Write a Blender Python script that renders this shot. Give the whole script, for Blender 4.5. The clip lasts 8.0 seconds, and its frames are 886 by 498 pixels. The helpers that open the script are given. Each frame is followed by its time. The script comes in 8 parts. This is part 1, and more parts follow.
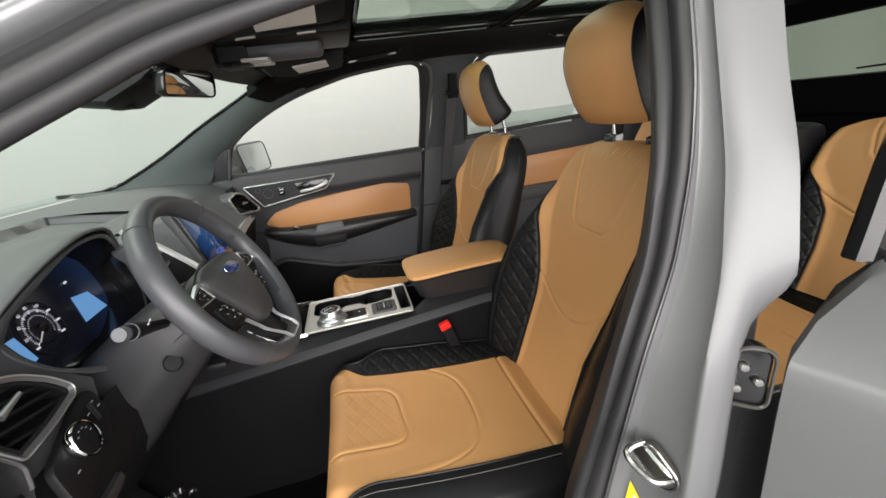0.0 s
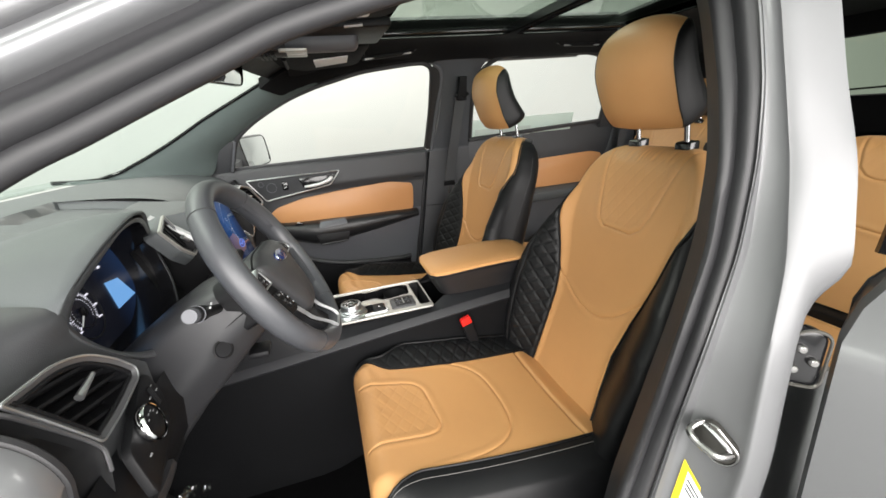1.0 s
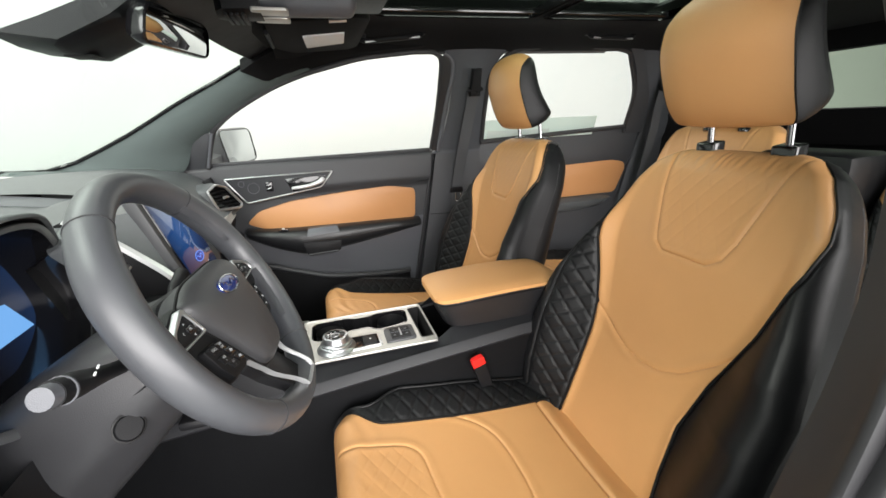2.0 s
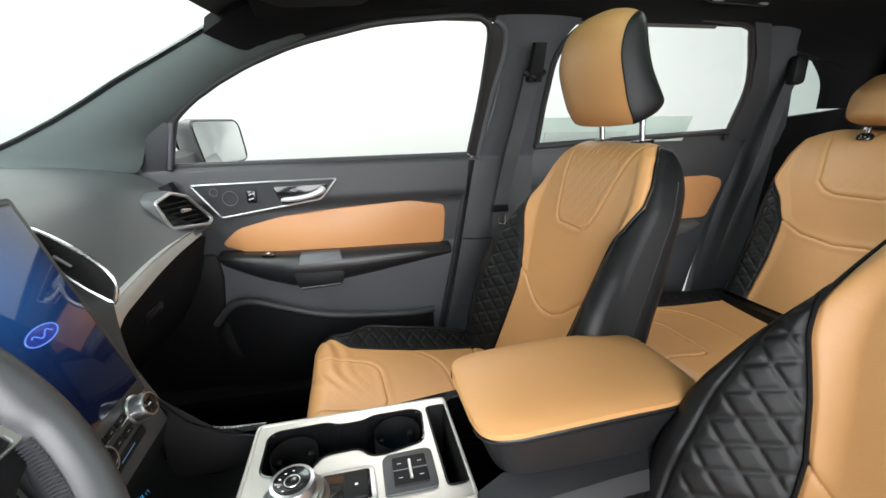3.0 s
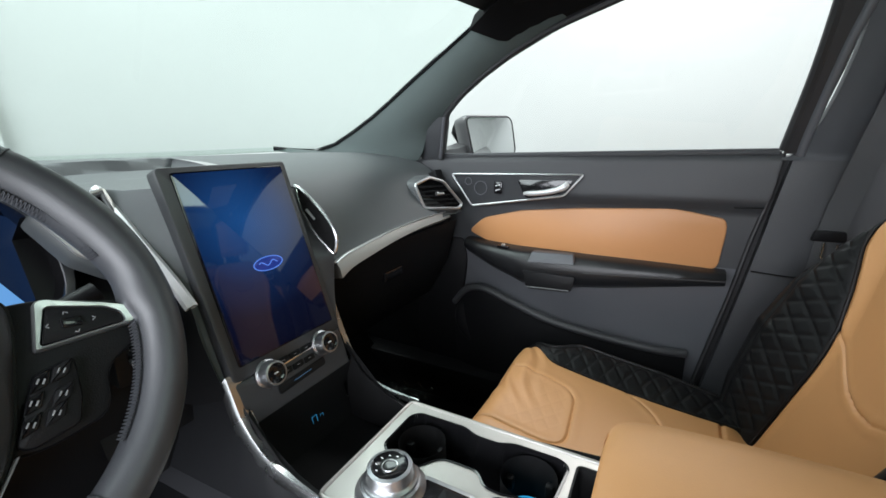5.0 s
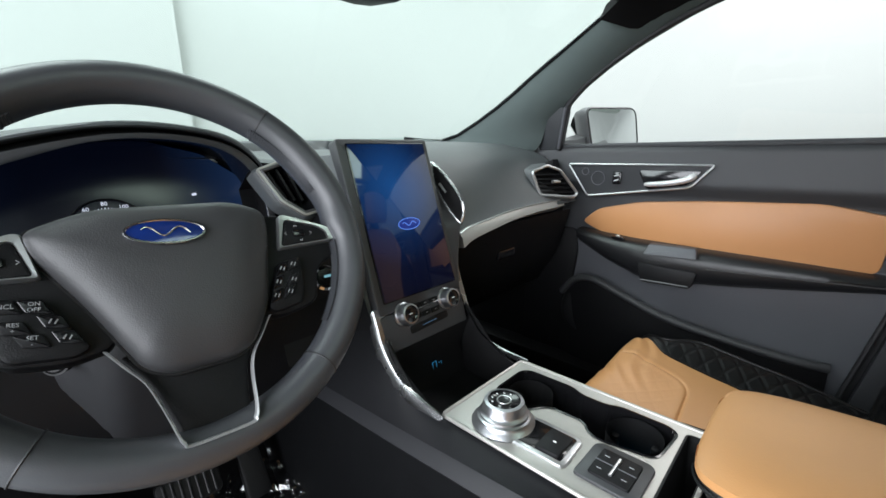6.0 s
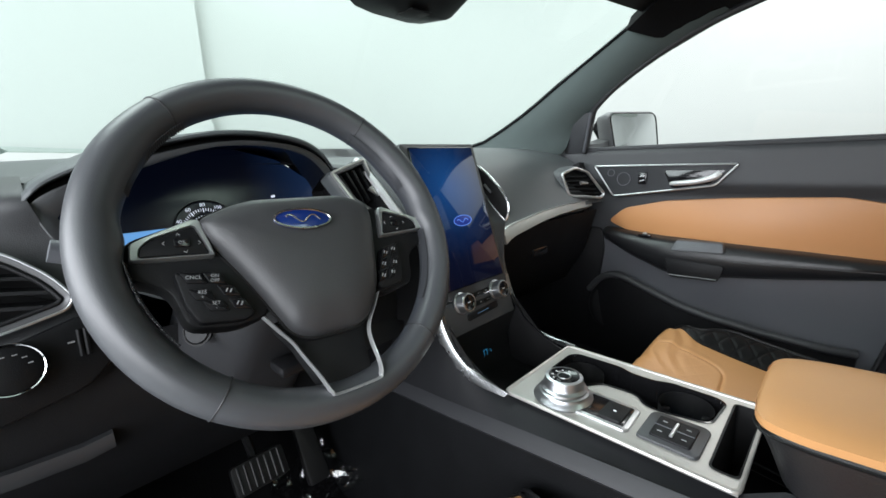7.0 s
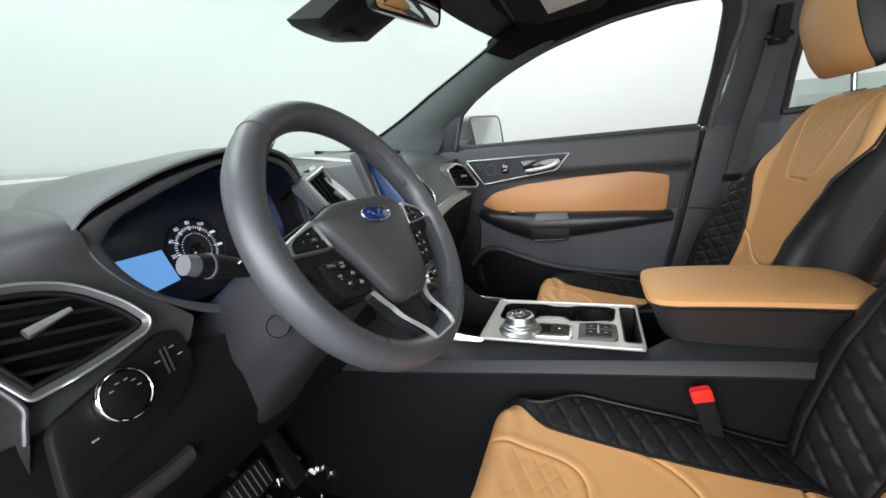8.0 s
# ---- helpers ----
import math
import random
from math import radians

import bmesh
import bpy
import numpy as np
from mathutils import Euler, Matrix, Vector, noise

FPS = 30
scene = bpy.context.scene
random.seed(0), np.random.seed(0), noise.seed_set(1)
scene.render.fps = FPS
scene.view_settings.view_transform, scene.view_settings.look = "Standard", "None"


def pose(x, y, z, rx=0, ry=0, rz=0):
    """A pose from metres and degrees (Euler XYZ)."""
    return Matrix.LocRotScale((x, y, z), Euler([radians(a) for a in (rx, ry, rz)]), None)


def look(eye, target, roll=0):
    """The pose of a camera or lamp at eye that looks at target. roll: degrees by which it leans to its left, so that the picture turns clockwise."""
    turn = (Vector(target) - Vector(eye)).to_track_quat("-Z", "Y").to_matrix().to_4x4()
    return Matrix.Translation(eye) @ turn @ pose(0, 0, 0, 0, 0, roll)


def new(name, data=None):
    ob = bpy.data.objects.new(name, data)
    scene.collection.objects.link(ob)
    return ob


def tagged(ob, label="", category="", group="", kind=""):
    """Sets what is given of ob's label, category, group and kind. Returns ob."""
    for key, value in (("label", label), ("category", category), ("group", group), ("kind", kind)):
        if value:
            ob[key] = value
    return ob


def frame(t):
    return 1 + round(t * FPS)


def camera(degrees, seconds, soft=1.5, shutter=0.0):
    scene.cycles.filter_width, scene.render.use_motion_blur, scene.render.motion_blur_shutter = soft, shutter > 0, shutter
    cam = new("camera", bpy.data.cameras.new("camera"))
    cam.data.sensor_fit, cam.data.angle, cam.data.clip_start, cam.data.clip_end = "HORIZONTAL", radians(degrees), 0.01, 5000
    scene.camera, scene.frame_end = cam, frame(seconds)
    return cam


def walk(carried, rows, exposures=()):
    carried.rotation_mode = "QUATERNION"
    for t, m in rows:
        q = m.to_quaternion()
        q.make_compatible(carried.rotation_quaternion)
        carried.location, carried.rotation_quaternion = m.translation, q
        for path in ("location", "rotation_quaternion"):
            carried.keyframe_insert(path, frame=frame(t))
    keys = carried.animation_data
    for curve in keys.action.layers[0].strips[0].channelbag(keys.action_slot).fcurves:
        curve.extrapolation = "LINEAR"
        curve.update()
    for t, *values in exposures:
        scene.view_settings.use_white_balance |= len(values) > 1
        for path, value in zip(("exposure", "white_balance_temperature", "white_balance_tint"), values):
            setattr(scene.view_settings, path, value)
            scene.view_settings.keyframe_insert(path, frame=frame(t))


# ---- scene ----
cam = camera(94.5, 8.0, soft=1.6)
PATH = [
    (0, (0.054, -1.201, 1.37), (0.418, 0.659, 0.731), -7.7),
    (0.5, (-0.051, -1.191, 1.37), (0.42, 0.645, 0.733), -6.1),
    (1, (-0.1, -1.189, 1.369), (0.401, 0.642, 0.738), -5.0),
    (1.2, (-0.112, -1.176, 1.37), (0.402, 0.651, 0.74), -4.5),
    (2.3, (-0.036, -0.811, 1.317), (0.47, 1.031, 0.725), -2.4),
    (2.5, (-0.019, -0.707, 1.314), (0.476, 1.139, 0.724), -2.0),
    (3, (0.028, -0.499, 1.294), (0.431, 1.376, 0.727), -1.4),
    (3.5, (0.089, -0.368, 1.28), (0.342, 1.536, 0.721), -1.0),
    (4, (0.13, -0.325, 1.271), (0.081, 1.604, 0.745), -1.7),
    (4.5, (0.17, -0.336, 1.256), (-0.392, 1.514, 0.747), -2.1),
    (5, (0.196, -0.374, 1.244), (-0.752, 1.315, 0.748), -1.4),
    (5.2, (0.201, -0.391, 1.238), (-0.856, 1.233, 0.743), -1.2),
    (6.3, (0.22, -0.499, 1.192), (-1.189, 0.848, 0.743), -1.3),
    (6.5, (0.219, -0.52, 1.187), (-1.214, 0.807, 0.757), -1.8),
    (7, (0.201, -0.582, 1.193), (-1.172, 0.807, 0.762), -1.9),
    (7.5, (0.149, -0.679, 1.2), (-0.958, 0.923, 0.743), -3.4),
    (8, (0.068, -0.853, 1.211), (-0.626, 0.961, 0.737), -5.3),
]
EXPOSURES = [(0, -0.14, 6850, 14), (0.4, -0.02, 6850, 14), (0.9, 0.24, 6850, 13), (1.2, 0.36, 6800, 13), (2.3, 0.50, 6700, 13), (3.0, 0.53, 6450, 11), (4.0, 0.58, 6400, 10), (4.5, 0.60, 6300, 10), (4.8, 0.25, 6250, 11), (5.0, 0.10, 6150, 11), (5.2, 0.07, 6150, 11), (7.2, 0.08, 6200, 10), (8.0, 0.13, 6350, 11)]
walk(cam, [(t, look(eye, target, roll)) for t, eye, target, roll in PATH], EXPOSURES)

# ---- light: a closed white photo studio; unseen soft panels added overhead and at the side ----
world = bpy.data.worlds.new("studio_air")
scene.world = world
world.use_nodes = True
world.node_tree.nodes["Background"].inputs["Color"].default_value = (0.9, 1.0, 0.96, 1)
world.node_tree.nodes["Background"].inputs["Strength"].default_value = 0.05

for eye, aim, power, wide, deep, tint in (
        ((-2.6, 1.6, 3.85), (-2.5, 1.5, 0.0), 82, 2.4, 1.6, (0.93, 1.0, 0.95)),
        ((-1.9, -1.2, 3.85), (-1.6, -1.0, 0.0), 86, 1.8, 1.4, (0.93, 1.0, 0.95)),
        ((0.3, 2.9, 3.85), (0.3, 2.8, 0.0), 106, 2.6, 1.2, (1.0, 0.960, 0.915)),
        # upright panel added in place of a brightly lit wall on the driver side
        ((0.4, -5.3, 2.4), (0.1, 0.0, 1.0), 1100, 9.4, 3.8, (0.985, 0.99, 1.0)),
        ((4.2, 0.4, 3.8), (2.6, 0.2, 0.6), 150, 2.2, 1.6, (0.97, 1.0, 0.96))):
    lamp = bpy.data.lights.new("added_softbox", "AREA")
    lamp.shape, lamp.size, lamp.size_y, lamp.energy = "RECTANGLE", wide, deep, power
    lamp.color = tint
    softbox = new("added_softbox", lamp)
    softbox.matrix_world = look(eye, aim)


# ---- helpers of this scene ----
def mesh_from(name, verts, faces, sharp=40):
    me = bpy.data.meshes.new(name)
    me.from_pydata([tuple(map(float, v)) for v in verts], [], [tuple(map(int, f)) for f in faces])
    me.validate()
    me.update()
    me.shade_smooth()
    me.set_sharp_from_angle(angle=radians(sharp))
    return me


def part(name, shape, material, parent=None, label="", sharp=40):
    """Links a shape (a bmesh, or verts and faces) as one mesh object, in world coordinates, under a thing or part."""
    if isinstance(shape, bmesh.types.BMesh):
        bmesh.ops.recalc_face_normals(shape, faces=shape.faces)
        me = bpy.data.meshes.new(name)
        shape.to_mesh(me)
        shape.free()
        me.shade_smooth()
        me.set_sharp_from_angle(angle=radians(sharp))
    else:
        me = mesh_from(name, *shape, sharp=sharp)
    me.materials.append(material)
    ob = new(name, me)
    if parent:
        ob.parent = parent
        top = parent
        while top.parent:
            top = top.parent
        ob.matrix_parent_inverse = Matrix.Translation(-top.location) if parent == top else Matrix()
    return tagged(ob, label)


def thing(name, label, category, base=(0, 0, 0), group="", kind=""):
    ob = new(name)
    ob.empty_display_size = 0.05
    ob.location = base
    return tagged(ob, label, category, group, kind)


def box(lo, hi, bevel=0.004, seg=2):
    bm = bmesh.new()
    bmesh.ops.create_cube(bm, size=1)
    for v in bm.verts:
        v.co = Vector([lo[i] + (v.co[i] + 0.5) * (hi[i] - lo[i]) for i in range(3)])
    if bevel:
        bmesh.ops.bevel(bm, geom=bm.edges[:], offset=bevel, segments=seg, affect="EDGES", profile=0.5)
    return bm


def smooth(x, a=0.0, b=1.0):
    q = np.clip((np.asarray(x, float) - a) / (b - a), 0, 1)
    return q * q * (3 - 2 * q)


def curve_at(pts, n, closed=False):
    """A smooth curve (Catmull-Rom) through a few points, in n points."""
    p = np.array(pts, float)
    k = len(p)
    if closed:
        ext = np.vstack([p[-1:], p, p[:2]])
        ts = np.linspace(0, k, n, endpoint=False)
    else:
        ext = np.vstack([2 * p[0] - p[1], p, 2 * p[-1] - p[-2]])
        ts = np.linspace(0, k - 1, n)
    out = []
    for t in ts:
        i = min(int(t), (k if closed else k - 1) - 1)
        u = t - i
        a, b, c, d = ext[i], ext[i + 1], ext[i + 2], ext[i + 3]
        out.append(0.5 * (2 * b + (c - a) * u + (2 * a - 5 * b + 4 * c - d) * u * u + (3 * b - a - 3 * c + d) * u ** 3))
    return np.array(out)


def rounded(pts, r, seg=4):
    """A closed 2D outline with its corners rounded; r is one radius or one a corner."""
    p = [np.array(q, float) for q in pts]
    rs = r if isinstance(r, (list, tuple)) else [r] * len(p)
    out = []
    for i, b in enumerate(p):
        a, c = p[i - 1], p[(i + 1) % len(p)]
        da, dc = a - b, c - b
        la, lc = np.linalg.norm(da), np.linalg.norm(dc)
        k = min(rs[i], la * 0.48, lc * 0.48)
        if k < 1e-5:
            out.append(b)
            continue
        s, e = b + da / la * k, b + dc / lc * k
        for j in range(seg + 1):
            t = j / seg
            out.append((1 - t) ** 2 * s + 2 * t * (1 - t) * b + t * t * e)
    return np.array(out)


def inset(loop, d):
    """The closed 2D loop moved inwards by d."""
    p = np.array(loop, float)
    area = 0.5 * np.sum(p[:, 0] * np.roll(p[:, 1], -1) - np.roll(p[:, 0], -1) * p[:, 1])
    t = np.roll(p, -1, 0) - np.roll(p, 1, 0)
    t /= np.linalg.norm(t, axis=1)[:, None] + 1e-12
    n = np.stack([-t[:, 1], t[:, 0]], 1) * (1 if area > 0 else -1)
    return p + n * d


def loft(loops, closed=True, caps=(True, True)):
    loops = [np.array(q, float) for q in loops]
    n = len(loops[0])
    verts = np.vstack(loops)
    faces = []
    for i in range(len(loops) - 1):
        for j in range(n if closed else n - 1):
            a, b = i * n + j, i * n + (j + 1) % n
            faces.append((a, b, b + n, a + n))
    if closed and caps[0]:
        faces.append(tuple(range(n))[::-1])
    if closed and caps[1]:
        faces.append(tuple(range((len(loops) - 1) * n, len(loops) * n)))
    return list(verts), faces


def slab(loop, to3d, depth, bevel=0.003, dome=0.0):
    """A plate: the 2D loop placed by to3d(u, v, w), w rising from -depth to 0, with a rounded front edge."""
    loop = np.array(loop, float)
    rows = [(loop, -depth), (loop, -bevel), (inset(loop, bevel * 0.3), -bevel * 0.3), (inset(loop, bevel), 0.0)]
    if dome:
        rows += [(inset(loop, bevel * 2.5), dome * 0.5), (inset(loop, bevel * 5), dome)]
    return loft([[to3d(u, v, w) for u, v in q] for q, w in rows])


def tube(points, r, n=10, closed=False, squash=1.0, up=None, caps=True):
    """A round or flattened bar along a line. r: one radius or one a point; squash: thickness along `up`."""
    p = np.array(points, float)
    k = len(p)
    rs = np.broadcast_to(np.array(r, float), (k,))
    tang = np.roll(p, -1, 0) - np.roll(p, 1, 0)
    if not closed:
        tang[0], tang[-1] = p[1] - p[0], p[-1] - p[-2]
    tang /= np.linalg.norm(tang, axis=1)[:, None] + 1e-12
    loops = []
    ref = np.array(up if up is not None else (0.13, 0.21, 0.97), float)
    for i in range(k):
        a = np.cross(tang[i], ref)
        if np.linalg.norm(a) < 1e-3:
            a = np.cross(tang[i], (1, 0.2, 0))
        a /= np.linalg.norm(a)
        b = np.cross(a, tang[i])
        if up is None:
            ref = b
        loops.append([p[i] + rs[i] * (a * math.cos(q) + b * squash * math.sin(q)) for q in np.linspace(0, 2 * math.pi, n, endpoint=False)])
    if closed:
        v, f = loft(loops + [loops[0]], caps=(False, False))
        m = len(loops) * n
        return v[:m], [tuple(i % m for i in q) for q in f]
    return loft(loops, caps=(caps, caps))


def grid(fn, us, vs):
    """An open sheet: fn(U, V) gives arrays x, y, z over the grid."""
    U, V = np.meshgrid(us, vs, indexing="ij")
    x, y, z = fn(U, V)
    verts = np.stack([np.broadcast_to(q, U.shape).ravel() for q in (x, y, z)], 1)
    a, b = len(us), len(vs)
    i = np.arange(a * b).reshape(a, b)
    faces = np.stack([i[:-1, :-1], i[1:, :-1], i[1:, 1:], i[:-1, 1:]], -1).reshape(-1, 4)
    return list(verts), [tuple(q) for q in faces]


def thick(sheet, shift):
    """A sheet made solid: its copy moved by shift, and walls round its rim."""
    v, f = sheet
    n = len(v)
    shift = np.array(shift, float)
    count = {}
    for q in f:
        for i in range(len(q)):
            e = (q[i], q[(i + 1) % len(q)])
            count[e] = count.get(e, 0) + 1
    rim = [e for e in count if (e[1], e[0]) not in count]
    verts = list(v) + [np.array(q) + shift for q in v]
    faces = list(f) + [tuple(i + n for i in q[::-1]) for q in f] + [(b, a, a + n, b + n) for a, b in rim]
    return verts, faces


def lathe(profile, centre, axis=(0, 0, 1), n=28):
    """A turned piece: (radius, height along axis) pairs."""
    q = Vector((0, 0, 1)).rotation_difference(Vector(axis)).to_matrix()
    loops = [[Vector(centre) + q @ Vector((r * math.cos(a), r * math.sin(a), h)) for a in np.linspace(0, 2 * math.pi, n, endpoint=False)] for r, h in profile]
    return loft(loops, caps=(profile[0][0] < 0.002, profile[-1][0] < 0.002))


def lettering(text, size, place, parent, material, depth=0.0004, name="lettering"):
    """Words in the built-in font; place: a matrix whose x runs along the words and z out of the surface."""
    cu = bpy.data.curves.new(name, "FONT")
    cu.body, cu.size, cu.align_x, cu.align_y, cu.extrude, cu.resolution_u = text, size, "CENTER", "CENTER", depth, 2
    tmp = new(name, cu)
    me = bpy.data.meshes.new_from_object(tmp.evaluated_get(bpy.context.evaluated_depsgraph_get()))
    bpy.data.objects.remove(tmp)
    me.transform(place)
    me.materials.clear()
    me.materials.append(material)
    ob = new(name, me)
    ob.parent = parent
    top = parent
    while top.parent:
        top = top.parent
    ob.matrix_parent_inverse = Matrix.Translation(-top.location) if parent == top else Matrix()
    return ob


# ---- materials ----
def material(name, color, rough=0.5, metal=0.0, grain=0.0, grain_size=0.001, tone=0.1, tone_size=0.2, spec=0.5, coat=0.0, wear=0.08, kind="noise", sheen=0.0):
    """A procedural surface: fine relief at grain_size metres, slow tone changes, uneven gloss."""
    m = bpy.data.materials.new(name)
    m.use_nodes = True
    nt = m.node_tree
    b = nt.nodes["Principled BSDF"]
    b.inputs["Metallic"].default_value = metal
    b.inputs["Specular IOR Level"].default_value = spec
    b.inputs["Coat Weight"].default_value = coat
    b.inputs["Coat Roughness"].default_value = 0.08
    b.inputs["Sheen Weight"].default_value = sheen
    at = nt.nodes.new("ShaderNodeTexCoord")
    slow = nt.nodes.new("ShaderNodeTexNoise")
    slow.inputs["Scale"].default_value = 1 / tone_size
    slow.inputs["Detail"].default_value = 6
    slow.inputs["Roughness"].default_value = 0.65
    nt.links.new(at.outputs["Object"], slow.inputs["Vector"])
    mix = nt.nodes.new("ShaderNodeMix")
    mix.data_type = "RGBA"
    mix.inputs["A"].default_value = (*[max(0, q * (1 - tone)) for q in color], 1)
    mix.inputs["B"].default_value = (*[min(1, q * (1 + tone)) for q in color], 1)
    nt.links.new(slow.outputs["Fac"], mix.inputs["Factor"])
    nt.links.new(mix.outputs["Result"], b.inputs["Base Color"])
    gloss = nt.nodes.new("ShaderNodeMapRange")
    gloss.inputs["To Min"].default_value = max(0.02, rough - wear)
    gloss.inputs["To Max"].default_value = min(1, rough + wear)
    nt.links.new(slow.outputs["Fac"], gloss.inputs["Value"])
    nt.links.new(gloss.outputs["Result"], b.inputs["Roughness"])
    if grain:
        if kind == "voronoi":
            fine = nt.nodes.new("ShaderNodeTexVoronoi")
            fine.inputs["Scale"].default_value = 1 / grain_size
            height = fine.outputs["Distance"]
        else:
            fine = nt.nodes.new("ShaderNodeTexNoise")
            fine.inputs["Scale"].default_value = 1 / grain_size
            fine.inputs["Detail"].default_value = 3
            height = fine.outputs["Fac"]
        nt.links.new(at.outputs["Object"], fine.inputs["Vector"])
        bump = nt.nodes.new("ShaderNodeBump")
        bump.inputs["Strength"].default_value = grain
        bump.inputs["Distance"].default_value = grain_size * 0.5
        nt.links.new(height, bump.inputs["Height"])
        nt.links.new(bump.outputs["Normal"], b.inputs["Normal"])
    return m


def glow(name, color, strength):
    m = bpy.data.materials.new(name)
    m.use_nodes = True
    b = m.node_tree.nodes["Principled BSDF"]
    b.inputs["Base Color"].default_value = (0.01, 0.01, 0.012, 1)
    b.inputs["Roughness"].default_value = 0.25
    b.inputs["Emission Color"].default_value = (*color, 1)
    b.inputs["Emission Strength"].default_value = strength
    return m


def pane_glass(name, tint, gloss=0.035):
    m = bpy.data.materials.new(name)
    m.use_nodes = True
    nt = m.node_tree
    nt.nodes.clear()
    out = nt.nodes.new("ShaderNodeOutputMaterial")
    clear = nt.nodes.new("ShaderNodeBsdfTransparent")
    clear.inputs["Color"].default_value = (*tint, 1)
    shine = nt.nodes.new("ShaderNodeBsdfGlossy")
    shine.inputs["Roughness"].default_value = 0.02
    slope = nt.nodes.new("ShaderNodeLayerWeight")
    slope.inputs["Blend"].default_value = 0.5
    steep = nt.nodes.new("ShaderNodeMath")
    steep.operation = "POWER"
    steep.inputs[1].default_value = 4.0
    nt.links.new(slope.outputs["Facing"], steep.inputs[0])
    edge = nt.nodes.new("ShaderNodeMapRange")
    edge.inputs["To Min"].default_value, edge.inputs["To Max"].default_value = gloss, 0.35
    nt.links.new(steep.outputs["Value"], edge.inputs["Value"])
    mix = nt.nodes.new("ShaderNodeMixShader")
    nt.links.new(edge.outputs["Result"], mix.inputs["Fac"])
    nt.links.new(clear.outputs["BSDF"], mix.inputs[1])
    nt.links.new(shine.outputs["BSDF"], mix.inputs[2])
    nt.links.new(mix.outputs["Shader"], out.inputs["Surface"])
    return m


TAN = material("tan_leather", (0.555, 0.289, 0.115), 0.46, grain=0.14, grain_size=0.0016, tone=0.07, tone_size=0.12, kind="voronoi")
TAN_VINYL = material("tan_door_vinyl", (0.52, 0.248, 0.100), 0.42, grain=0.2, grain_size=0.0014, tone=0.06, tone_size=0.15, kind="voronoi")
SURROUND_GREY = material("cluster_surround_grey", (0.055, 0.058, 0.062), 0.42, grain=0.15, grain_size=0.0012, tone=0.1, tone_size=0.1)
V_SATIN = material("wheel_satin_silver", (0.46, 0.465, 0.47), 0.3, metal=0.6, tone=0.04, tone_size=0.05)
LID_LEATHER = material("armrest_black_leather", (0.0135, 0.014, 0.0155), 0.36, grain=0.25, grain_size=0.0016, tone=0.2, tone_size=0.1, kind="voronoi", spec=0.5)
BLACK_LEATHER = material("black_leather", (0.0062, 0.0065, 0.0072), 0.42, grain=0.16, grain_size=0.0014, tone=0.25, tone_size=0.1, kind="voronoi", spec=0.24)
RIM_LEATHER = material("wheel_leather", (0.045, 0.0475, 0.053), 0.42, grain=0.10, grain_size=0.0012, tone=0.15, tone_size=0.08, kind="voronoi", spec=0.60)
HUB_BLACK = material("airbag_cover_vinyl", (0.036, 0.0365, 0.039), 0.45, grain=0.2, grain_size=0.0012, tone=0.12, tone_size=0.08, kind="voronoi", spec=0.5)
SOFT_BLACK = material("soft_black_dash", (0.080, 0.088, 0.092), 0.55, grain=0.25, grain_size=0.0014, tone=0.15, tone_size=0.2, kind="voronoi", spec=0.5)
DASH_LOWER = material("dark_dash_plastic", (0.042, 0.0435, 0.0465), 0.5, grain=0.25, grain_size=0.0013, tone=0.15, tone_size=0.2, kind="voronoi", spec=0.4)
DOOR_BLACK = material("door_trim_black", (0.035, 0.037, 0.041), 0.5, grain=0.3, grain_size=0.0013, tone=0.15, tone_size=0.2, kind="voronoi")
GREY_PLASTIC = material("grey_hard_plastic", (0.088, 0.092, 0.103), 0.46, grain=0.3, grain_size=0.0011, tone=0.12, tone_size=0.2, kind="voronoi")
COLUMN_GREY = material("column_grey_plastic", (0.026, 0.0265, 0.029), 0.42, grain=0.25, grain_size=0.0011, tone=0.12, tone_size=0.15, kind="voronoi")
DARK_PLASTIC = material("dark_hard_plastic", (0.0080, 0.0082, 0.0092), 0.48, grain=0.25, grain_size=0.0011, tone=0.18, tone_size=0.15, kind="voronoi", spec=0.18)
HANDLE_SILVER = material("satin_handle_silver", (0.58, 0.585, 0.59), 0.34, metal=0.35, tone=0.04, tone_size=0.05)
HEADLINER = material("black_headliner", (0.0055, 0.0055, 0.0059), 0.9, grain=0.4, grain_size=0.0015, tone=0.2, tone_size=0.2, sheen=0.02, spec=0.1)
PILLAR_DARK = material("dark_pillar_trim", (0.046, 0.050, 0.057), 0.6, grain=0.3, grain_size=0.0014, tone=0.12, tone_size=0.2)
PILLAR = material("pillar_trim_cloth", (0.064, 0.083, 0.081), 0.8, grain=0.4, grain_size=0.0014, tone=0.12, tone_size=0.2)
CARPET = material("black_carpet", (0.005, 0.005, 0.0055), 0.95, grain=0.9, grain_size=0.003, tone=0.4, tone_size=0.05, sheen=0.0, spec=0.02)
SATIN = material("satin_champagne_trim", (0.44, 0.43, 0.405), 0.36, metal=0.5, grain=0.08, grain_size=0.0008, tone=0.05, tone_size=0.1)
SILVER_TRIM = material("satin_silver", (0.56, 0.57, 0.58), 0.34, metal=0.9, tone=0.05, tone_size=0.1)
CONSOLE_BLACK = material("console_black", (0.0125, 0.013, 0.0145), 0.45, grain=0.3, grain_size=0.0013, tone=0.15, tone_size=0.15, kind="voronoi", spec=0.12)
VENT_SATIN = material("dark_satin_vent_trim", (0.11, 0.11, 0.115), 0.40, metal=0.5, tone=0.06, tone_size=0.1)
BRIGHT_TRIM = material("bright_satin_trim", (0.52, 0.53, 0.54), 0.27, metal=1.0, tone=0.04, tone_size=0.1)
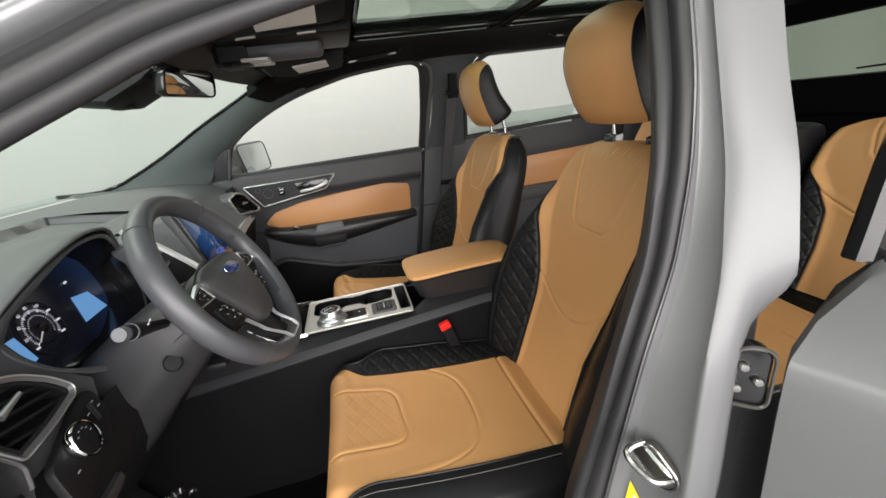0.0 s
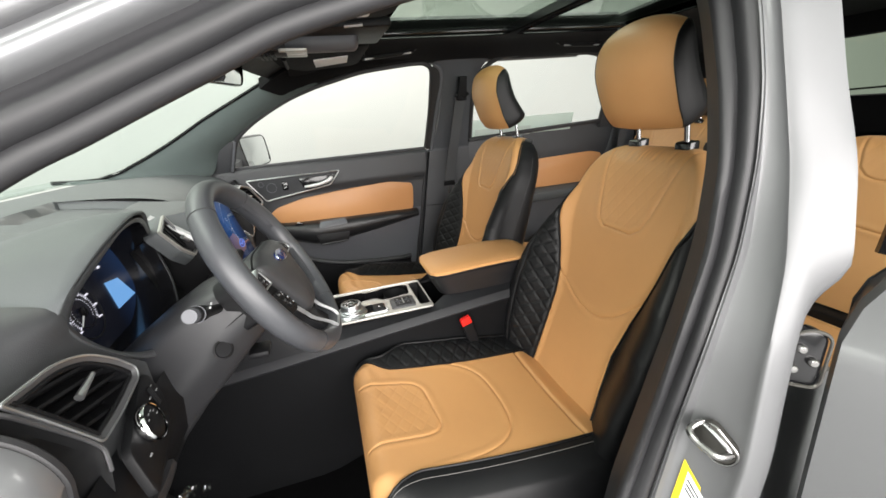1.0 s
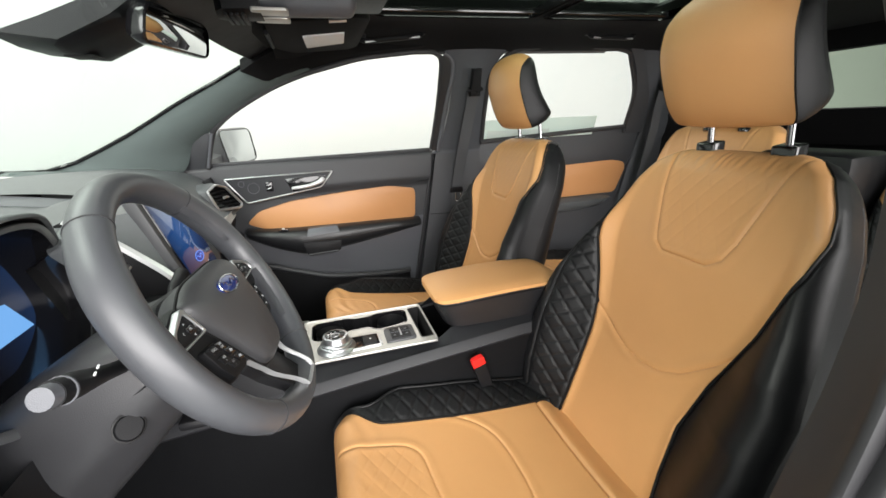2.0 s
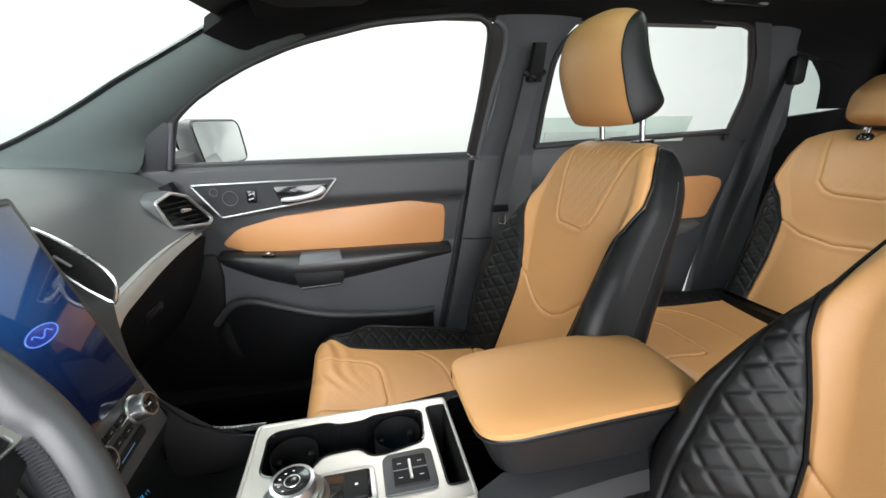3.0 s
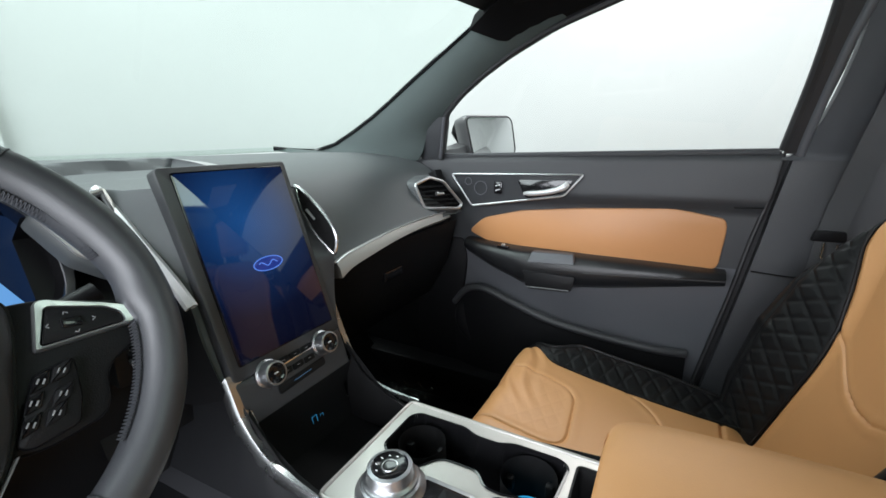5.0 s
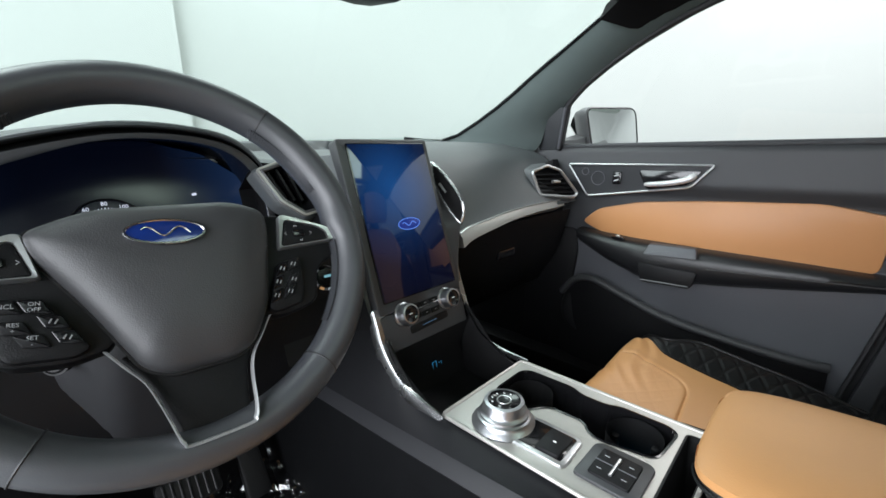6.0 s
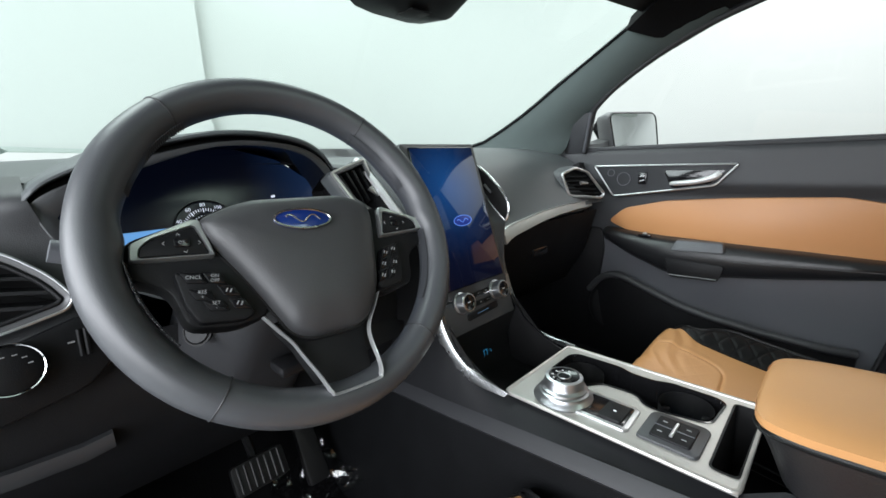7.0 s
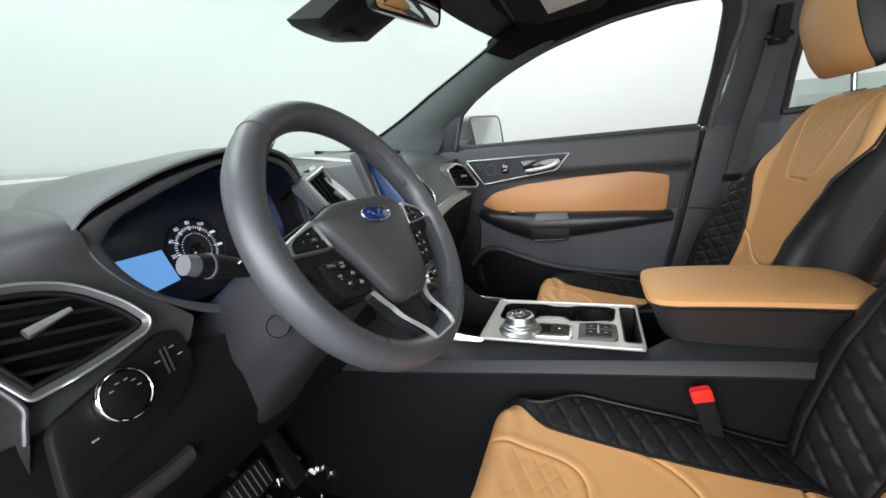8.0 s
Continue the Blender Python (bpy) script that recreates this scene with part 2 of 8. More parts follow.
DIM_PRINT = material("grey_print", (0.30, 0.31, 0.32), 0.5, tone=0.03, tone_size=0.02)
SCREEN_BEZEL = material("screen_bezel_grey", (0.040, 0.042, 0.046), 0.42, grain=0.15, grain_size=0.001, tone=0.1, tone_size=0.1)
SIDE_CARPET = material("console_side_carpet", (0.0040, 0.0043, 0.0050), 0.60, grain=0.6, grain_size=0.002, tone=0.3, tone_size=0.06, spec=0.12)
BAND_GREY = material("console_band_grey", (0.021, 0.0217, 0.0245), 0.5, grain=0.2, grain_size=0.0011, tone=0.1, tone_size=0.2, spec=0.35)
CHROME = material("chrome", (0.80, 0.81, 0.82), 0.09, metal=1.0, tone=0.03, tone_size=0.1, wear=0.03)
DIAL_METAL = material("brushed_dial_metal", (0.50, 0.51, 0.535), 0.36, metal=1.0, grain=0.05, grain_size=0.0005, tone=0.04, tone_size=0.02)
STEEL = material("bright_steel", (0.30, 0.295, 0.29), 0.26, metal=1.0, tone=0.1, tone_size=0.05)
POST_STEEL = material("polished_post_steel", (0.33, 0.33, 0.335), 0.22, metal=1.0, tone=0.05, tone_size=0.05)
GLOSS_BLACK = material("gloss_black", (0.008, 0.008, 0.009), 0.12, tone=0.2, tone_size=0.1, wear=0.05)
RUBBER = material("weatherstrip_rubber", (0.018, 0.018, 0.020), 0.55, grain=0.15, grain_size=0.001, tone=0.2, tone_size=0.1)
PAINT = material("silver_car_paint", (0.135, 0.137, 0.142), 0.44, metal=0.3, grain=0.03, grain_size=0.0006, tone=0.015, tone_size=0.4, coat=0.1, wear=0.008)
PAINT_IN = material("silver_jamb_paint", (0.16, 0.163, 0.17), 0.34, metal=0.4, grain=0.03, grain_size=0.0006, tone=0.05, tone_size=0.2, coat=0.3, wear=0.01)
WEBBING = material("seat_belt_webbing", (0.055, 0.057, 0.061), 0.75, grain=0.5, grain_size=0.0012, tone=0.12, tone_size=0.05)
RED = material("red_button_plastic", (0.62, 0.015, 0.012), 0.35, tone=0.08, tone_size=0.02)
WHITE_PRINT = material("white_print", (0.75, 0.76, 0.77), 0.5, tone=0.03, tone_size=0.02)
YELLOW = material("yellow_label", (0.85, 0.62, 0.02), 0.5, tone=0.05, tone_size=0.02)
EMBLEM_BLUE = material("emblem_blue_enamel", (0.008, 0.022, 0.125), 0.15, tone=0.1, tone_size=0.01, coat=0.5)
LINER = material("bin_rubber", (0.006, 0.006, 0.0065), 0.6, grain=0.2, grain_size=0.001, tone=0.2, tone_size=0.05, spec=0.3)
MIRROR = material("mirror_glass", (0.86, 0.88, 0.88), 0.02, metal=1.0, tone=0.01, wear=0.005)
STITCH = material("grey_thread", (0.060, 0.060, 0.063), 0.7, tone=0.15, tone_size=0.01)
THREAD = material("pale_thread", (0.13, 0.125, 0.12), 0.7, tone=0.15, tone_size=0.01)
WALL = material("studio_white_wall", (0.40, 0.417, 0.405), 0.85, grain=0.1, grain_size=0.01, tone=0.025, tone_size=1.5)
FLOOR = material("studio_floor_paint", (0.28, 0.287, 0.287), 0.4, grain=0.05, grain_size=0.01, tone=0.06, tone_size=0.8)
CEILING = material("studio_ceiling", (0.45, 0.50, 0.46), 0.9, tone=0.04, tone_size=1.0)
PAPER_GREEN = material("pale_green_paper", (0.55, 0.66, 0.60), 0.6, tone=0.05, tone_size=0.4)
PAPER_GREY = material("pale_grey_paper", (0.46, 0.52, 0.48), 0.6, tone=0.05, tone_size=0.3)
BAG = pane_glass("clear_plastic_bag", (0.86, 0.87, 0.88), 0.10)
WINDSCREEN = pane_glass("windscreen_glass", (0.88, 0.95, 0.92))
SIDE_GLASS = pane_glass("side_glass", (0.97, 0.97, 0.965))
PRIVACY = pane_glass("tinted_rear_glass", (0.80, 0.86, 0.83))
REAR_TINT = pane_glass("green_tailgate_glass", (0.52, 0.60, 0.50))
ROOF_GLASS = pane_glass("tinted_roof_glass", (0.62, 0.68, 0.63))
SCREEN_BLACK = material("screen_glass", (0.004, 0.004, 0.006), 0.06, spec=0.55, tone=0.1, tone_size=0.1, wear=0.02)


# ---- the studio ----
def room_panel(name, lo, hi, mat, label, category):
    return tagged(part(name, box(lo, hi, 0), mat), label, category, kind="structure")


room_panel("floor", (-6.2, -6.2, -0.1), (8.2, 6.2, 0.0), FLOOR, "pale grey painted studio floor", "floor")
outline = rounded([(-4.0, -6.0), (8.0, -6.0), (8.0, 4.2), (-4.0, 4.2)], [1.0, 1.0, 1.0, 3.0], 14)
tagged(part("wall", loft([[(u, v, z) for u, v in outline] for z in (0.0, 2.0, 4.0)] + [[(u, v, z) for u, v in inset(outline, -0.15)] for z in (4.0, 0.0)], caps=(False, False)), WALL), "plain white studio wall with rounded corners", "wall", kind="structure")
room_panel("wall_panel_lower", (-3.98, -4.9, 0.0), (-3.90, 0.72, 1.57), WALL, "white lower wall panel at the front of the studio", "wall")
room_panel("wall_panel_upper", (-3.98, -4.9, 1.57), (-3.915, 0.71, 4.0), WALL, "white upper wall panel at the front of the studio", "wall")
room_panel("ceiling", (-4.2, -6.2, 4.0), (8.2, 6.2, 4.1), CEILING, "pale green-grey studio ceiling", "ceiling")

# ---- the car's shell ----
TOP_Y, TUMBLE = 0.83, 0.42


def side_y(z):
    """Half width of the cabin's side at height z: upright below the sill, leaning in above."""
    return TOP_Y - TUMBLE * max(z - 1.2, 0)


tagged(part("car_floor", thick(grid(lambda u, v: (u, v, 0.36 + 0.06 * smooth(u, -0.25, 0.0) - 0.02 * smooth(np.abs(v), 0.5, 0.8) + 0.30 * smooth(-u, 0.62, 1.0)), np.linspace(-1.05, 2.1, 60), np.linspace(-0.80, 0.80, 40)), (0, 0, -0.03)), CARPET),
       "black cut-pile carpet of the car's floor", "floor", kind="structure")


def headliner_sheet():
    us, vs = np.linspace(-0.16, 2.0, 73), np.linspace(-0.70, 0.70, 57)

    def fn(u, v):
        edge = np.abs(v) / 0.70
        z = 1.632 - 0.055 * smooth(edge, 0.62, 1.0) ** 1.4 - 0.045 * smooth(-u, -0.12, 0.16) - 0.05 * smooth(u, 1.2, 2.0)
        return u, v, z

    v, f = grid(fn, us, vs)
    keep = []
    for q in f:
        c = np.mean([v[i] for i in q], 0)
        hole = abs(c[1]) < 0.37 and (0.155 < c[0] < 0.64 or 0.70 < c[0] < 1.15)
        if not hole:
            keep.append(q)
    return v, keep


tagged(part("ceiling", thick(headliner_sheet(), (0, 0, 0.02)), HEADLINER), "black cloth headliner with panoramic roof opening", "headliner", kind="structure")

roof = thing("panoramic_roof", "dark tinted panoramic glass roof in a black frame", "sunroof", (0.6, 0, 1.66), kind="structure")
for x0, x1 in ((0.15, 0.645), (0.695, 1.16)):
    fr = rounded([(x0, -0.38), (x1, -0.38), (x1, 0.38), (x0, 0.38)], 0.03)
    part("frame", loft([[(u, v, 1.628) for u, v in fr], [(u, v, 1.652) for u, v in fr], [(u, v, 1.652) for u, v in inset(fr, -0.03)], [(u, v, 1.628) for u, v in inset(fr, -0.012)]], caps=(False, False)), GLOSS_BLACK, roof)
    part("pane", slab(inset(fr, -0.028), lambda u, v, w: (u, v, 1.662 + w), 0.005, 0.001), ROOF_GLASS, roof, "dark green tinted glass")
for y0 in (-0.36, 0.36):
    part("rail", tube([(0.15, y0, 1.640), (1.16, y0, 1.640)], 0.005, 8), GLOSS_BLACK, roof)
part("roof_skin", thick(grid(lambda u, v: (u, v, 1.70 - 0.03 * (v / 0.7) ** 2 - 0.06 * smooth(-u, -0.1, 0.22)), np.linspace(-0.2, 0.14, 8), np.linspace(-0.68, 0.68, 15)), (0, 0, -0.01)), PAINT, roof)
part("roof_skin", thick(grid(lambda u, v: (u, v, 1.70 - 0.03 * (v / 0.7) ** 2 - 0.10 * smooth(u, 1.2, 2.1)), np.linspace(1.17, 2.1, 12), np.linspace(-0.68, 0.68, 15)), (0, 0, -0.01)), PAINT, roof)
for sgn in (-1, 1):
    part("roof_skin", thick(grid(lambda u, v: (u, v * sgn, 1.70 - 0.12 * ((v - 0.4) / 0.3) ** 2), np.linspace(0.14, 1.17, 8), np.linspace(0.41, 0.70, 8)), (0, 0, -0.01)), PAINT, roof)

# windscreen
WE = [(-1.03, 0.62, 1.236), (-0.90, 0.728, 1.228), (-0.685, 0.732, 1.320), (-0.507, 0.710, 1.415), (-0.337, 0.668, 1.494), (-0.152, 0.630, 1.584)]
we = curve_at(WE, 13)


def screen_fn(u, v):
    i = np.interp(u, np.arange(13), np.arange(13))
    x, y, z = (np.interp(i, np.arange(13), we[:, k]) for k in range(3))
    bow = 1 - v * v
    return x - 0.17 * bow * (1 - u / 16), v * (y + 0.012), z + 0.012 - 0.01 * bow


windscreen = thing("windscreen", "clear laminated windscreen with a faint green tint", "windscreen", (-0.6, 0, 1.2), kind="structure")
ws = part("pane", grid(screen_fn, np.arange(13.0), np.linspace(-1, 1, 25)), WINDSCREEN, windscreen)
ws.visible_shadow = False
part("frit_band", grid(lambda u, v: tuple(q + dq for q, dq in zip(screen_fn(u, v), (0.004, 0.0, -0.004))), np.linspace(10.9, 12.0, 5), np.linspace(-1, 1, 25)), LINER, windscreen, "black printed band")
part("edge_band", tube([(p[0], p[1] + 0.004, p[2] + 0.008) for p in we], 0.012, 8, squash=0.6), GLOSS_BLACK, windscreen)
part("edge_band", tube([(p[0], -p[1] - 0.004, p[2] + 0.008) for p in we], 0.012, 8, squash=0.6), GLOSS_BLACK, windscreen)

DL = [(-0.60, 0.80, 1.19), (-0.545, 0.805, 1.200), (-0.500, 0.795, 1.285), (-0.40, 0.768, 1.348), (-0.24, 0.733, 1.440), (-0.05, 0.704, 1.514)]
dl = curve_at(DL, 13)


def a_pillar(sgn):
    """The cloth-covered trim between windscreen and door opening."""
    side = "passenger" if sgn > 0 else "driver"
    ob = thing("a_pillar", f"grey-green cloth-covered windscreen pillar trim on the {side} side", "pillar trim", (-0.5, 0.75 * sgn, 1.2), kind="structure")

    def fn(u, v):
        x, y, z = ((1 - v) * np.interp(u, np.arange(13), we[:, k]) + v * np.interp(u, np.arange(13), dl[:, k]) for k in range(3))
        bulge = 0.022 * np.sin(math.pi * np.clip(v, 0, 1)) ** 0.8
        return x + bulge * 0.7, (y - bulge * 0.8 - (0.035 if sgn < 0 else 0.0)) * sgn, z - bulge * 0.25

    part("trim", thick(grid(fn, np.linspace(0, 12, 40), np.linspace(0, 1, 14)), (0, 0.02 * sgn, 0.012)), PILLAR, ob)
    hx = curve_at([(-0.16, 0.722, 1.486), (-0.10, 0.712, 1.502), (0.02, 0.692, 1.538), (0.15, 0.684, 1.562), (0.45, 0.672, 1.59)], 10)
    hw = curve_at([(-0.275, 0.622, 1.512), (-0.20, 0.604, 1.554), (-0.12, 0.595, 1.585), (0.0, 0.60, 1.59), (0.30, 0.62, 1.615)], 10)
    loops = []
    for a, b in zip(hw, hx):
        if sgn < 0:
            a, b = a - (0, 0.03, 0), b - (0, 0.065, 0)
        loops.append([(a[0], a[1] * sgn, a[2]), ((a[0] + b[0]) / 2 + 0.004, (a[1] * 0.5 + b[1] * 0.5 - 0.012) * sgn, (a[2] + b[2]) / 2 - 0.012), (b[0], b[1] * sgn, b[2]), (b[0], (b[1] + 0.025) * sgn, b[2] + 0.02), (a[0], (a[1] + 0.03) * sgn, a[2] + 0.04)])
    part("cap", loft(loops), HEADLINER, ob)
    return ob


a_pillar(1)
a_pillar(-1)

# dash-to-roof header behind the top edge of the windscreen
part_header = thing("windscreen_header", "black cloth header above the windscreen", "headliner", (-0.12, 0, 1.58), kind="structure")
part("header", loft([[(-0.17 - 0.13 * (1 - (y / 0.6) ** 2) + dx, y, 1.578 + dz + 0.012 * (1 - (y / 0.6) ** 2)) for dx, dz in ((0, 0), (0.06, -0.008), (0.20, 0.012), (0.20, 0.05), (0.0, 0.03))] for y in np.linspace(-0.69, 0.69, 25)]), HEADLINER, part_header)


# ---- passenger side: B pillar, rear door opening, C pillar ----
def pillar_strip(name, front, rear, mat, label, depth=0.03, bulge=0.012, sgn=1):
    """A pillar's trim from its front and rear edges, listed by (x, z) from below up, on the cabin's side."""
    n = 20
    a, b = curve_at(front, n), curve_at(rear, n)
    loops = []
    for (xa, za), (xb, zb) in zip(a, b):
        row = []
        for q in np.linspace(0, 1, 9):
            x, z = xa + (xb - xa) * q, za + (zb - za) * q
            row.append((x, sgn * (side_y(z) - bulge * math.sin(math.pi * q) ** 0.6), z))
        for q in np.linspace(1, 0, 3):
            x, z = xa + (xb - xa) * q, za + (zb - za) * q
            row.append((x, sgn * (side_y(z) + depth), z))
        loops.append(row)
    return tagged(part(name, loft(loops), mat), label, "pillar trim", kind="structure")


pillar_strip("b_pillar_upper_trim", [(0.40, 1.19), (0.440, 1.22), (0.472, 1.34), (0.478, 1.49), (0.44, 1.585), (0.42, 1.62)], [(0.635, 1.19), (0.636, 1.22), (0.633, 1.35), (0.640, 1.50), (0.70, 1.585), (0.72, 1.62)], PILLAR_DARK, "black cloth-covered centre pillar trim")
# rounded trim edge; the light that catches it is put into a lighter grey
tagged(part("b_pillar_lit_edge", tube(curve_at([(x, side_y(z) - 0.012, z) for x, z in ((0.436, 1.20), (0.440, 1.25), (0.459, 1.40), (0.474, 1.48), (0.474, 1.53), (0.460, 1.555), (0.436, 1.568))], 40), 0.0085, 10, squash=0.7), GREY_PLASTIC), "rounded front edge of the centre pillar trim, lighter grey for the light on it", "pillar trim", kind="structure")
pillar_strip("b_pillar_lower_trim", [(0.296, 0.45), (0.322, 0.60), (0.378, 0.90), (0.412, 1.10), (0.430, 1.20)], [(0.62, 0.45), (0.62, 0.60), (0.63, 0.90), (0.634, 1.10), (0.635, 1.20)], DOOR_BLACK, "black plastic centre pillar lower trim", bulge=0.006)
tagged(part("b_pillar_seam", tube([(0.385, 0.8215, 0.925), (0.45, 0.8205, 0.921), (0.62, 0.8215, 0.918)], 0.002, 5), LINER), "dark joint across the centre pillar trim", "pillar trim", kind="structure")
pillar_strip("c_pillar_trim", [(1.36, 0.60), (1.41, 0.92), (1.495, 1.22), (1.468, 1.34), (1.385, 1.51), (1.325, 1.60)], [(1.62, 0.60), (1.63, 0.92), (1.66, 1.22), (1.62, 1.32), (1.50, 1.52), (1.47, 1.60)], PILLAR_DARK, "black rear pillar trim beside the back seat")
pillar_strip("quarter_upper_trim", [(1.44, 1.525), (1.44, 1.57), (1.44, 1.62)], [(2.05, 1.40), (2.05, 1.50), (2.05, 1.60)], HEADLINER, "black trim above the rear quarter window")
pillar_strip("quarter_lower_trim", [(1.58, 0.6), (1.58, 0.9), (1.60, 1.30)], [(2.05, 0.6), (2.05, 0.9), (2.05, 1.345)], HEADLINER, "black trim below the rear quarter window")
pillar_strip("quarter_rear_trim", [(1.78, 1.33), (1.72, 1.42), (1.62, 1.49), (1.5, 1.56)], [(2.05, 1.33), (2.05, 1.42), (2.05, 1.49), (2.05, 1.56)], HEADLINER, "black trim behind the rear quarter window")

# tail of the cabin
tagged(part("tailgate_trim", thick(grid(lambda u, v: (2.08 - 0.25 * smooth(v, 1.1, 1.6), u, v), np.linspace(-0.8, 0.8, 14), np.linspace(0.4, 1.24, 8)), (0.03, 0, 0)), HEADLINER), "black trim inside the tailgate", "trim", kind="structure")
rear_glass = thing("rear_window", "tinted tailgate window", "window", (2.0, 0, 1.2), kind="structure")
part("pane", grid(lambda u, v: (2.06 - 0.38 * (v - 1.16), u * (0.72 - 0.3 * (v - 1.16)), v), np.linspace(-1, 1, 9), np.linspace(1.16, 1.60, 5)), REAR_TINT, rear_glass).visible_shadow = False
for sgn in (-1, 1):
    part("surround", tube([(2.06, 0.70 * sgn, 1.14), (1.96, 0.68 * sgn, 1.38), (1.88, 0.62 * sgn, 1.6)], 0.05, 8), HEADLINER, rear_glass)

gap = rounded([(-0.60, 1.295), (0.60, 1.295), (0.52, 1.515), (-0.52, 1.515)], 0.07, 6)
rim = rounded([(-0.78, 1.15), (0.78, 1.15), (0.72, 1.64), (-0.72, 1.64)], 0.07, 6)
part("surround", loft([[(2.035 - 0.38 * (v - 1.16) - d, u, v) for u, v in q] for q, d in ((rim, 0.0), (gap, 0.0), (inset(gap, 0.004), -0.02))], caps=(False, False)), HEADLINER, rear_glass, "black trim round the glass")
part("wiper", tube([(2.02, 0.10, 1.318), (2.02, -0.25, 1.330)], 0.004, 6), LINER, rear_glass, "black rear wiper")

for name, outline, mat, label in (("quarter_window", [(1.42, 1.30), (1.82, 1.30), (1.82, 1.60), (1.42, 1.60)], PRIVACY, "small tinted rear quarter window"),):
    ob = thing(name, label, "window", (1.6, 0.75, 1.3), kind="structure")
    for sgn in (1, -1):
        part("pane", ([(x, sgn * (side_y(z) + 0.05), z) for x, z in outline], [(0, 1, 2, 3)]), mat, ob).visible_shadow = False

# driver side behind the open doors: sill and rear quarter
tagged(part("door_sill", box((-1.0, -0.86, 0.33), (1.40, -0.74, 0.44), 0.015), PAINT_IN), "silver painted door sill on the driver side", "sill", kind="structure")
tagged(part("door_sill", box((-1.0, 0.77, 0.33), (1.40, 0.90, 0.47), 0.015), DARK_PLASTIC), "black plastic door sill on the passenger side", "sill", kind="structure")
pillar_strip("c_pillar_trim", [(1.36, 0.60), (1.41, 0.92), (1.495, 1.22), (1.468, 1.34), (1.385, 1.51), (1.325, 1.60)], [(1.62, 0.60), (1.63, 0.92), (1.66, 1.22), (1.62, 1.32), (1.50, 1.52), (1.47, 1.60)], PILLAR_DARK, "black rear pillar trim behind the open rear door", sgn=-1)
pillar_strip("quarter_lower_trim", [(1.58, 0.6), (1.58, 0.9), (1.60, 1.30)], [(2.05, 0.6), (2.05, 0.9), (2.05, 1.345)], HEADLINER, "black trim below the rear quarter window", sgn=-1)
pillar_strip("quarter_upper_trim", [(1.44, 1.525), (1.44, 1.57), (1.44, 1.62)], [(2.05, 1.40), (2.05, 1.50), (2.05, 1.60)], HEADLINER, "black trim above the rear quarter window", sgn=-1)

# firewall behind the pedals
tagged(part("firewall", box((-1.06, -0.80, 0.35), (-1.0, 0.80, 1.17), 0.01), CARPET), "black carpeted firewall of the footwells", "firewall", kind="structure")
tagged(part("footwell_side", box((-1.0, -0.80, 0.35), (-0.46, -0.765, 1.15), 0.01), DARK_PLASTIC), "black plastic kick panel on the driver side", "trim", kind="structure")
tagged(part("footwell_side", box((-1.05, 0.852, 0.35), (-0.50, 0.895, 1.19), 0.01), DARK_PLASTIC), "black plastic kick panel on the passenger side", "trim", kind="structure")
tagged(part("cowl", box((-1.35, -0.80, 1.04), (-1.0, 0.80, 1.18), 0.02), HEADLINER), "black cowl below the windscreen", "cowl", kind="structure")


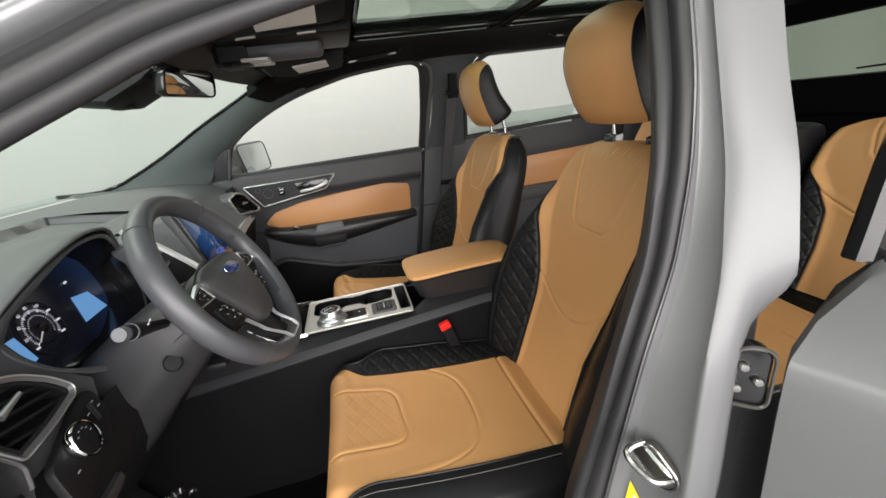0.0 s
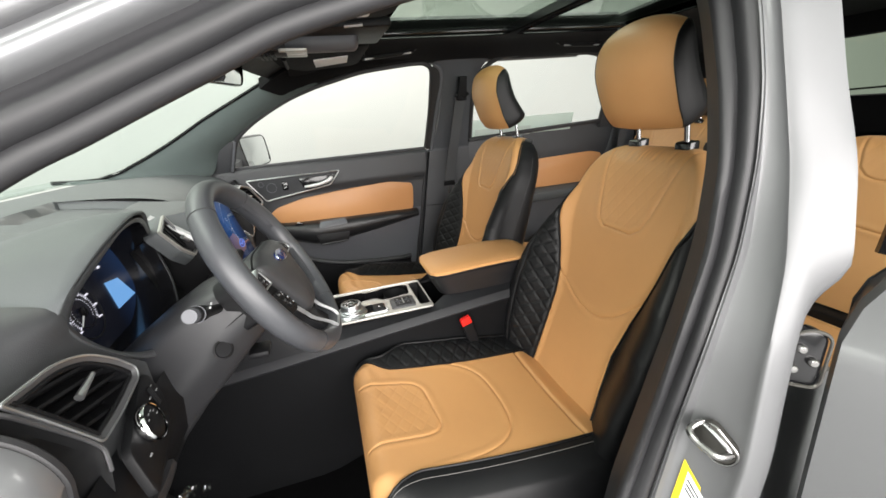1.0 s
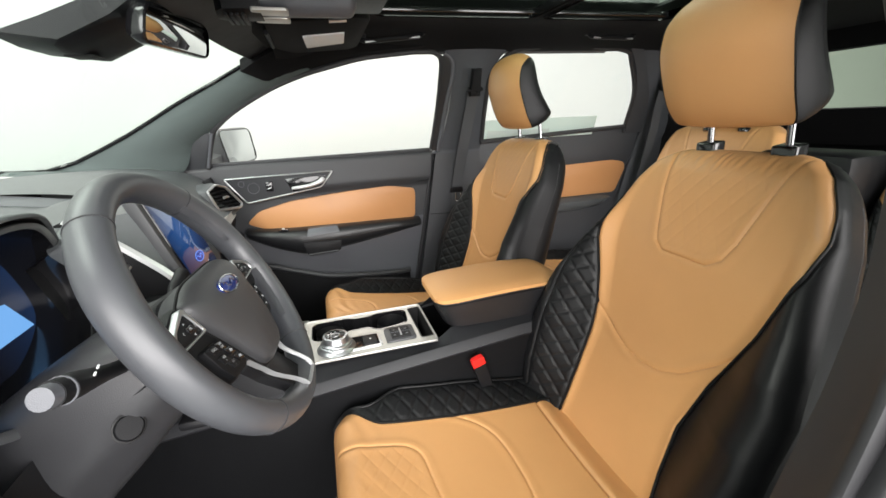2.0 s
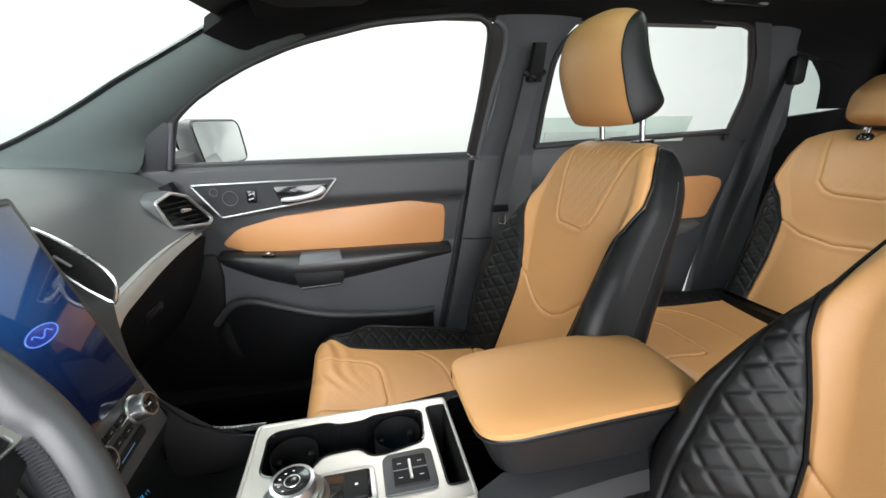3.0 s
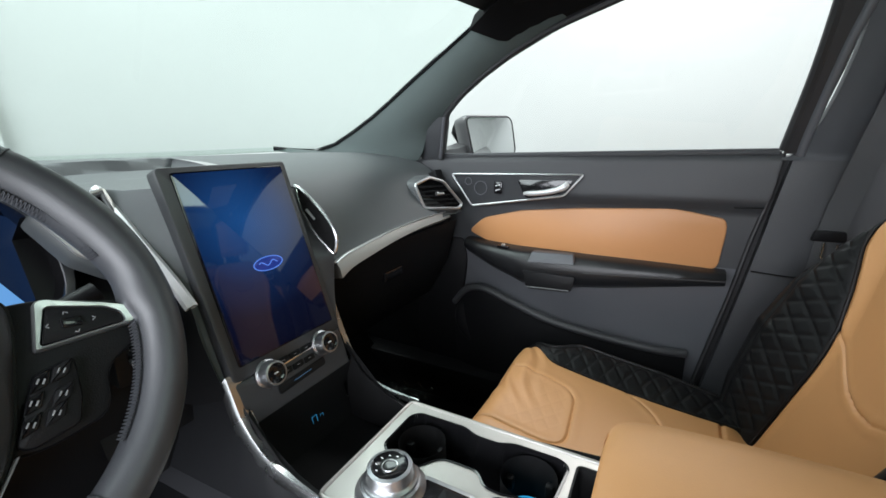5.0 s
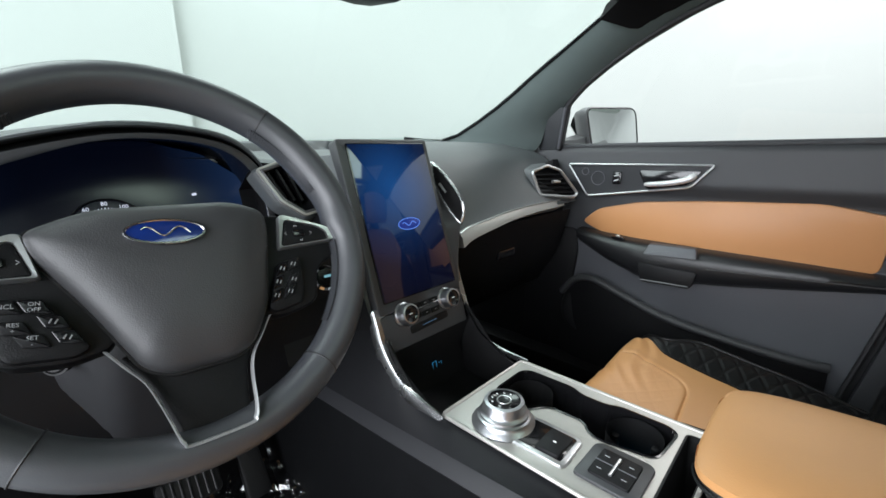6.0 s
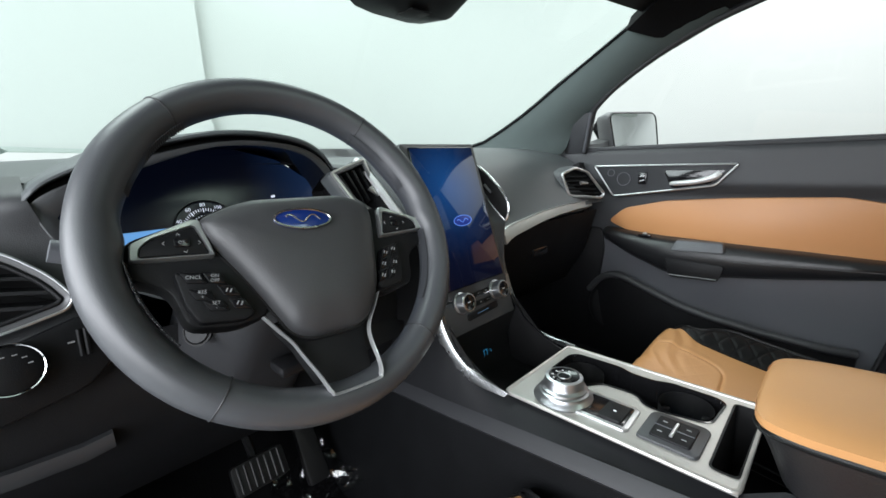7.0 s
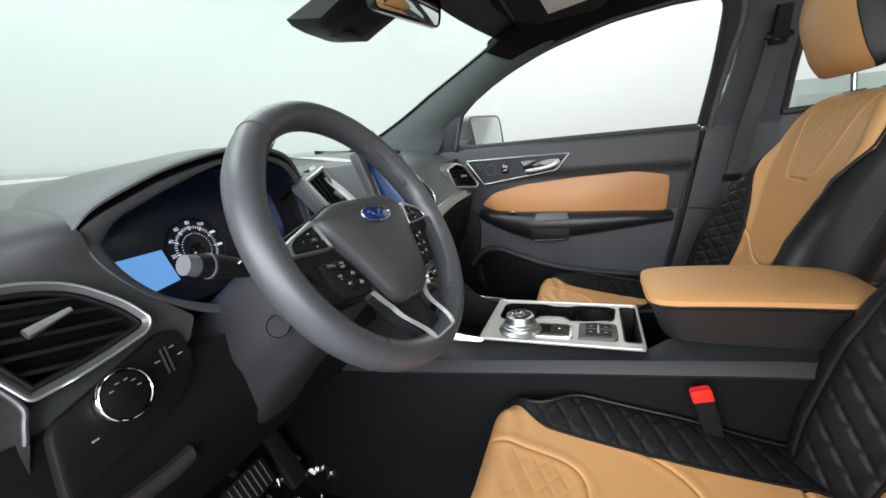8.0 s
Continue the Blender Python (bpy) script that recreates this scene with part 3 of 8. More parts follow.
# ---- driver side: the painted door frame seen from outside ----
def body_frame():
    ob = thing("door_frame", "silver painted A and B pillar frame with black rubber seals, driver side", "car body", (0.0, -0.8, 0.4), kind="structure")
    # windscreen pillar and roof rail: seal, painted channel, bright outer skin
    low = curve_at([(-0.62, -0.80, 1.195), (-0.384, -0.755, 1.338), (-0.294, -0.737, 1.381), (-0.189, -0.712, 1.430), (-0.09, -0.692, 1.472), (0.10, -0.668, 1.520), (0.30, -0.655, 1.548), (0.46, -0.655, 1.545)], 40)
    part("door_seal", tube(low, 0.013, 10), RUBBER, ob)
    lip = [(0.0, 0.012, 0.004), (-0.002, -0.010, 0.012), (-0.004, -0.017, 0.022), (-0.006, -0.015, 0.032), (-0.008, -0.006, 0.040), (-0.010, -0.001, 0.048)]
    groove = [(-0.010, -0.001, 0.048), (-0.011, -0.012, 0.053), (-0.013, -0.019, 0.062), (-0.015, -0.018, 0.072), (-0.018, -0.009, 0.082)]
    outer_skin = [(-0.018, -0.009, 0.082), (-0.018, -0.016, 0.086), (-0.021, -0.018, 0.096), (-0.027, -0.006, 0.113), (-0.036, 0.018, 0.128), (-0.052, 0.050, 0.138), (-0.085, 0.105, 0.143)]
    for nm, sec, mat_, txt in (("inner_channel", lip, RUBBER, "black rubber channel"), ("roof_groove", groove, PAINT_IN, "grey painted groove"), ("roof_rail", outer_skin, PAINT, "silver painted roof rail")):
        sec = curve_at(sec, 16)
        part(nm, loft([[p + o for o in sec] for p in low], closed=False), mat_, ob, txt, sharp=60)
    # hinge pillar below the windscreen pillar, beside the dashboard's end
    hinge = curve_at([(-0.56, -0.778, 1.165), (-0.470, -0.778, 1.138), (-0.433, -0.780, 1.124), (-0.412, -0.780, 1.108), (-0.397, -0.780, 1.086), (-0.390, -0.780, 1.060), (-0.393, -0.780, 1.030), (-0.400, -0.780, 0.92), (-0.420, -0.780, 0.42)], 44)
    part("hinge_seal", tube(hinge, 0.007, 8), RUBBER, ob, "black rubber door seal")
    part("hinge_pillar", loft([[p + np.array(o) for o in ((-0.006, 0.004, -0.004), (0.004, -0.008, 0.002), (0.004, -0.030, -0.002), (-0.012, -0.062, -0.022), (-0.050, -0.080, -0.050))] for p in hinge], closed=False), PAINT_IN, ob, "silver painted hinge pillar")
    # centre pillar: at each height the seal's edge, the flange, the ridge of the outer skin and its rear edge
    levels = [(0.40, (0.20, -0.765), (0.26, -0.80), (0.31, -0.872), (0.43, -0.875)), (0.74, (0.272, -0.765), (0.315, -0.795), (0.362, -0.880), (0.505, -0.885)), (0.88, (0.318, -0.765), (0.347, -0.797), (0.383, -0.882), (0.518, -0.882)),
              (1.04, (0.370, -0.765), (0.378, -0.808), (0.412, -0.865), (0.530, -0.874)), (1.15, (0.410, -0.755), (0.430, -0.792), (0.450, -0.842), (0.531, -0.866)), (1.27, (0.440, -0.735), (0.462, -0.775), (0.485, -0.800), (0.541, -0.842)),
              (1.37, (0.464, -0.700), (0.478, -0.756), (0.495, -0.770), (0.559, -0.800)), (1.48, (0.488, -0.650), (0.492, -0.722), (0.508, -0.735), (0.586, -0.756)), (1.58, (0.50, -0.60), (0.515, -0.665), (0.535, -0.68), (0.61, -0.70))]
    zs = np.linspace(0.40, 1.58, 60)
    knots = [q[0] for q in levels]

    def at(k, z):
        return np.array([np.interp(z + dz, knots, [q[k][i] for q in levels]) for dz in (-0.02, 0, 0.02) for i in range(2)]).reshape(3, 2).mean(0)

    seal, jamb = [], []
    for z in zs:
        a, f, r, c = at(1, z), at(2, z), at(3, z), at(4, z)
        t = (f - a) / np.linalg.norm(f - a)
        n = np.array((t[1], -t[0])) * (1 if t[1] * -1 < 0 else 1)
        if n[0] > 0:
            n = -n
        k = np.linalg.norm(f - a)
        mix = lambda q, w: a + t * k * q + n * w
        seal.append([(p[0], p[1], z) for p in (a + (0.035, 0.05), a + (0.012, 0.012), mix(0.0, 0.002), mix(0.10, 0.010), mix(0.24, 0.011), mix(0.36, 0.004), mix(0.42, -0.003), mix(0.52, 0.001), mix(0.68, 0.007), mix(0.82, 0.005), mix(0.90, -0.003), mix(0.95, -0.004))])
        u = (r - f) / np.linalg.norm(r - f)
        m = np.array((u[1], -u[0]))
        if m[0] > 0:
            m = -m
        L = np.linalg.norm(r - f)
        face = lambda q, w: f + u * L * q + m * w
        deep = 1 - float(smooth(z, 1.02, 1.15))
        e = r * 0.62 + c * 0.38
        back = c * (1 - deep) + (r * 0.35 + c * 0.65 + (0.0, 0.055)) * deep
        bow = np.array((0.0, -0.006))
        jamb.append([(p[0], p[1], z) for p in (mix(0.94, -0.006), mix(0.97, 0.002), f, face(0.04, 0.002), face(0.08, -0.003), face(0.14, -0.011), face(0.24, -0.012), face(0.50, -0.010), face(0.80, -0.007), face(0.92, -0.002), face(0.98, 0.001), r * 0.985 + e * 0.015 + (0.0, -0.0015), r * 0.9 + e * 0.1 + bow * 0.5, r * 0.6 + e * 0.4 + bow, r * 0.25 + e * 0.75 + bow * 0.9, e * 0.9 + back * 0.1 + bow * (0.7 - 0.5 * deep), e * 0.55 + back * 0.45 + bow * 0.6 * (1 - deep), e * 0.2 + back * 0.8 + bow * 0.4 * (1 - deep), back + (-0.004, -0.001), back + (0.001, 0.003), back + (0.002 + 0.02 * deep, 0.016), back + (0.006 + 0.07 * deep, 0.06 - 0.04 * deep), back + (0.010 + 0.12 * deep, 0.12 - 0.06 * deep))])
    part("pillar_seal", loft(seal, closed=False), RUBBER, ob, "black rubber door seal", sharp=60)
    part("pillar_skin", loft(jamb, closed=False), PAINT, ob, "silver painted pillar skin", sharp=50)
    part("pillar_trim", loft([[(q[0][0], q[0][1], q[0][2]), (q[0][0] + 0.10, q[0][1] + 0.02, q[0][2]), (q[0][0] + 0.20, q[0][1] - 0.02, q[0][2])] for q in seal], closed=False), HEADLINER, ob)
    part("gap_panel", box((0.50, -0.80, 0.42), (0.68, -0.785, 0.90), 0.004), PAINT_IN, ob)
    # striker: a half-round dished plate and a bent steel loop
    pl_n = np.array((-0.92, -0.38, 0.05))
    dull = material("dull_steel", (0.10, 0.095, 0.088), 0.35, metal=0.8, tone=0.2, tone_size=0.02)
    pc = np.array((0.369, -0.845, 0.893))
    pu = np.array((0.26, -0.62, -0.62))
    pu /= np.linalg.norm(pu)
    pv = np.cross(pl_n, pu)
    disc = rounded([(-0.030, -0.019), (0.024, -0.019), (0.034, 0.0), (0.024, 0.021), (-0.030, 0.021)], 0.016, 5)
    plate = part("striker_plate", slab(disc, lambda a_, b_, w: pc + pu * a_ + pv * b_ + pl_n * (w + 0.004), 0.012, 0.003), dull, ob, "steel latch striker")
    part("striker_rim", tube([pc + pu * a_ + pv * b_ + pl_n * 0.004 for a_, b_ in disc], 0.0018, 6, closed=True), STEEL, plate)
    part("striker_loop", tube(curve_at([(0.362, -0.828, 0.919), (0.346, -0.828, 0.918), (0.334, -0.832, 0.914), (0.337, -0.845, 0.904), (0.346, -0.864, 0.896), (0.360, -0.868, 0.892), (0.374, -0.867, 0.889)], 26), 0.0048, 8), STEEL, plate)
    part("striker_bar", tube([(0.361, -0.829, 0.918), (0.362, -0.850, 0.912), (0.374, -0.866, 0.892)], 0.003, 8), CHROME, plate)
    # hinge: a dark bracket with a bright pressed edge and three bolts
    hc, hn = np.array((0.466, -0.868, 1.020)), np.array((-0.50, -0.86, 0.05))
    hr = np.array((0.86, -0.50, 0.0))
    hr /= np.linalg.norm(hr)
    plan = rounded([(-0.022, -0.036), (0.026, -0.044), (0.030, 0.034), (0.006, 0.044), (-0.022, 0.030)], 0.014, 5)
    hinge = part("hinge", slab(plan, lambda a_, b_, w: hc + hr * a_ + np.array((0, 0, 1.0)) * b_ + hn * w, 0.02, 0.004), GLOSS_BLACK, ob, "black door hinge with bright pressed edge")
    part("hinge_edge", tube([hc + hr * a_ + np.array((0, 0, 1.0)) * b_ + hn * 0.002 for a_, b_ in inset(plan, -0.001)], 0.0024, 6, closed=True), dull, hinge)
    for a_, b_ in ((-0.002, 0.016), (0.014, -0.004), (-0.008, -0.014)):
        part("bolt", lathe([(0.0065, 0), (0.0065, 0.004), (0.0045, 0.0065), (0.001, 0.007)], hc + hr * a_ + np.array((0, 0, b_)) + hn * 0.001, hn, 12), STEEL, hinge)
    # tyre label on the jamb
    def on_jamb(q, z, w=0.0012):
        f, r = at(2, z), at(3, z)
        u = (r - f) / np.linalg.norm(r - f)
        m = np.array((u[1], -u[0]))
        m = -m if m[0] > 0 else m
        p = f + u * np.linalg.norm(r - f) * q + m * (w - 0.0105)
        return (p[0], p[1], z)
    lab = part("label", grid(lambda q, z: np.moveaxis(np.array([[on_jamb(b, c_ - 0.10 * (b - 0.24)) for b, c_ in zip(q1, z1)] for q1, z1 in zip(q, z)]), -1, 0), np.linspace(0.24, 0.80, 5), np.linspace(0.70, 0.838, 5)), YELLOW, ob, "yellow and white printed label")
    part("print", grid(lambda q, z: np.moveaxis(np.array([[on_jamb(b, c_ - 0.10 * (b - 0.24), 0.0022) for b, c_ in zip(q1, z1)] for q1, z1 in zip(q, z)]), -1, 0), np.linspace(0.34, 0.78, 5), np.linspace(0.70, 0.832, 5)), WHITE_PRINT, lab)
    part("print_field", grid(lambda q, z: np.moveaxis(np.array([[on_jamb(b, c_ - 0.10 * (b - 0.24), 0.0030) for b, c_ in zip(q1, z1)] for q1, z1 in zip(q, z)]), -1, 0), np.linspace(0.46, 0.76, 3), np.linspace(0.765, 0.800, 3)), YELLOW, lab)
    for k in range(7):
        z0 = 0.824 - 0.0075 * k - 0.037 * (k > 2)
        part("print_bar", grid(lambda q, z: np.moveaxis(np.array([[on_jamb(b, c_ - 0.10 * (b - 0.24), 0.0034) for b, c_ in zip(q1, z1)] for q1, z1 in zip(q, z)]), -1, 0), np.linspace(0.37, 0.60 + 0.05 * (k % 3), 3), np.linspace(z0 - 0.003, z0, 2)), DARK_PLASTIC, lab)


body_frame()


def rear_door_open():
    """The driver-side rear door, swung open."""
    ob = thing("rear_door", "silver rear car door swung wide open on its hinges", "car door", (0.46, -0.9, 0.4))
    h = np.array((0.450, -0.906))
    d = np.array((0.42, -0.907))
    n = np.array((-0.907, -0.42))

    def at(s, z, w=0.0):
        q = h + d * s + n * w
        return (q[0], q[1], z)

    # skin sections from the lower edge up: bulging below, a shoulder crease, a leaning facet up to the sill
    prof = [(0.30, -0.07), (0.45, -0.035), (0.65, -0.026), (0.85, -0.032), (0.965, -0.044), (1.015, -0.053), (1.030, -0.058), (1.040, -0.068), (1.075, -0.112), (1.108, -0.158), (1.124, -0.186), (1.126, -0.212)]
    skin = []
    for z, w in prof:
        s0 = max(0.0, (z - 1.06) * 0.70)
        skin.append([at(s, z, w - 0.03 * (s < s0 + 0.006) - 0.02 * (s / 0.9) ** 2) for s in np.concatenate([[s0, s0 + 0.006, s0 + 0.015], np.linspace(s0 + 0.05, 0.92, 14)])])
    part("skin", loft(skin, closed=False), PAINT, ob)
    part("edge", loft([[at(max(0.0, (z - 1.06) * 0.70), z, w - 0.03), at(max(0.0, (z - 1.06) * 0.70) + 0.004, z, -0.235)] for z, w in prof], closed=False), PAINT_IN, ob)
    part("inner_panel", loft([[at(s, z, -0.235 - 0.02 * math.sin(3 * s)) for s in np.linspace(max(0.0, (z - 1.06) * 0.70), 0.92, 10)] for z, w in prof], closed=False), DOOR_BLACK, ob)
    part("sill_strip", tube([at(s, 1.128, -0.218) for s in np.linspace(0.06, 0.92, 8)], 0.008, 8), GLOSS_BLACK, ob)
    frame_line = [at(0.03, 1.12, -0.225), at(0.05, 1.30, -0.26), at(0.10, 1.44, -0.30), at(0.26, 1.52, -0.31), at(0.60, 1.54, -0.32), at(0.92, 1.51, -0.31)]
    part("window_frame", tube(curve_at(frame_line, 24), 0.020, 8), GLOSS_BLACK, ob)
    part("pane", ([at(0.07, 1.14, -0.195), at(0.92, 1.14, -0.195), at(0.92, 1.51, -0.31), at(0.26, 1.52, -0.31), at(0.12, 1.36, -0.26)], [(0, 1, 2, 3, 4)]), PRIVACY, ob).visible_shadow = False


rear_door_open()


# ---- seats ----
def to_line(c, s, pts):
    """Distance of each (c, s) from a broken line."""
    best = np.full(np.shape(c), 9.0)
    for (ax, ay), (bx, by) in zip(pts[:-1], pts[1:]):
        dx, dy = bx - ax, by - ay
        k = np.clip(((c - ax) * dx + (s - ay) * dy) / (dx * dx + dy * dy + 1e-12), 0, 1)
        best = np.minimum(best, np.hypot(c - ax - k * dx, s - ay - k * dy))
    return best


def inside(c, s, pts):
    hit = np.zeros(np.shape(c), bool)
    n = len(pts)
    for i in range(n):
        (ax, ay), (bx, by) = pts[i], pts[(i + 1) % n]
        if abs(by - ay) < 1e-9:
            continue
        cross = ((ay > s) != (by > s)) & (c < (bx - ax) * (s - ay) / (by - ay) + ax)
        hit ^= cross
    return hit


def quilt(a, b, pitch, width=0.0045):
    """Puffed diamonds: 0 in the stitched lines, 1 on the pads."""
    out = 1.0
    for q in (a + b * 0.62, a - b * 0.62):
        d = np.abs((q / pitch) - np.round(q / pitch)) * pitch
        out = out * (1 - np.exp(-(d / width) ** 2))
    return out


def seat_back(ob, y0, foot, lean, length, wid, core, bolster, u_panel, v_line, depth, quilted=(True, True), fine=1.0, core_out=None, rim_gap=0.0):
    """A reclined backrest: tan centre with sewn U and V seams, black quilted wings, a black shell behind."""
    fx, fz = foot
    tx, tz = math.sin(radians(lean)), math.cos(radians(lean))

    def W(s):
        return np.interp(s / length, wid[0], wid[1])

    def B(s, sgn=1):
        k = core_out if core_out and sgn < 0 else core
        return np.minimum(np.interp(s / length, k[0], k[1]), W(s) - rim_gap)

    def height(c, s):
        w, b = W(s), np.where(np.asarray(c) < 0, B(s, -1), B(s, 1))
        mid = 0.020 * smooth(s / length, 0.35, 0.75) - 0.010 * smooth(s / length, 0.85, 1.0)
        amp = np.interp(s / length, bolster[0], bolster[1])
        q = np.clip((np.abs(c) - 0.80 * b) / np.maximum(w - 0.024 - 0.80 * b, 0.012), 0, 1)
        rim = np.clip((np.abs(c) - (w - 0.034)) / 0.034, 0, 1)
        top = np.clip((s - (length - 0.06)) / 0.06, 0, 1)
        return mid + amp * smooth(q) - 0.042 * (1 - np.sqrt(np.clip(1 - rim ** 2, 0, 1))) - 0.05 * (1 - np.sqrt(np.clip(1 - top ** 2, 0, 1)))

    def place(c, s, h):
        return fx + tx * s - tz * h, y0 + c, fz + tz * s + tx * h

    ss = np.linspace(0, length, int(300 * fine))

    def tan(u, v):
        c = v * np.where(v < 0, B(u, -1), B(u))
        h = height(c, u)
        seam = np.minimum(to_line(c, u, u_panel), to_line(c, u, v_line))
        h = h - 0.0032 * np.exp(-(seam / 0.0021) ** 2) + 0.0011 * np.exp(-((seam - 0.010) / 0.008) ** 2)
        soft = inside(c, u, u_panel) * np.clip(to_line(c, u, u_panel) / 0.01, 0, 1)
        h = h + soft * 0.0005 * (quilt(c, u, 0.034, 0.003) - 0.5)
        pucker = np.exp(-((u - (length - 0.030)) / 0.016) ** 2) * np.exp(-(c / 0.10) ** 4)
        h = h + 0.0016 * pucker * np.sin(c * 380 + 2.2 * np.sin(c * 61)) * (0.6 + 0.4 * np.sin(c * 143))
        edge = np.clip((np.where(v < 0, B(u, -1), B(u)) - np.abs(c)) / 0.006, 0, 1)
        return place(c, u, h - 0.004 * (1 - edge))

    part("centre_panel", grid(tan, ss, np.linspace(-1, 1, int(220 * fine))), TAN, ob, "tan leather centre with sewn U and V seams", sharp=60)
    for sgn, is_q in zip((-1, 1), quilted):
        last = np.max(ss[(W(ss) - B(ss, sgn)) > 0.003])
        def wing(u, v):
            b, w = B(u, sgn), W(u)
            c = b + (w - b) * v
            h = height(c, u)
            if is_q:
                k = (c - b) / np.maximum(w - b, 0.004)
                fade = np.clip((c - b) / 0.010, 0, 1) * np.clip((0.64 - k) / 0.08, 0, 1) * np.clip(u / 0.03, 0, 1) * np.clip((last - u) / 0.03, 0, 1)
                h = h + 0.0025 * quilt(u, c * 1.5, 0.040, 0.0044) * fade - 0.0030 * np.exp(-((k - 0.66) * (w - b) / 0.0028) ** 2) * np.clip((last - 0.03 - u) / 0.03, 0, 1)
            return place(sgn * c, u, h - 0.003 * np.exp(-(((c - b)) / 0.004) ** 2))
        part("side_wing", grid(wing, np.linspace(0, last, int(220 * fine)), np.linspace(0, 1, int(80 * fine))), BLACK_LEATHER, ob, "black diamond-quilted leather wing" if is_q else "smooth black leather wing", sharp=60)
        line = []
        for s in np.linspace(0.02, last * 0.985, 60):
            c = float(B(s, sgn))
            line.append(place(sgn * c, s, float(height(np.array(c), np.array(s))) + 0.0005))
        part("piping", tube(line, 0.0026, 6), BLACK_LEATHER, ob)
    loops = []
    for s in np.linspace(0, length, 40):
        w = float(W(s))
        q = min(1.0, (length - s) / 0.10)
        d = depth * (0.35 + 0.65 * math.sqrt(max(0.0, 1 - (1 - q) ** 2)))
        h1 = float(height(np.array(w), np.array(s)))
        row = []
        for a in np.linspace(0, math.pi, 25):
            cx = math.copysign(abs(math.cos(a)) ** 0.45, math.cos(a))
            sy = abs(math.sin(a)) ** 0.55
            row.append(place(w * cx, s, h1 - (d + h1) * sy))
        loops.append(row)
    last_row = loops[-1]
    loops.append([(np.array(p) * 0.4 + np.mean(last_row, 0) * 0.6) + np.array((tx, 0, tz)) * 0.003 for p in last_row])
    part("back_shell", loft(loops, closed=False), BLACK_LEATHER, ob, "smooth black leather back and sides")
    # sewn line along each side of the shell
    for sgn in (-1, 1):
        line = []
        for s in np.linspace(0.04, length * 0.9, 40):
            w = float(W(s))
            h1 = float(height(np.array(w), np.array(s)))
            line.append(place(sgn * (w * 0.985 + 0.0015), s, h1 - (depth * 0.9 + h1) * 0.40))
        part("seam", tube(line, 0.0008, 5), STITCH, ob)


def headrest(ob, y0, base, lean, width, height, depth, posts, post_h=0.05, fwd=0.0):
    """A padded headrest: tan front wrapped round, black sides and back, two steel posts in black sleeves."""
    bx, bz = base
    tx, tz = math.sin(radians(lean)), math.cos(radians(lean))

    def ring(v):
        """Half width and fore/aft reach at height v from 0 to 1."""
        e = 1 - abs(2 * v - 1) ** 9
        w = width / 2 * (0.90 + 0.10 * math.sin(math.pi * min(1, v * 1.1))) * (0.72 + 0.28 * e ** 0.5)
        f = depth * (0.56 - 0.42 * float(smooth(v, 0.5, 1.08))) * (0.45 + 0.55 * e ** 0.5)
        r = depth * (0.86 - 0.66 * v) * (0.55 + 0.45 * e ** 0.5)
        return w, f, r

    def pt(c, fore, v):
        s = v * height
        return (bx + tx * s - (fore + fwd) * tz, y0 + c, bz + tz * s + (fore + fwd) * tx)

    vs = np.concatenate([[0, 0.012, 0.035], np.linspace(0.07, 0.93, 22), [0.965, 0.988, 1.0]])
    tan_rows, black_rows = [], []
    for v in vs:
        w, f, r = ring(v)
        row = []
        for a in np.linspace(-1, 1, 33):
            c = w * math.copysign(abs(a) ** 0.94, a)
            bow = 1 - abs(a) ** 3.2
            row.append(pt(c, f * (0.62 + 0.38 * bow), v))
        tan_rows.append(row)
        c1 = w
        row = [pt(-c1, f * 0.62, v)]
        for a in np.linspace(-1, 1, 25):
            cc = c1 * math.copysign(abs(a) ** 0.55, a)
            row.append(pt(cc, -r * (1 - abs(a) ** 5) ** 0.7 if abs(a) < 1 else 0.0, v))
        row.append(pt(c1, f * 0.62, v))
        black_rows.append(row)
    for rows in (tan_rows, black_rows):
        for end, k in ((0, 1), (-1, -2)):
            m = np.mean([np.mean(tan_rows[end], 0), np.mean(black_rows[end], 0)], 0)
            flat = [np.array(p) * 0.03 + m * 0.97 for p in rows[end]]
            rows.insert(0, flat) if end == 0 else rows.append(flat)
    pad = part("headrest", loft(tan_rows, closed=False), TAN, ob, "tan leather headrest with black sides", sharp=60)
    part("side_cover", loft(black_rows, closed=False), BLACK_LEATHER, pad, "black leather cover", sharp=60)
    for k in (0, -1):
        part("piping", tube([np.array(r[k]) for r in tan_rows[2:-2]], 0.0022, 6), BLACK_LEATHER, pad)
    for dy in posts:
        x, _, z = pt(0, -0.005 - fwd, 0.0)
        low = (x - tx * post_h, y0 + dy, z - tz * post_h)
        part("post", tube([low, (x + tx * 0.03, y0 + dy, z + tz * 0.03)], 0.0062, 12), POST_STEEL, pad, "polished steel post")
        part("sleeve", lathe([(0.001, -0.01), (0.020, -0.01), (0.021, 0.002), (0.016, 0.009), (0.008, 0.010), (0.001, 0.010)], low, (tx, 0, tz), 20), GLOSS_BLACK, pad)


EDGE = curve_at([(0.000, -0.069), (0.033, -0.090), (0.069, -0.104), (0.118, -0.118), (0.147, -0.119), (0.178, -0.112), (0.198, -0.094), (0.207, -0.078)], 50)
REAR = curve_at([(-0.001, -0.066), (0.010, -0.038), (0.026, -0.010), (0.044, 0.001), (0.060, -0.008), (0.100, -0.034), (0.140, -0.050), (0.185, -0.062), (0.207, -0.076)], 50)


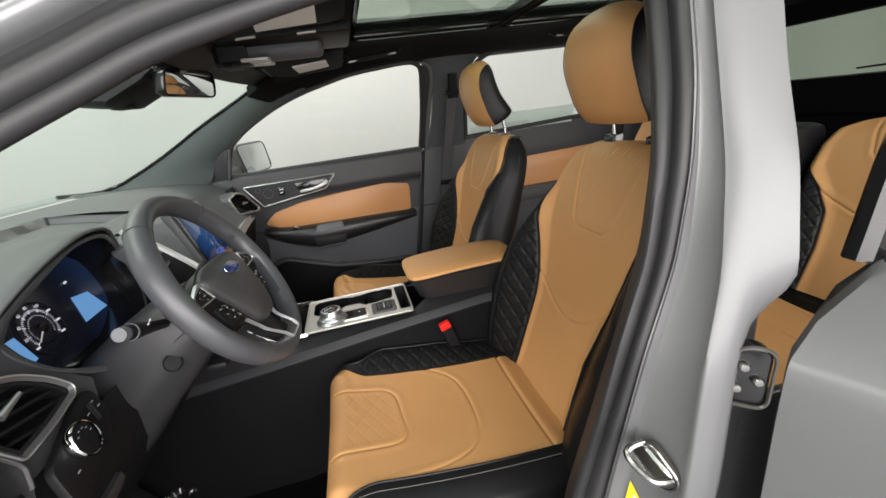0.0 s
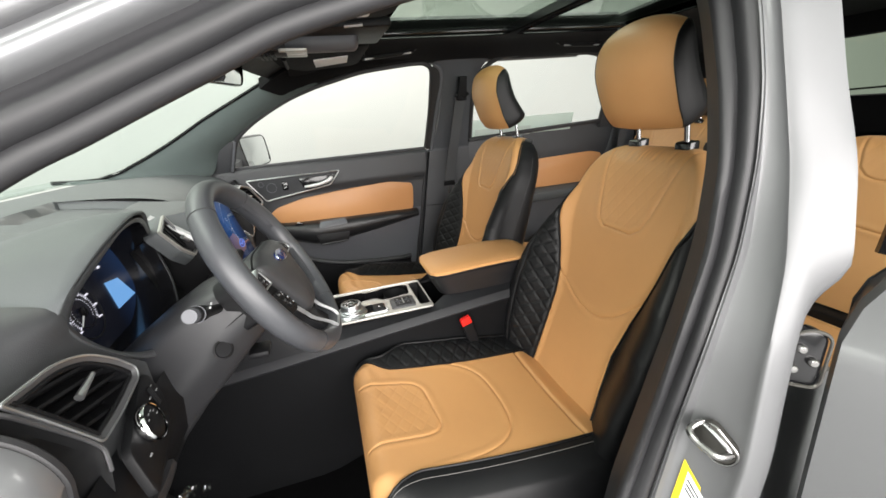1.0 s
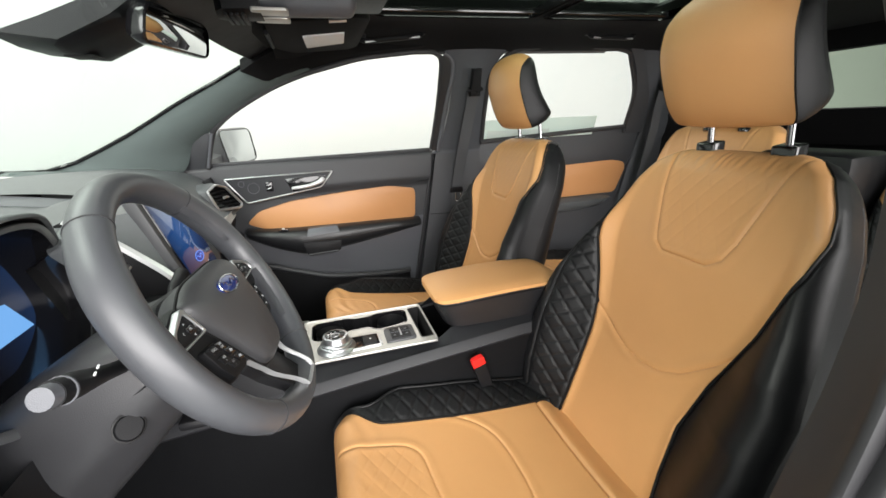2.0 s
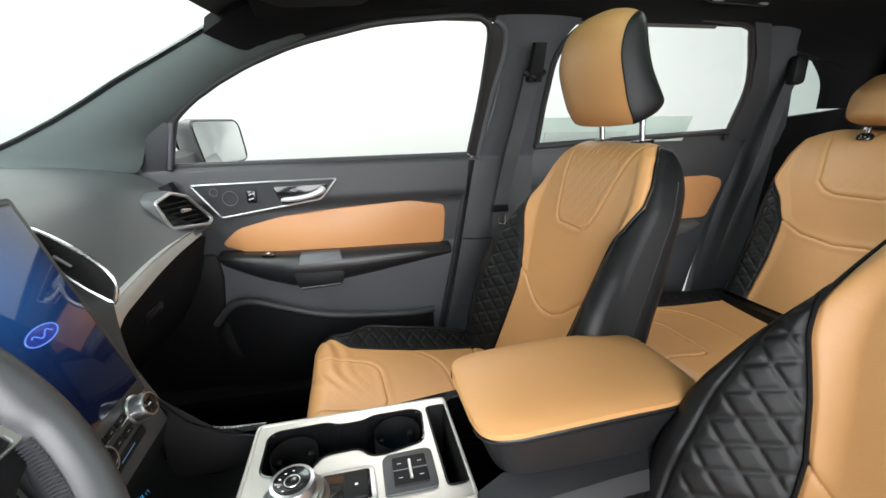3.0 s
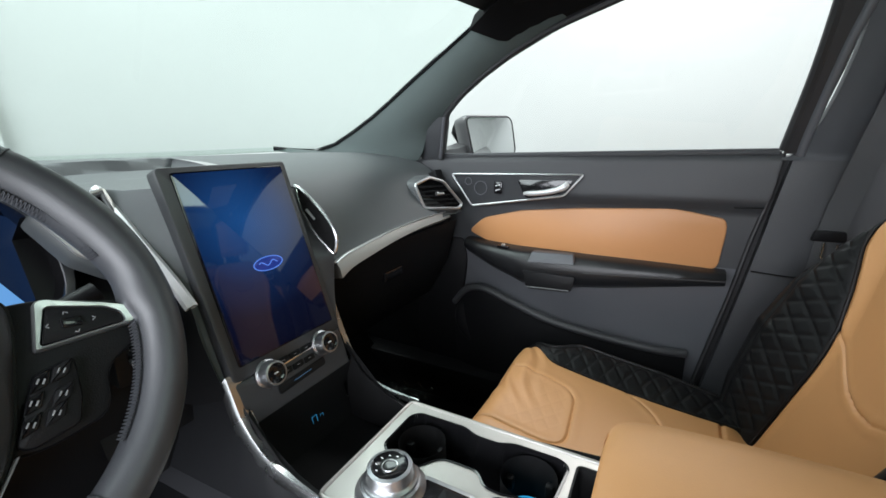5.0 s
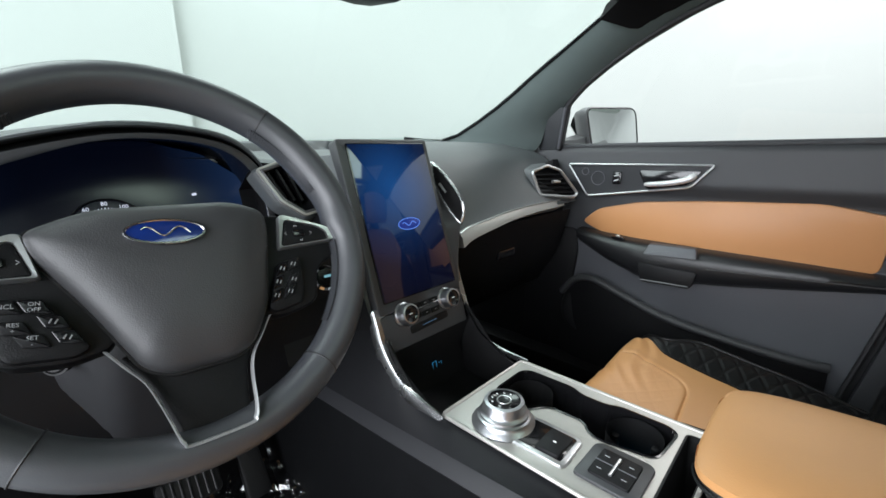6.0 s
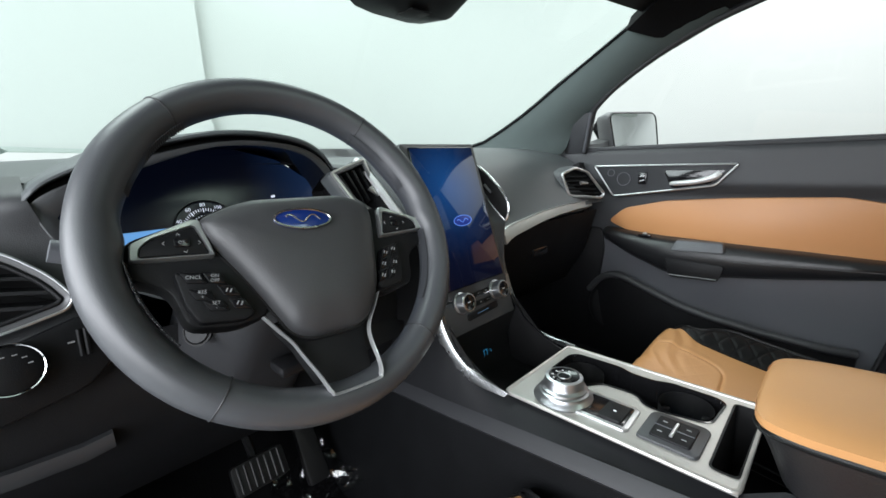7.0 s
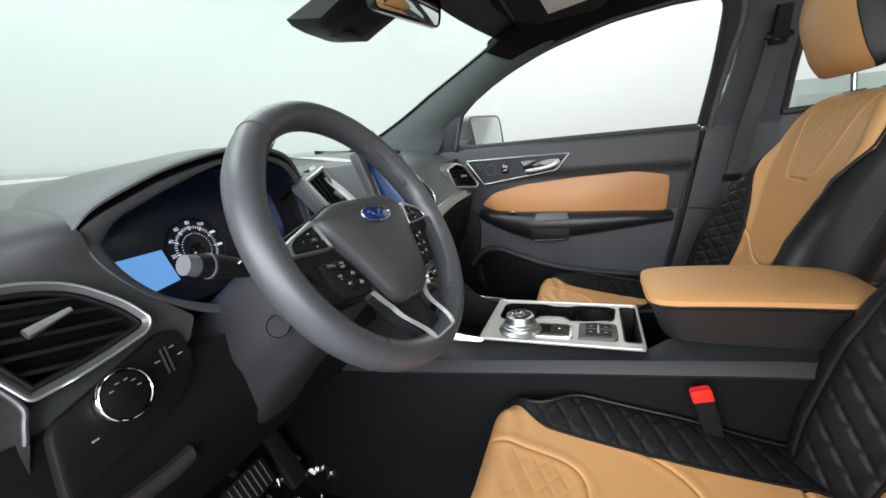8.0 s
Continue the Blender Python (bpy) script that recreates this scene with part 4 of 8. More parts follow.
def wedge_headrest(ob, y0, px, z0):
    """The front seats' headrest: a tan face crowned across, black wedge sides flaring low at the rear, two posts."""
    hx = px + 0.022
    hs = np.concatenate([[0.0, 0.003, 0.008], np.linspace(0.016, 0.190, 24), [0.198, 0.203, 0.206]])
    tan_rows, black_rows = [], []
    for h in hs:
        v = h / 0.206
        xb, xr = float(np.interp(h, EDGE[:, 0], EDGE[:, 1])), float(np.interp(h, REAR[:, 0], REAR[:, 1]))
        end = 1 - abs(2 * v - 1) ** 10
        w = 0.1215 * (0.965 + 0.035 * math.sin(math.pi * v)) * (0.88 + 0.12 * end ** 0.5)
        row = []
        for a in np.linspace(-1, 1, 35):
            bow = 1 - abs(a) ** 2.6
            crown = 0.026 * bow * (0.35 + 0.65 * end)
            lift = 0.022 * (1 - abs(a) ** 2.2) * float(smooth(v, 0.55, 1.0)) - 0.004 * bow * (1 - float(smooth(v, 0.0, 0.15)))
            row.append((hx + xb - crown, y0 + w * a, z0 + h + lift))
        tan_rows.append(row)
        side = [(-1.0, xb), (-1.02, xb * 0.7 + xr * 0.3), (-1.01, xb * 0.35 + xr * 0.65), (-0.96, xb * 0.1 + xr * 0.9), (-0.85, xr), (-0.5, xr + 0.004), (0, xr + 0.005)]
        line = side + [(-a, x) for a, x in side[-2::-1]]
        black_rows.append([(hx + x, y0 + w * a, z0 + h + 0.022 * (1 - min(1, abs(a)) ** 2.2) * float(smooth(v, 0.55, 1.0))) for a, x in line])
    foot = np.array((hx - 0.045, y0, z0 + 0.004))
    head = np.array((hx - 0.076, y0, z0 + 0.2075))
    for rows in (tan_rows, black_rows):
        rows.insert(0, [np.array(p) * 0.02 + foot * 0.98 for p in rows[0]])
        rows.append([(head[0], p[1] * 0.98 + y0 * 0.02, p[2] + 0.0008) for p in rows[-1]])
    pad = part("headrest", loft(tan_rows, closed=False), TAN, ob, "tan leather headrest with black sides", sharp=60)
    part("side_cover", loft(black_rows, closed=False), BLACK_LEATHER, pad, "black leather cover", sharp=60)
    for k in (0, -1):
        part("piping", tube([np.array(r[k]) for r in tan_rows[2:-2]], 0.0016, 6), BLACK_LEATHER, pad)
    for dy in (-0.074, 0.074):
        part("post", tube([(px + 0.004, y0 + dy, z0 - 0.046), (px - 0.006, y0 + dy, z0 + 0.06)], 0.0060, 12), POST_STEEL, pad, "polished steel post")
        part("sleeve", slab(rounded([(-0.016, -0.021), (0.016, -0.021), (0.016, 0.021), (-0.016, 0.021)], 0.007), lambda u, v, w, q=dy: (px + 0.004 + u, y0 + q + v, z0 - 0.034 + w + 0.15 * u), 0.018, 0.003), GLOSS_BLACK, pad, "black post sleeve")


def seat_cushion(ob, y0, x0, x1, z0, z1, half, core, quilted=(False, True), roll=0.05, slim=0.0, fine=1.0, crease=0.0010):
    """A cushion with a tan top that rolls down in front, sewn seams, and black side wings."""
    L = x1 - x0

    def top(u, c):
        q = (u - x0) / L
        z = z0 + (z1 - z0) * q - 0.014 * np.sin(math.pi * np.clip(q, 0, 1)) + 0.010 * np.clip(np.abs(c) / core, 0, 1) ** 2
        front = np.clip((x0 + roll - u) / roll, 0, 1)
        corner = smooth((np.abs(c) - core * 0.92) / 0.06) * smooth((x0 + 0.07 - u) / 0.07)
        return z - 0.055 * (1 - np.sqrt(np.clip(1 - front ** 2, 0, 1))) - 0.030 * corner

    u_line = [tuple(p) for p in rounded([(-0.110, x0 - 0.1), (0.120, x0 - 0.1), (0.105, x0 + 0.170), (-0.090, x0 + 0.185)], [0, 0, 0.05, 0.05], 8)]
    u_line.append(u_line[0])
    arc = [tuple(p) for p in curve_at([(-core, x0 + 0.14), (-core * 0.86, x0 + 0.27), (-core * 0.55, x0 + 0.335), (0, x0 + 0.35), (core * 0.55, x0 + 0.335), (core * 0.86, x0 + 0.27), (core, x0 + 0.14)], 24)]

    def spread(u, sgn=1):
        """Half width of the tan top: it widens into the front corners."""
        inner = core - (slim if sgn > 0 else 0.0)
        return inner + (half * 0.86 - inner) * smooth((x0 + 0.11 - u) / 0.11) - 0.020 * smooth((x0 + 0.03 - u) / 0.03)

    def tan(u, v):
        c = v * np.where(v < 0, spread(u, -1), spread(u, 1))
        z = top(u, c) + crease * np.sin((u - x0) * 150 + c * 60 + 2 * np.sin(c * 30)) * smooth((x0 + 0.13 - u) / 0.08) * smooth((c + 0.05) / 0.10)
        seam = np.minimum(to_line(c, u, u_line), to_line(c, u, arc))
        z = z - 0.0030 * np.exp(-(seam / 0.0021) ** 2) + 0.0009 * np.exp(-((seam - 0.010) / 0.008) ** 2)
        z = z + inside(c, u, u_line) * np.clip(to_line(c, u, u_line) / 0.01, 0, 1) * (0.0005 if crease < 0.001 else 0.0002) * (quilt(u, c, 0.032, 0.003) - 0.5)
        z = z - 0.012 * smooth((u - x1 + 0.05) / 0.05) - 0.006 * np.exp(-((u - x1 + 0.055) / 0.004) ** 2)
        return u, y0 + c, z

    v, f = grid(tan, np.concatenate([np.linspace(x0, x0 + roll, 16)[:-1], np.linspace(x0 + roll, x1, int(240 * fine))]), np.linspace(-1, 1, int(230 * fine)))
    part("centre_panel", (v, f), TAN, ob, "tan leather centre with sewn seams", sharp=60)
    # front apron below the roll
    rows = []
    for k, (dx, dz) in enumerate(((0, 0), (0.002, -0.02), (0.010, -0.05), (0.022, -0.085), (0.035, -0.12))):
        rows.append([(x0 + dx, y0 + q * (half * 0.86 - 0.020 - dx * 0.5), float(top(np.array(x0), np.array(q * (half * 0.86 - 0.02)))) + dz) for q in np.linspace(-1, 1, 30)])
    part("front_apron", loft(rows, closed=False), TAN, ob, "tan leather front edge")
    for sgn, is_q in zip((-1, 1), quilted):
        def wing(u, v):
            ends = smooth((u - x0 - 0.02) / 0.15) if is_q else smooth((u - x0) / 0.10)
            b = spread(u, sgn)
            wide = (half - b) * ((0.22 + 0.78 * ends) if is_q else (0.35 + 0.65 * ends))
            c = b + wide * v
            rise = (0.028 + (0.25 * slim if sgn > 0 else 0.0)) * ends * (1 - 0.55 * smooth((u - x0 - 0.30) / 0.2))
            z = top(u, b) + rise * np.sin(math.pi * np.clip(v * 0.72, 0, 1)) - 0.030 * np.clip((v - 0.72) / 0.28, 0, 1) ** 2
            if is_q:
                fade = np.clip(v / 0.10, 0, 1) * np.clip((0.70 - v) / 0.10, 0, 1) * ends * smooth((x1 - u) / 0.03)
                z = z + 0.0025 * quilt(u, c * 1.2, 0.040, 0.0044) * fade
            else:
                z = z - (rise * 0.8 * np.sin(math.pi * np.clip(v * 0.72, 0, 1)) + 0.045 * v ** 1.5)
            return u, y0 + sgn * c, z
        part("side_wing", grid(wing, np.linspace(x0 + 0.002, x1 + 0.03, int(230 * fine)), np.linspace(0, 1, int(64 * fine))), BLACK_LEATHER, ob, "black diamond-quilted leather wing" if is_q else "smooth black leather wing", sharp=60)
        us = np.linspace(x0 + 0.002, x1 + 0.03, 40)
        edge = [[float(q[0]) for q in np.broadcast_arrays(*wing(np.array([u]), np.array([1.0])))] for u in us]
        rows = [edge, [(p[0], p[1] + sgn * 0.012, p[2] - 0.025) for p in edge], [(p[0], p[1] + sgn * 0.010, p[2] - 0.075) for p in edge], [(p[0], p[1] - sgn * 0.01, 0.50) for p in edge]]
        part("side_panel", loft(rows, closed=False), BLACK_LEATHER, ob, "smooth black leather side")
        part("seam", tube([(p[0], p[1] + sgn * 0.0122, p[2] - 0.028) for p in edge], 0.0009, 5), THREAD, ob)
        b_line = [[float(q[0]) for q in np.broadcast_arrays(*wing(np.array([u]), np.array([0.0])))] for u in us]
        part("piping", tube([(p[0], p[1], p[2] + 0.0015) for p in b_line], 0.0026, 6), BLACK_LEATHER, ob)
        if not is_q:
            row = [[float(q[0]) for q in np.broadcast_arrays(*wing(np.array([u]), np.array([0.22])))] for u in us]
            part("stitching", tube([(p[0], p[1], p[2] + 0.0006) for p in row], 0.0007, 5), THREAD, ob)
        if is_q:
            r_line = [[float(q[0]) for q in np.broadcast_arrays(*wing(np.array([u]), np.array([0.72])))] for u in us]
            part("piping", tube([(p[0], p[1], p[2] + 0.001) for p in r_line], 0.003, 6), BLACK_LEATHER, ob)
    part("base", box((x0 + 0.05, y0 - half + 0.02, 0.46), (x1 + 0.02, y0 + half - 0.02, z1 - 0.045), 0.02), DARK_PLASTIC, ob, "black plastic seat base")
    for dy in (-0.17, 0.17):
        part("floor_rail", box((x0 + 0.03, y0 + dy - 0.02, 0.40), (x1 + 0.08, y0 + dy + 0.02, 0.47), 0.004), DARK_PLASTIC, ob)


U_FRONT = [(-0.128, 0.70), (-0.108, 0.59), (-0.091, 0.515), (-0.078, 0.485), (-0.052, 0.468), (0.045, 0.468), (0.066, 0.485), (0.078, 0.515), (0.100, 0.59), (0.125, 0.70)]
V_FRONT = [(-0.20, 0.390), (-0.155, 0.335), (-0.085, 0.272), (-0.045, 0.252), (0.0, 0.246), (0.045, 0.252), (0.085, 0.268), (0.145, 0.300), (0.20, 0.345)]
FRONT_WIDTH = ((0, 0.10, 0.30, 0.45, 0.60, 0.72, 0.80, 0.88, 0.94, 0.98, 1.0), (0.255, 0.272, 0.292, 0.290, 0.264, 0.236, 0.220, 0.198, 0.174, 0.142, 0.108))
FRONT_CORE = ((0, 0.15, 0.35, 0.45, 0.55, 0.65, 0.72, 0.80, 0.88, 0.94, 0.97, 1.0), (0.140, 0.142, 0.148, 0.158, 0.178, 0.203, 0.213, 0.210, 0.194, 0.173, 0.16, 0.15))
DRIVER_CORE = ((0, 0.14, 0.27, 0.41, 0.50, 0.57, 0.65, 0.72, 0.80, 0.88, 0.94, 0.97, 1.0), (0.150, 0.130, 0.122, 0.142, 0.170, 0.194, 0.206, 0.213, 0.210, 0.194, 0.173, 0.16, 0.15))
FRONT_BOLSTER = ((0, 0.15, 0.35, 0.50, 0.62, 0.72, 0.80, 1.0), (0.055, 0.078, 0.088, 0.074, 0.046, 0.020, 0.004, 0.0))


def front_seat(y0, x, label, post, lift, lean, crease, core_out=None):
    """x: where the backrest meets the cushion."""
    ob = thing("front_seat", label, "car seat", (0.15, y0, 0.40), group="front seats")
    seat_cushion(ob, y0, -0.115, x + 0.012, 0.722 + lift, 0.655, 0.275, 0.195, quilted=(False, True), slim=0.026, crease=crease)
    seat_back(ob, y0, (x, 0.620), lean, 0.690, FRONT_WIDTH, FRONT_CORE, FRONT_BOLSTER, U_FRONT, V_FRONT, 0.115, quilted=(False, True), core_out=core_out, rim_gap=0.006)
    wedge_headrest(ob, y0, post[0], post[1])
    return ob


front_seat(-0.372, 0.408, "tan and black quilted leather driver seat with headrest", (0.682, 1.297), 0.0, 21.8, 0.0006, DRIVER_CORE)
front_seat(0.3735, 0.378, "tan and black quilted leather passenger seat with headrest", (0.641, 1.292), 0.012, 20.5, 0.0020)

U_REAR = [(-0.17, 0.66), (-0.150, 0.57), (-0.115, 0.43), (-0.09, 0.405), (-0.06, 0.395), (0.06, 0.395), (0.09, 0.405), (0.115, 0.43), (0.150, 0.57), (0.17, 0.66)]
V_REAR = [(-0.24, 0.335), (-0.165, 0.287), (-0.10, 0.258), (0.0, 0.246), (0.10, 0.258), (0.165, 0.287), (0.24, 0.335)]


def rear_bench():
    ob = thing("rear_bench", "tan and black leather rear bench with headrests", "car seat", (1.1, 0, 0.40))
    for y0, tall in ((-0.45, 0.545), (0.41, 0.62)):
        seat_back(ob, y0, (1.330, 0.70), 23, tall,
                  ((0, 0.35, 0.65, 0.82, 0.92, 0.97, 1.0), (0.235, 0.250, 0.270, 0.268, 0.245, 0.205, 0.17)),
                  ((0, 0.25, 0.46, 0.58, 0.68, 0.76, 1.0), (0.150, 0.152, 0.168, 0.205, 0.255, 0.30, 0.4)),
                  ((0, 0.3, 0.5, 0.65, 0.8, 1.0), (0.030, 0.036, 0.030, 0.015, 0.004, 0.0)), U_REAR, V_REAR, 0.10, fine=0.6)
        if y0 > 0:
            headrest(ob, y0 - 0.02, (1.545, 1.268), 14, 0.26, 0.150, 0.13, (-0.08, 0.08), 0.03)
        seat_cushion(ob, y0, 0.775, 1.33, 0.702, 0.668, 0.29, 0.205, quilted=(True, True), fine=0.6)
    part("centre_back", box((1.36, -0.165, 0.70), (1.56, 0.130, 1.18), 0.03), BLACK_LEATHER, ob)
    part("centre_cushion", box((0.81, -0.165, 0.56), (1.36, 0.130, 0.682), 0.03), BLACK_LEATHER, ob)
    part("bench_rear", box((1.29, -0.68, 0.52), (1.46, 0.68, 0.694), 0.01), BLACK_LEATHER, ob)
    part("bench_base", box((0.84, -0.68, 0.40), (1.40, 0.68, 0.64), 0.02), CARPET, ob)


rear_bench()


# ---- passenger door, seen from inside ----
def on_side(x, z, w=0.0):
    """A point on the cabin's right side, w metres towards the cabin."""
    return (x, side_y(z) - w, z)


WINDOW = [(-0.478, 1.197), (-0.432, 1.310), (-0.405, 1.347), (-0.320, 1.406), (-0.195, 1.468), (-0.085, 1.507), (0.010, 1.531), (0.125, 1.556), (0.260, 1.570), (0.370, 1.577), (0.412, 1.566), (0.428, 1.545), (0.430, 1.497), (0.424, 1.370), (0.407, 1.214)]


def passenger_door():
    ob = thing("front_door", "black and tan passenger door with silver handle bezel and armrest", "car door", (0.0, 0.84, 0.42))

    def rear_x(z):
        return np.interp(z, [0.45, 0.62, 0.84, 1.00, 1.12, 1.21], [0.270, 0.303, 0.347, 0.374, 0.400, 0.408])

    def upper(u, v):
        z = 0.92 + v * 0.29
        x = -0.60 + u * (rear_x(z) + 0.60)
        y = 0.848 - 0.020 * smooth(z, 1.055, 1.10) - 0.004 * np.sin(math.pi * v) + 0.010 * smooth(z, 1.185, 1.21) ** 2
        return x, y, z

    part("upper_panel", thick(grid(upper, np.linspace(0, 1, 40), np.linspace(0, 1, 36)), (0, 0.02, 0)), DOOR_BLACK, ob, "soft black vinyl upper panel")

    def lower(u, v):
        z = 0.44 + v * 0.49
        x = -0.60 + u * (rear_x(z) + 0.60)
        y = 0.862 - 0.012 * smooth(z, 0.70, 0.92)
        return x, y, z

    part("lower_panel", thick(grid(lower, np.linspace(0, 1, 30), np.linspace(0, 1, 24)), (0, 0.02, 0)), GREY_PLASTIC, ob, "grey plastic lower panel")
    tan_line = rounded([(-0.385, 0.962), (-0.330, 1.010), (-0.204, 1.040), (-0.039, 1.055), (0.204, 1.068), (0.322, 1.047), (0.327, 1.020), (0.318, 0.915), (0.056, 0.912), (-0.146, 0.902), (-0.280, 0.918)], 0.02, 4)
    part("insert", slab(tan_line, lambda u, v, w: (u, 0.838 - w, v), 0.015, 0.005), TAN_VINYL, ob, "tan vinyl insert")

    # dark tube in place of the shadow gap between door and pillar
    part("rear_gap_shade", tube([(float(rear_x(z)) + 0.004, 0.846, z) for z in np.linspace(0.45, 1.205, 24)], 0.006, 8), RUBBER, ob, "black strip standing in for the shadow gap at the door's rear edge")
    part("panel_seam", tube([(0.332, 0.8245, 1.078), (0.365, 0.8250, 1.079), (float(rear_x(1.08)), 0.8265, 1.080)], 0.0013, 5), LINER, ob)
    # armrest: sections along the car (x, top z, low z, reach)
    secs = [(-0.392, 0.938, 0.908, 0.815), (-0.375, 0.941, 0.892, 0.800), (-0.30, 0.934, 0.855, 0.786), (-0.22, 0.928, 0.828, 0.776), (-0.16, 0.926, 0.815, 0.772), (0.0, 0.922, 0.826, 0.775), (0.15, 0.920, 0.846, 0.782), (0.28, 0.917, 0.866, 0.790), (0.336, 0.914, 0.874, 0.800)]
    loops = []
    for x, t, b, y in curve_at(secs, 40):
        h = t - b
        loops.append([(x, 0.852, t + 0.002), (x, y + 0.022, t), (x, y + 0.008, t - 0.10 * h), (x, y, t - 0.30 * h), (x, y + 0.002, t - 0.55 * h), (x, y + 0.014, t - 0.80 * h), (x, y + 0.034, b + 0.004), (x, 0.852, b)])
    arm = part("armrest", loft(loops), LID_LEATHER, ob, "black padded armrest")
    part("seam", tube([(x, y + 0.0005, t - 0.42 * (t - b)) for x, t, b, y in curve_at([s for s in secs if s[0] > -0.05], 20)], 0.0012, 5), STITCH, arm)
    part("switch", box((-0.262, 0.785, 0.9285), (-0.225, 0.800, 0.936), 0.002), GLOSS_BLACK, arm)
    part("switch_lever", box((-0.250, 0.7875, 0.935), (-0.238, 0.797, 0.941), 0.002), SILVER_TRIM, arm)
    part("grab_plate", slab(rounded([(-0.158, 0.900), (-0.022, 0.906), (-0.030, 0.932), (-0.148, 0.930)], 0.006), lambda u, v, w: (u, 0.768 - w - (v - 0.915) * -0.6, v), 0.02, 0.003), GREY_PLASTIC, arm, "grey plastic grab handle plate")
    part("pull_cup", slab(rounded([(-0.178, 0.872), (-0.018, 0.868), (-0.030, 0.820), (-0.160, 0.815)], 0.012), lambda u, v, w: (u, 0.7695 - w, v), 0.012, 0.002), DARK_PLASTIC, arm, "dark recessed pull cup")
    part("cup_strip", tube([(-0.158, 0.7665, 0.822), (-0.035, 0.7665, 0.826)], 0.0024, 8), VENT_SATIN, arm)

    # handle bezel
    bez = rounded([(-0.430, 1.150), (-0.020, 1.153), (-0.072, 1.092), (-0.362, 1.051)], [0.006, 0.008, 0.012, 0.010], 4)
    plate = part("bezel_plate", slab(bez, lambda u, v, w: (u, 0.818 - w, v), 0.02, 0.003), DOOR_BLACK, ob, "dark grey plastic handle plate")
    part("bezel", tube([(u, 0.815, v) for u, v in bez], 0.0029, 8, closed=True), SILVER_TRIM, plate, "satin silver frame")
    cup = rounded([(-0.212, 1.136), (-0.045, 1.138), (-0.078, 1.098), (-0.185, 1.080)], 0.012, 4)
    part("handle_cup", slab(cup, lambda u, v, w: (u, 0.8165 - w, v), 0.004, 0.001), GLOSS_BLACK, plate)
    part("handle", tube(curve_at([(-0.186, 0.808, 1.096), (-0.150, 0.799, 1.099), (-0.110, 0.796, 1.105), (-0.075, 0.800, 1.116), (-0.060, 0.806, 1.128)], 22), np.interp(np.linspace(0, 1, 22), [0, 0.1, 0.5, 0.85, 1], [0.007, 0.0095, 0.010, 0.013, 0.010]), 12, squash=0.75, up=(0, 0, 1)), HANDLE_SILVER, plate, "satin silver door handle")
    for cx, cz, r in ((-0.372, 1.128, 0.011), (-0.330, 1.108, 0.021)):
        part("ring", tube([(cx + r * math.cos(a), 0.8135, cz + r * math.sin(a)) for a in np.linspace(0, 2 * math.pi, 24, endpoint=False)], 0.0012, 6, closed=True), GREY_PLASTIC, plate)
    part("lock_switch", box((-0.284, 0.8105, 1.092), (-0.258, 0.816, 1.130), 0.003), GLOSS_BLACK, plate)
    for dz in (0.0, 0.014):
        part("lock_icon", tube([(-0.278, 0.8098, 1.102 + dz), (-0.264, 0.8098, 1.106 + dz)], 0.0014, 5), WHITE_PRINT, plate)
    # loudspeaker bulge and map pocket
    spk = [(0.0, -0.002), (0.05, 0.010), (0.085, 0.012), (0.098, 0.004), (0.102, -0.008)]
    part("loudspeaker_cover", lathe([(max(r, 0.001), h) for r, h in spk], (-0.335, 0.846, 0.655), (0.25, -1, 0.15), 36), DARK_PLASTIC, ob, "black loudspeaker cover")
    lip = curve_at([(-0.440, 0.838, 0.700), (-0.385, 0.822, 0.762), (-0.320, 0.812, 0.778), (-0.230, 0.812, 0.748), (-0.10, 0.812, 0.706), (0.05, 0.814, 0.684), (0.20, 0.820, 0.672), (0.275, 0.838, 0.668)], 40)
    part("pocket_lip", tube(lip, 0.012, 10), DASH_LOWER, ob, "black map pocket edge")
    part("pocket_front", loft([[(p[0], p[1], p[2]) for p in lip], [(p[0], p[1] - 0.004, 0.60) for p in lip], [(p[0], p[1] + 0.006, 0.46) for p in lip]], closed=False), DARK_PLASTIC, ob)
    part("edge_seal", box((0.18, 0.868, 0.42), (0.46, 0.89, 1.20), 0.004), RUBBER, ob)
    # dark plate added over the grey panel for the footwell's shade
    part("footwell_shade_panel", slab(rounded([(-0.60, 0.45), (-0.430, 0.45), (-0.415, 0.70), (-0.395, 0.86), (-0.405, 0.935), (-0.60, 0.935)], 0.02), lambda u, v, w: (u, 0.842 - w, v), 0.012, 0.004), DARK_PLASTIC, ob, "black plate standing in for the footwell's shade on the door's front edge")
    # frame, glass and mirror corner
    line = curve_at([on_side(x, z, 0.004) for x, z in WINDOW], 70)
    part("window_seal", tube(line, 0.010, 8), RUBBER, ob)
    part("sill_seal", tube([(x, 0.838, 1.206 + 0.004 * (x + 0.48)) for x in np.linspace(-0.49, 0.402, 12)], 0.008, 8), DOOR_BLACK, ob)
    part("frame_rear", loft([[on_side(x0, z, -0.002), on_side(x0, z, 0.012), on_side(x1, z, 0.012), on_side(x1, z, -0.02)] for x0, x1, z in ((0.408, 0.438, 1.205), (0.424, 0.466, 1.37), (0.430, 0.478, 1.50), (0.424, 0.460, 1.56))]), RUBBER, ob, "dark window frame")
    part("pane", ([on_side(x, z, -0.02) for x, z in WINDOW], [tuple(range(len(WINDOW)))]), SIDE_GLASS, ob).visible_shadow = False
    sail = rounded([(-0.552, 1.196), (-0.476, 1.196), (-0.430, 1.318), (-0.452, 1.330), (-0.545, 1.292)], 0.008)
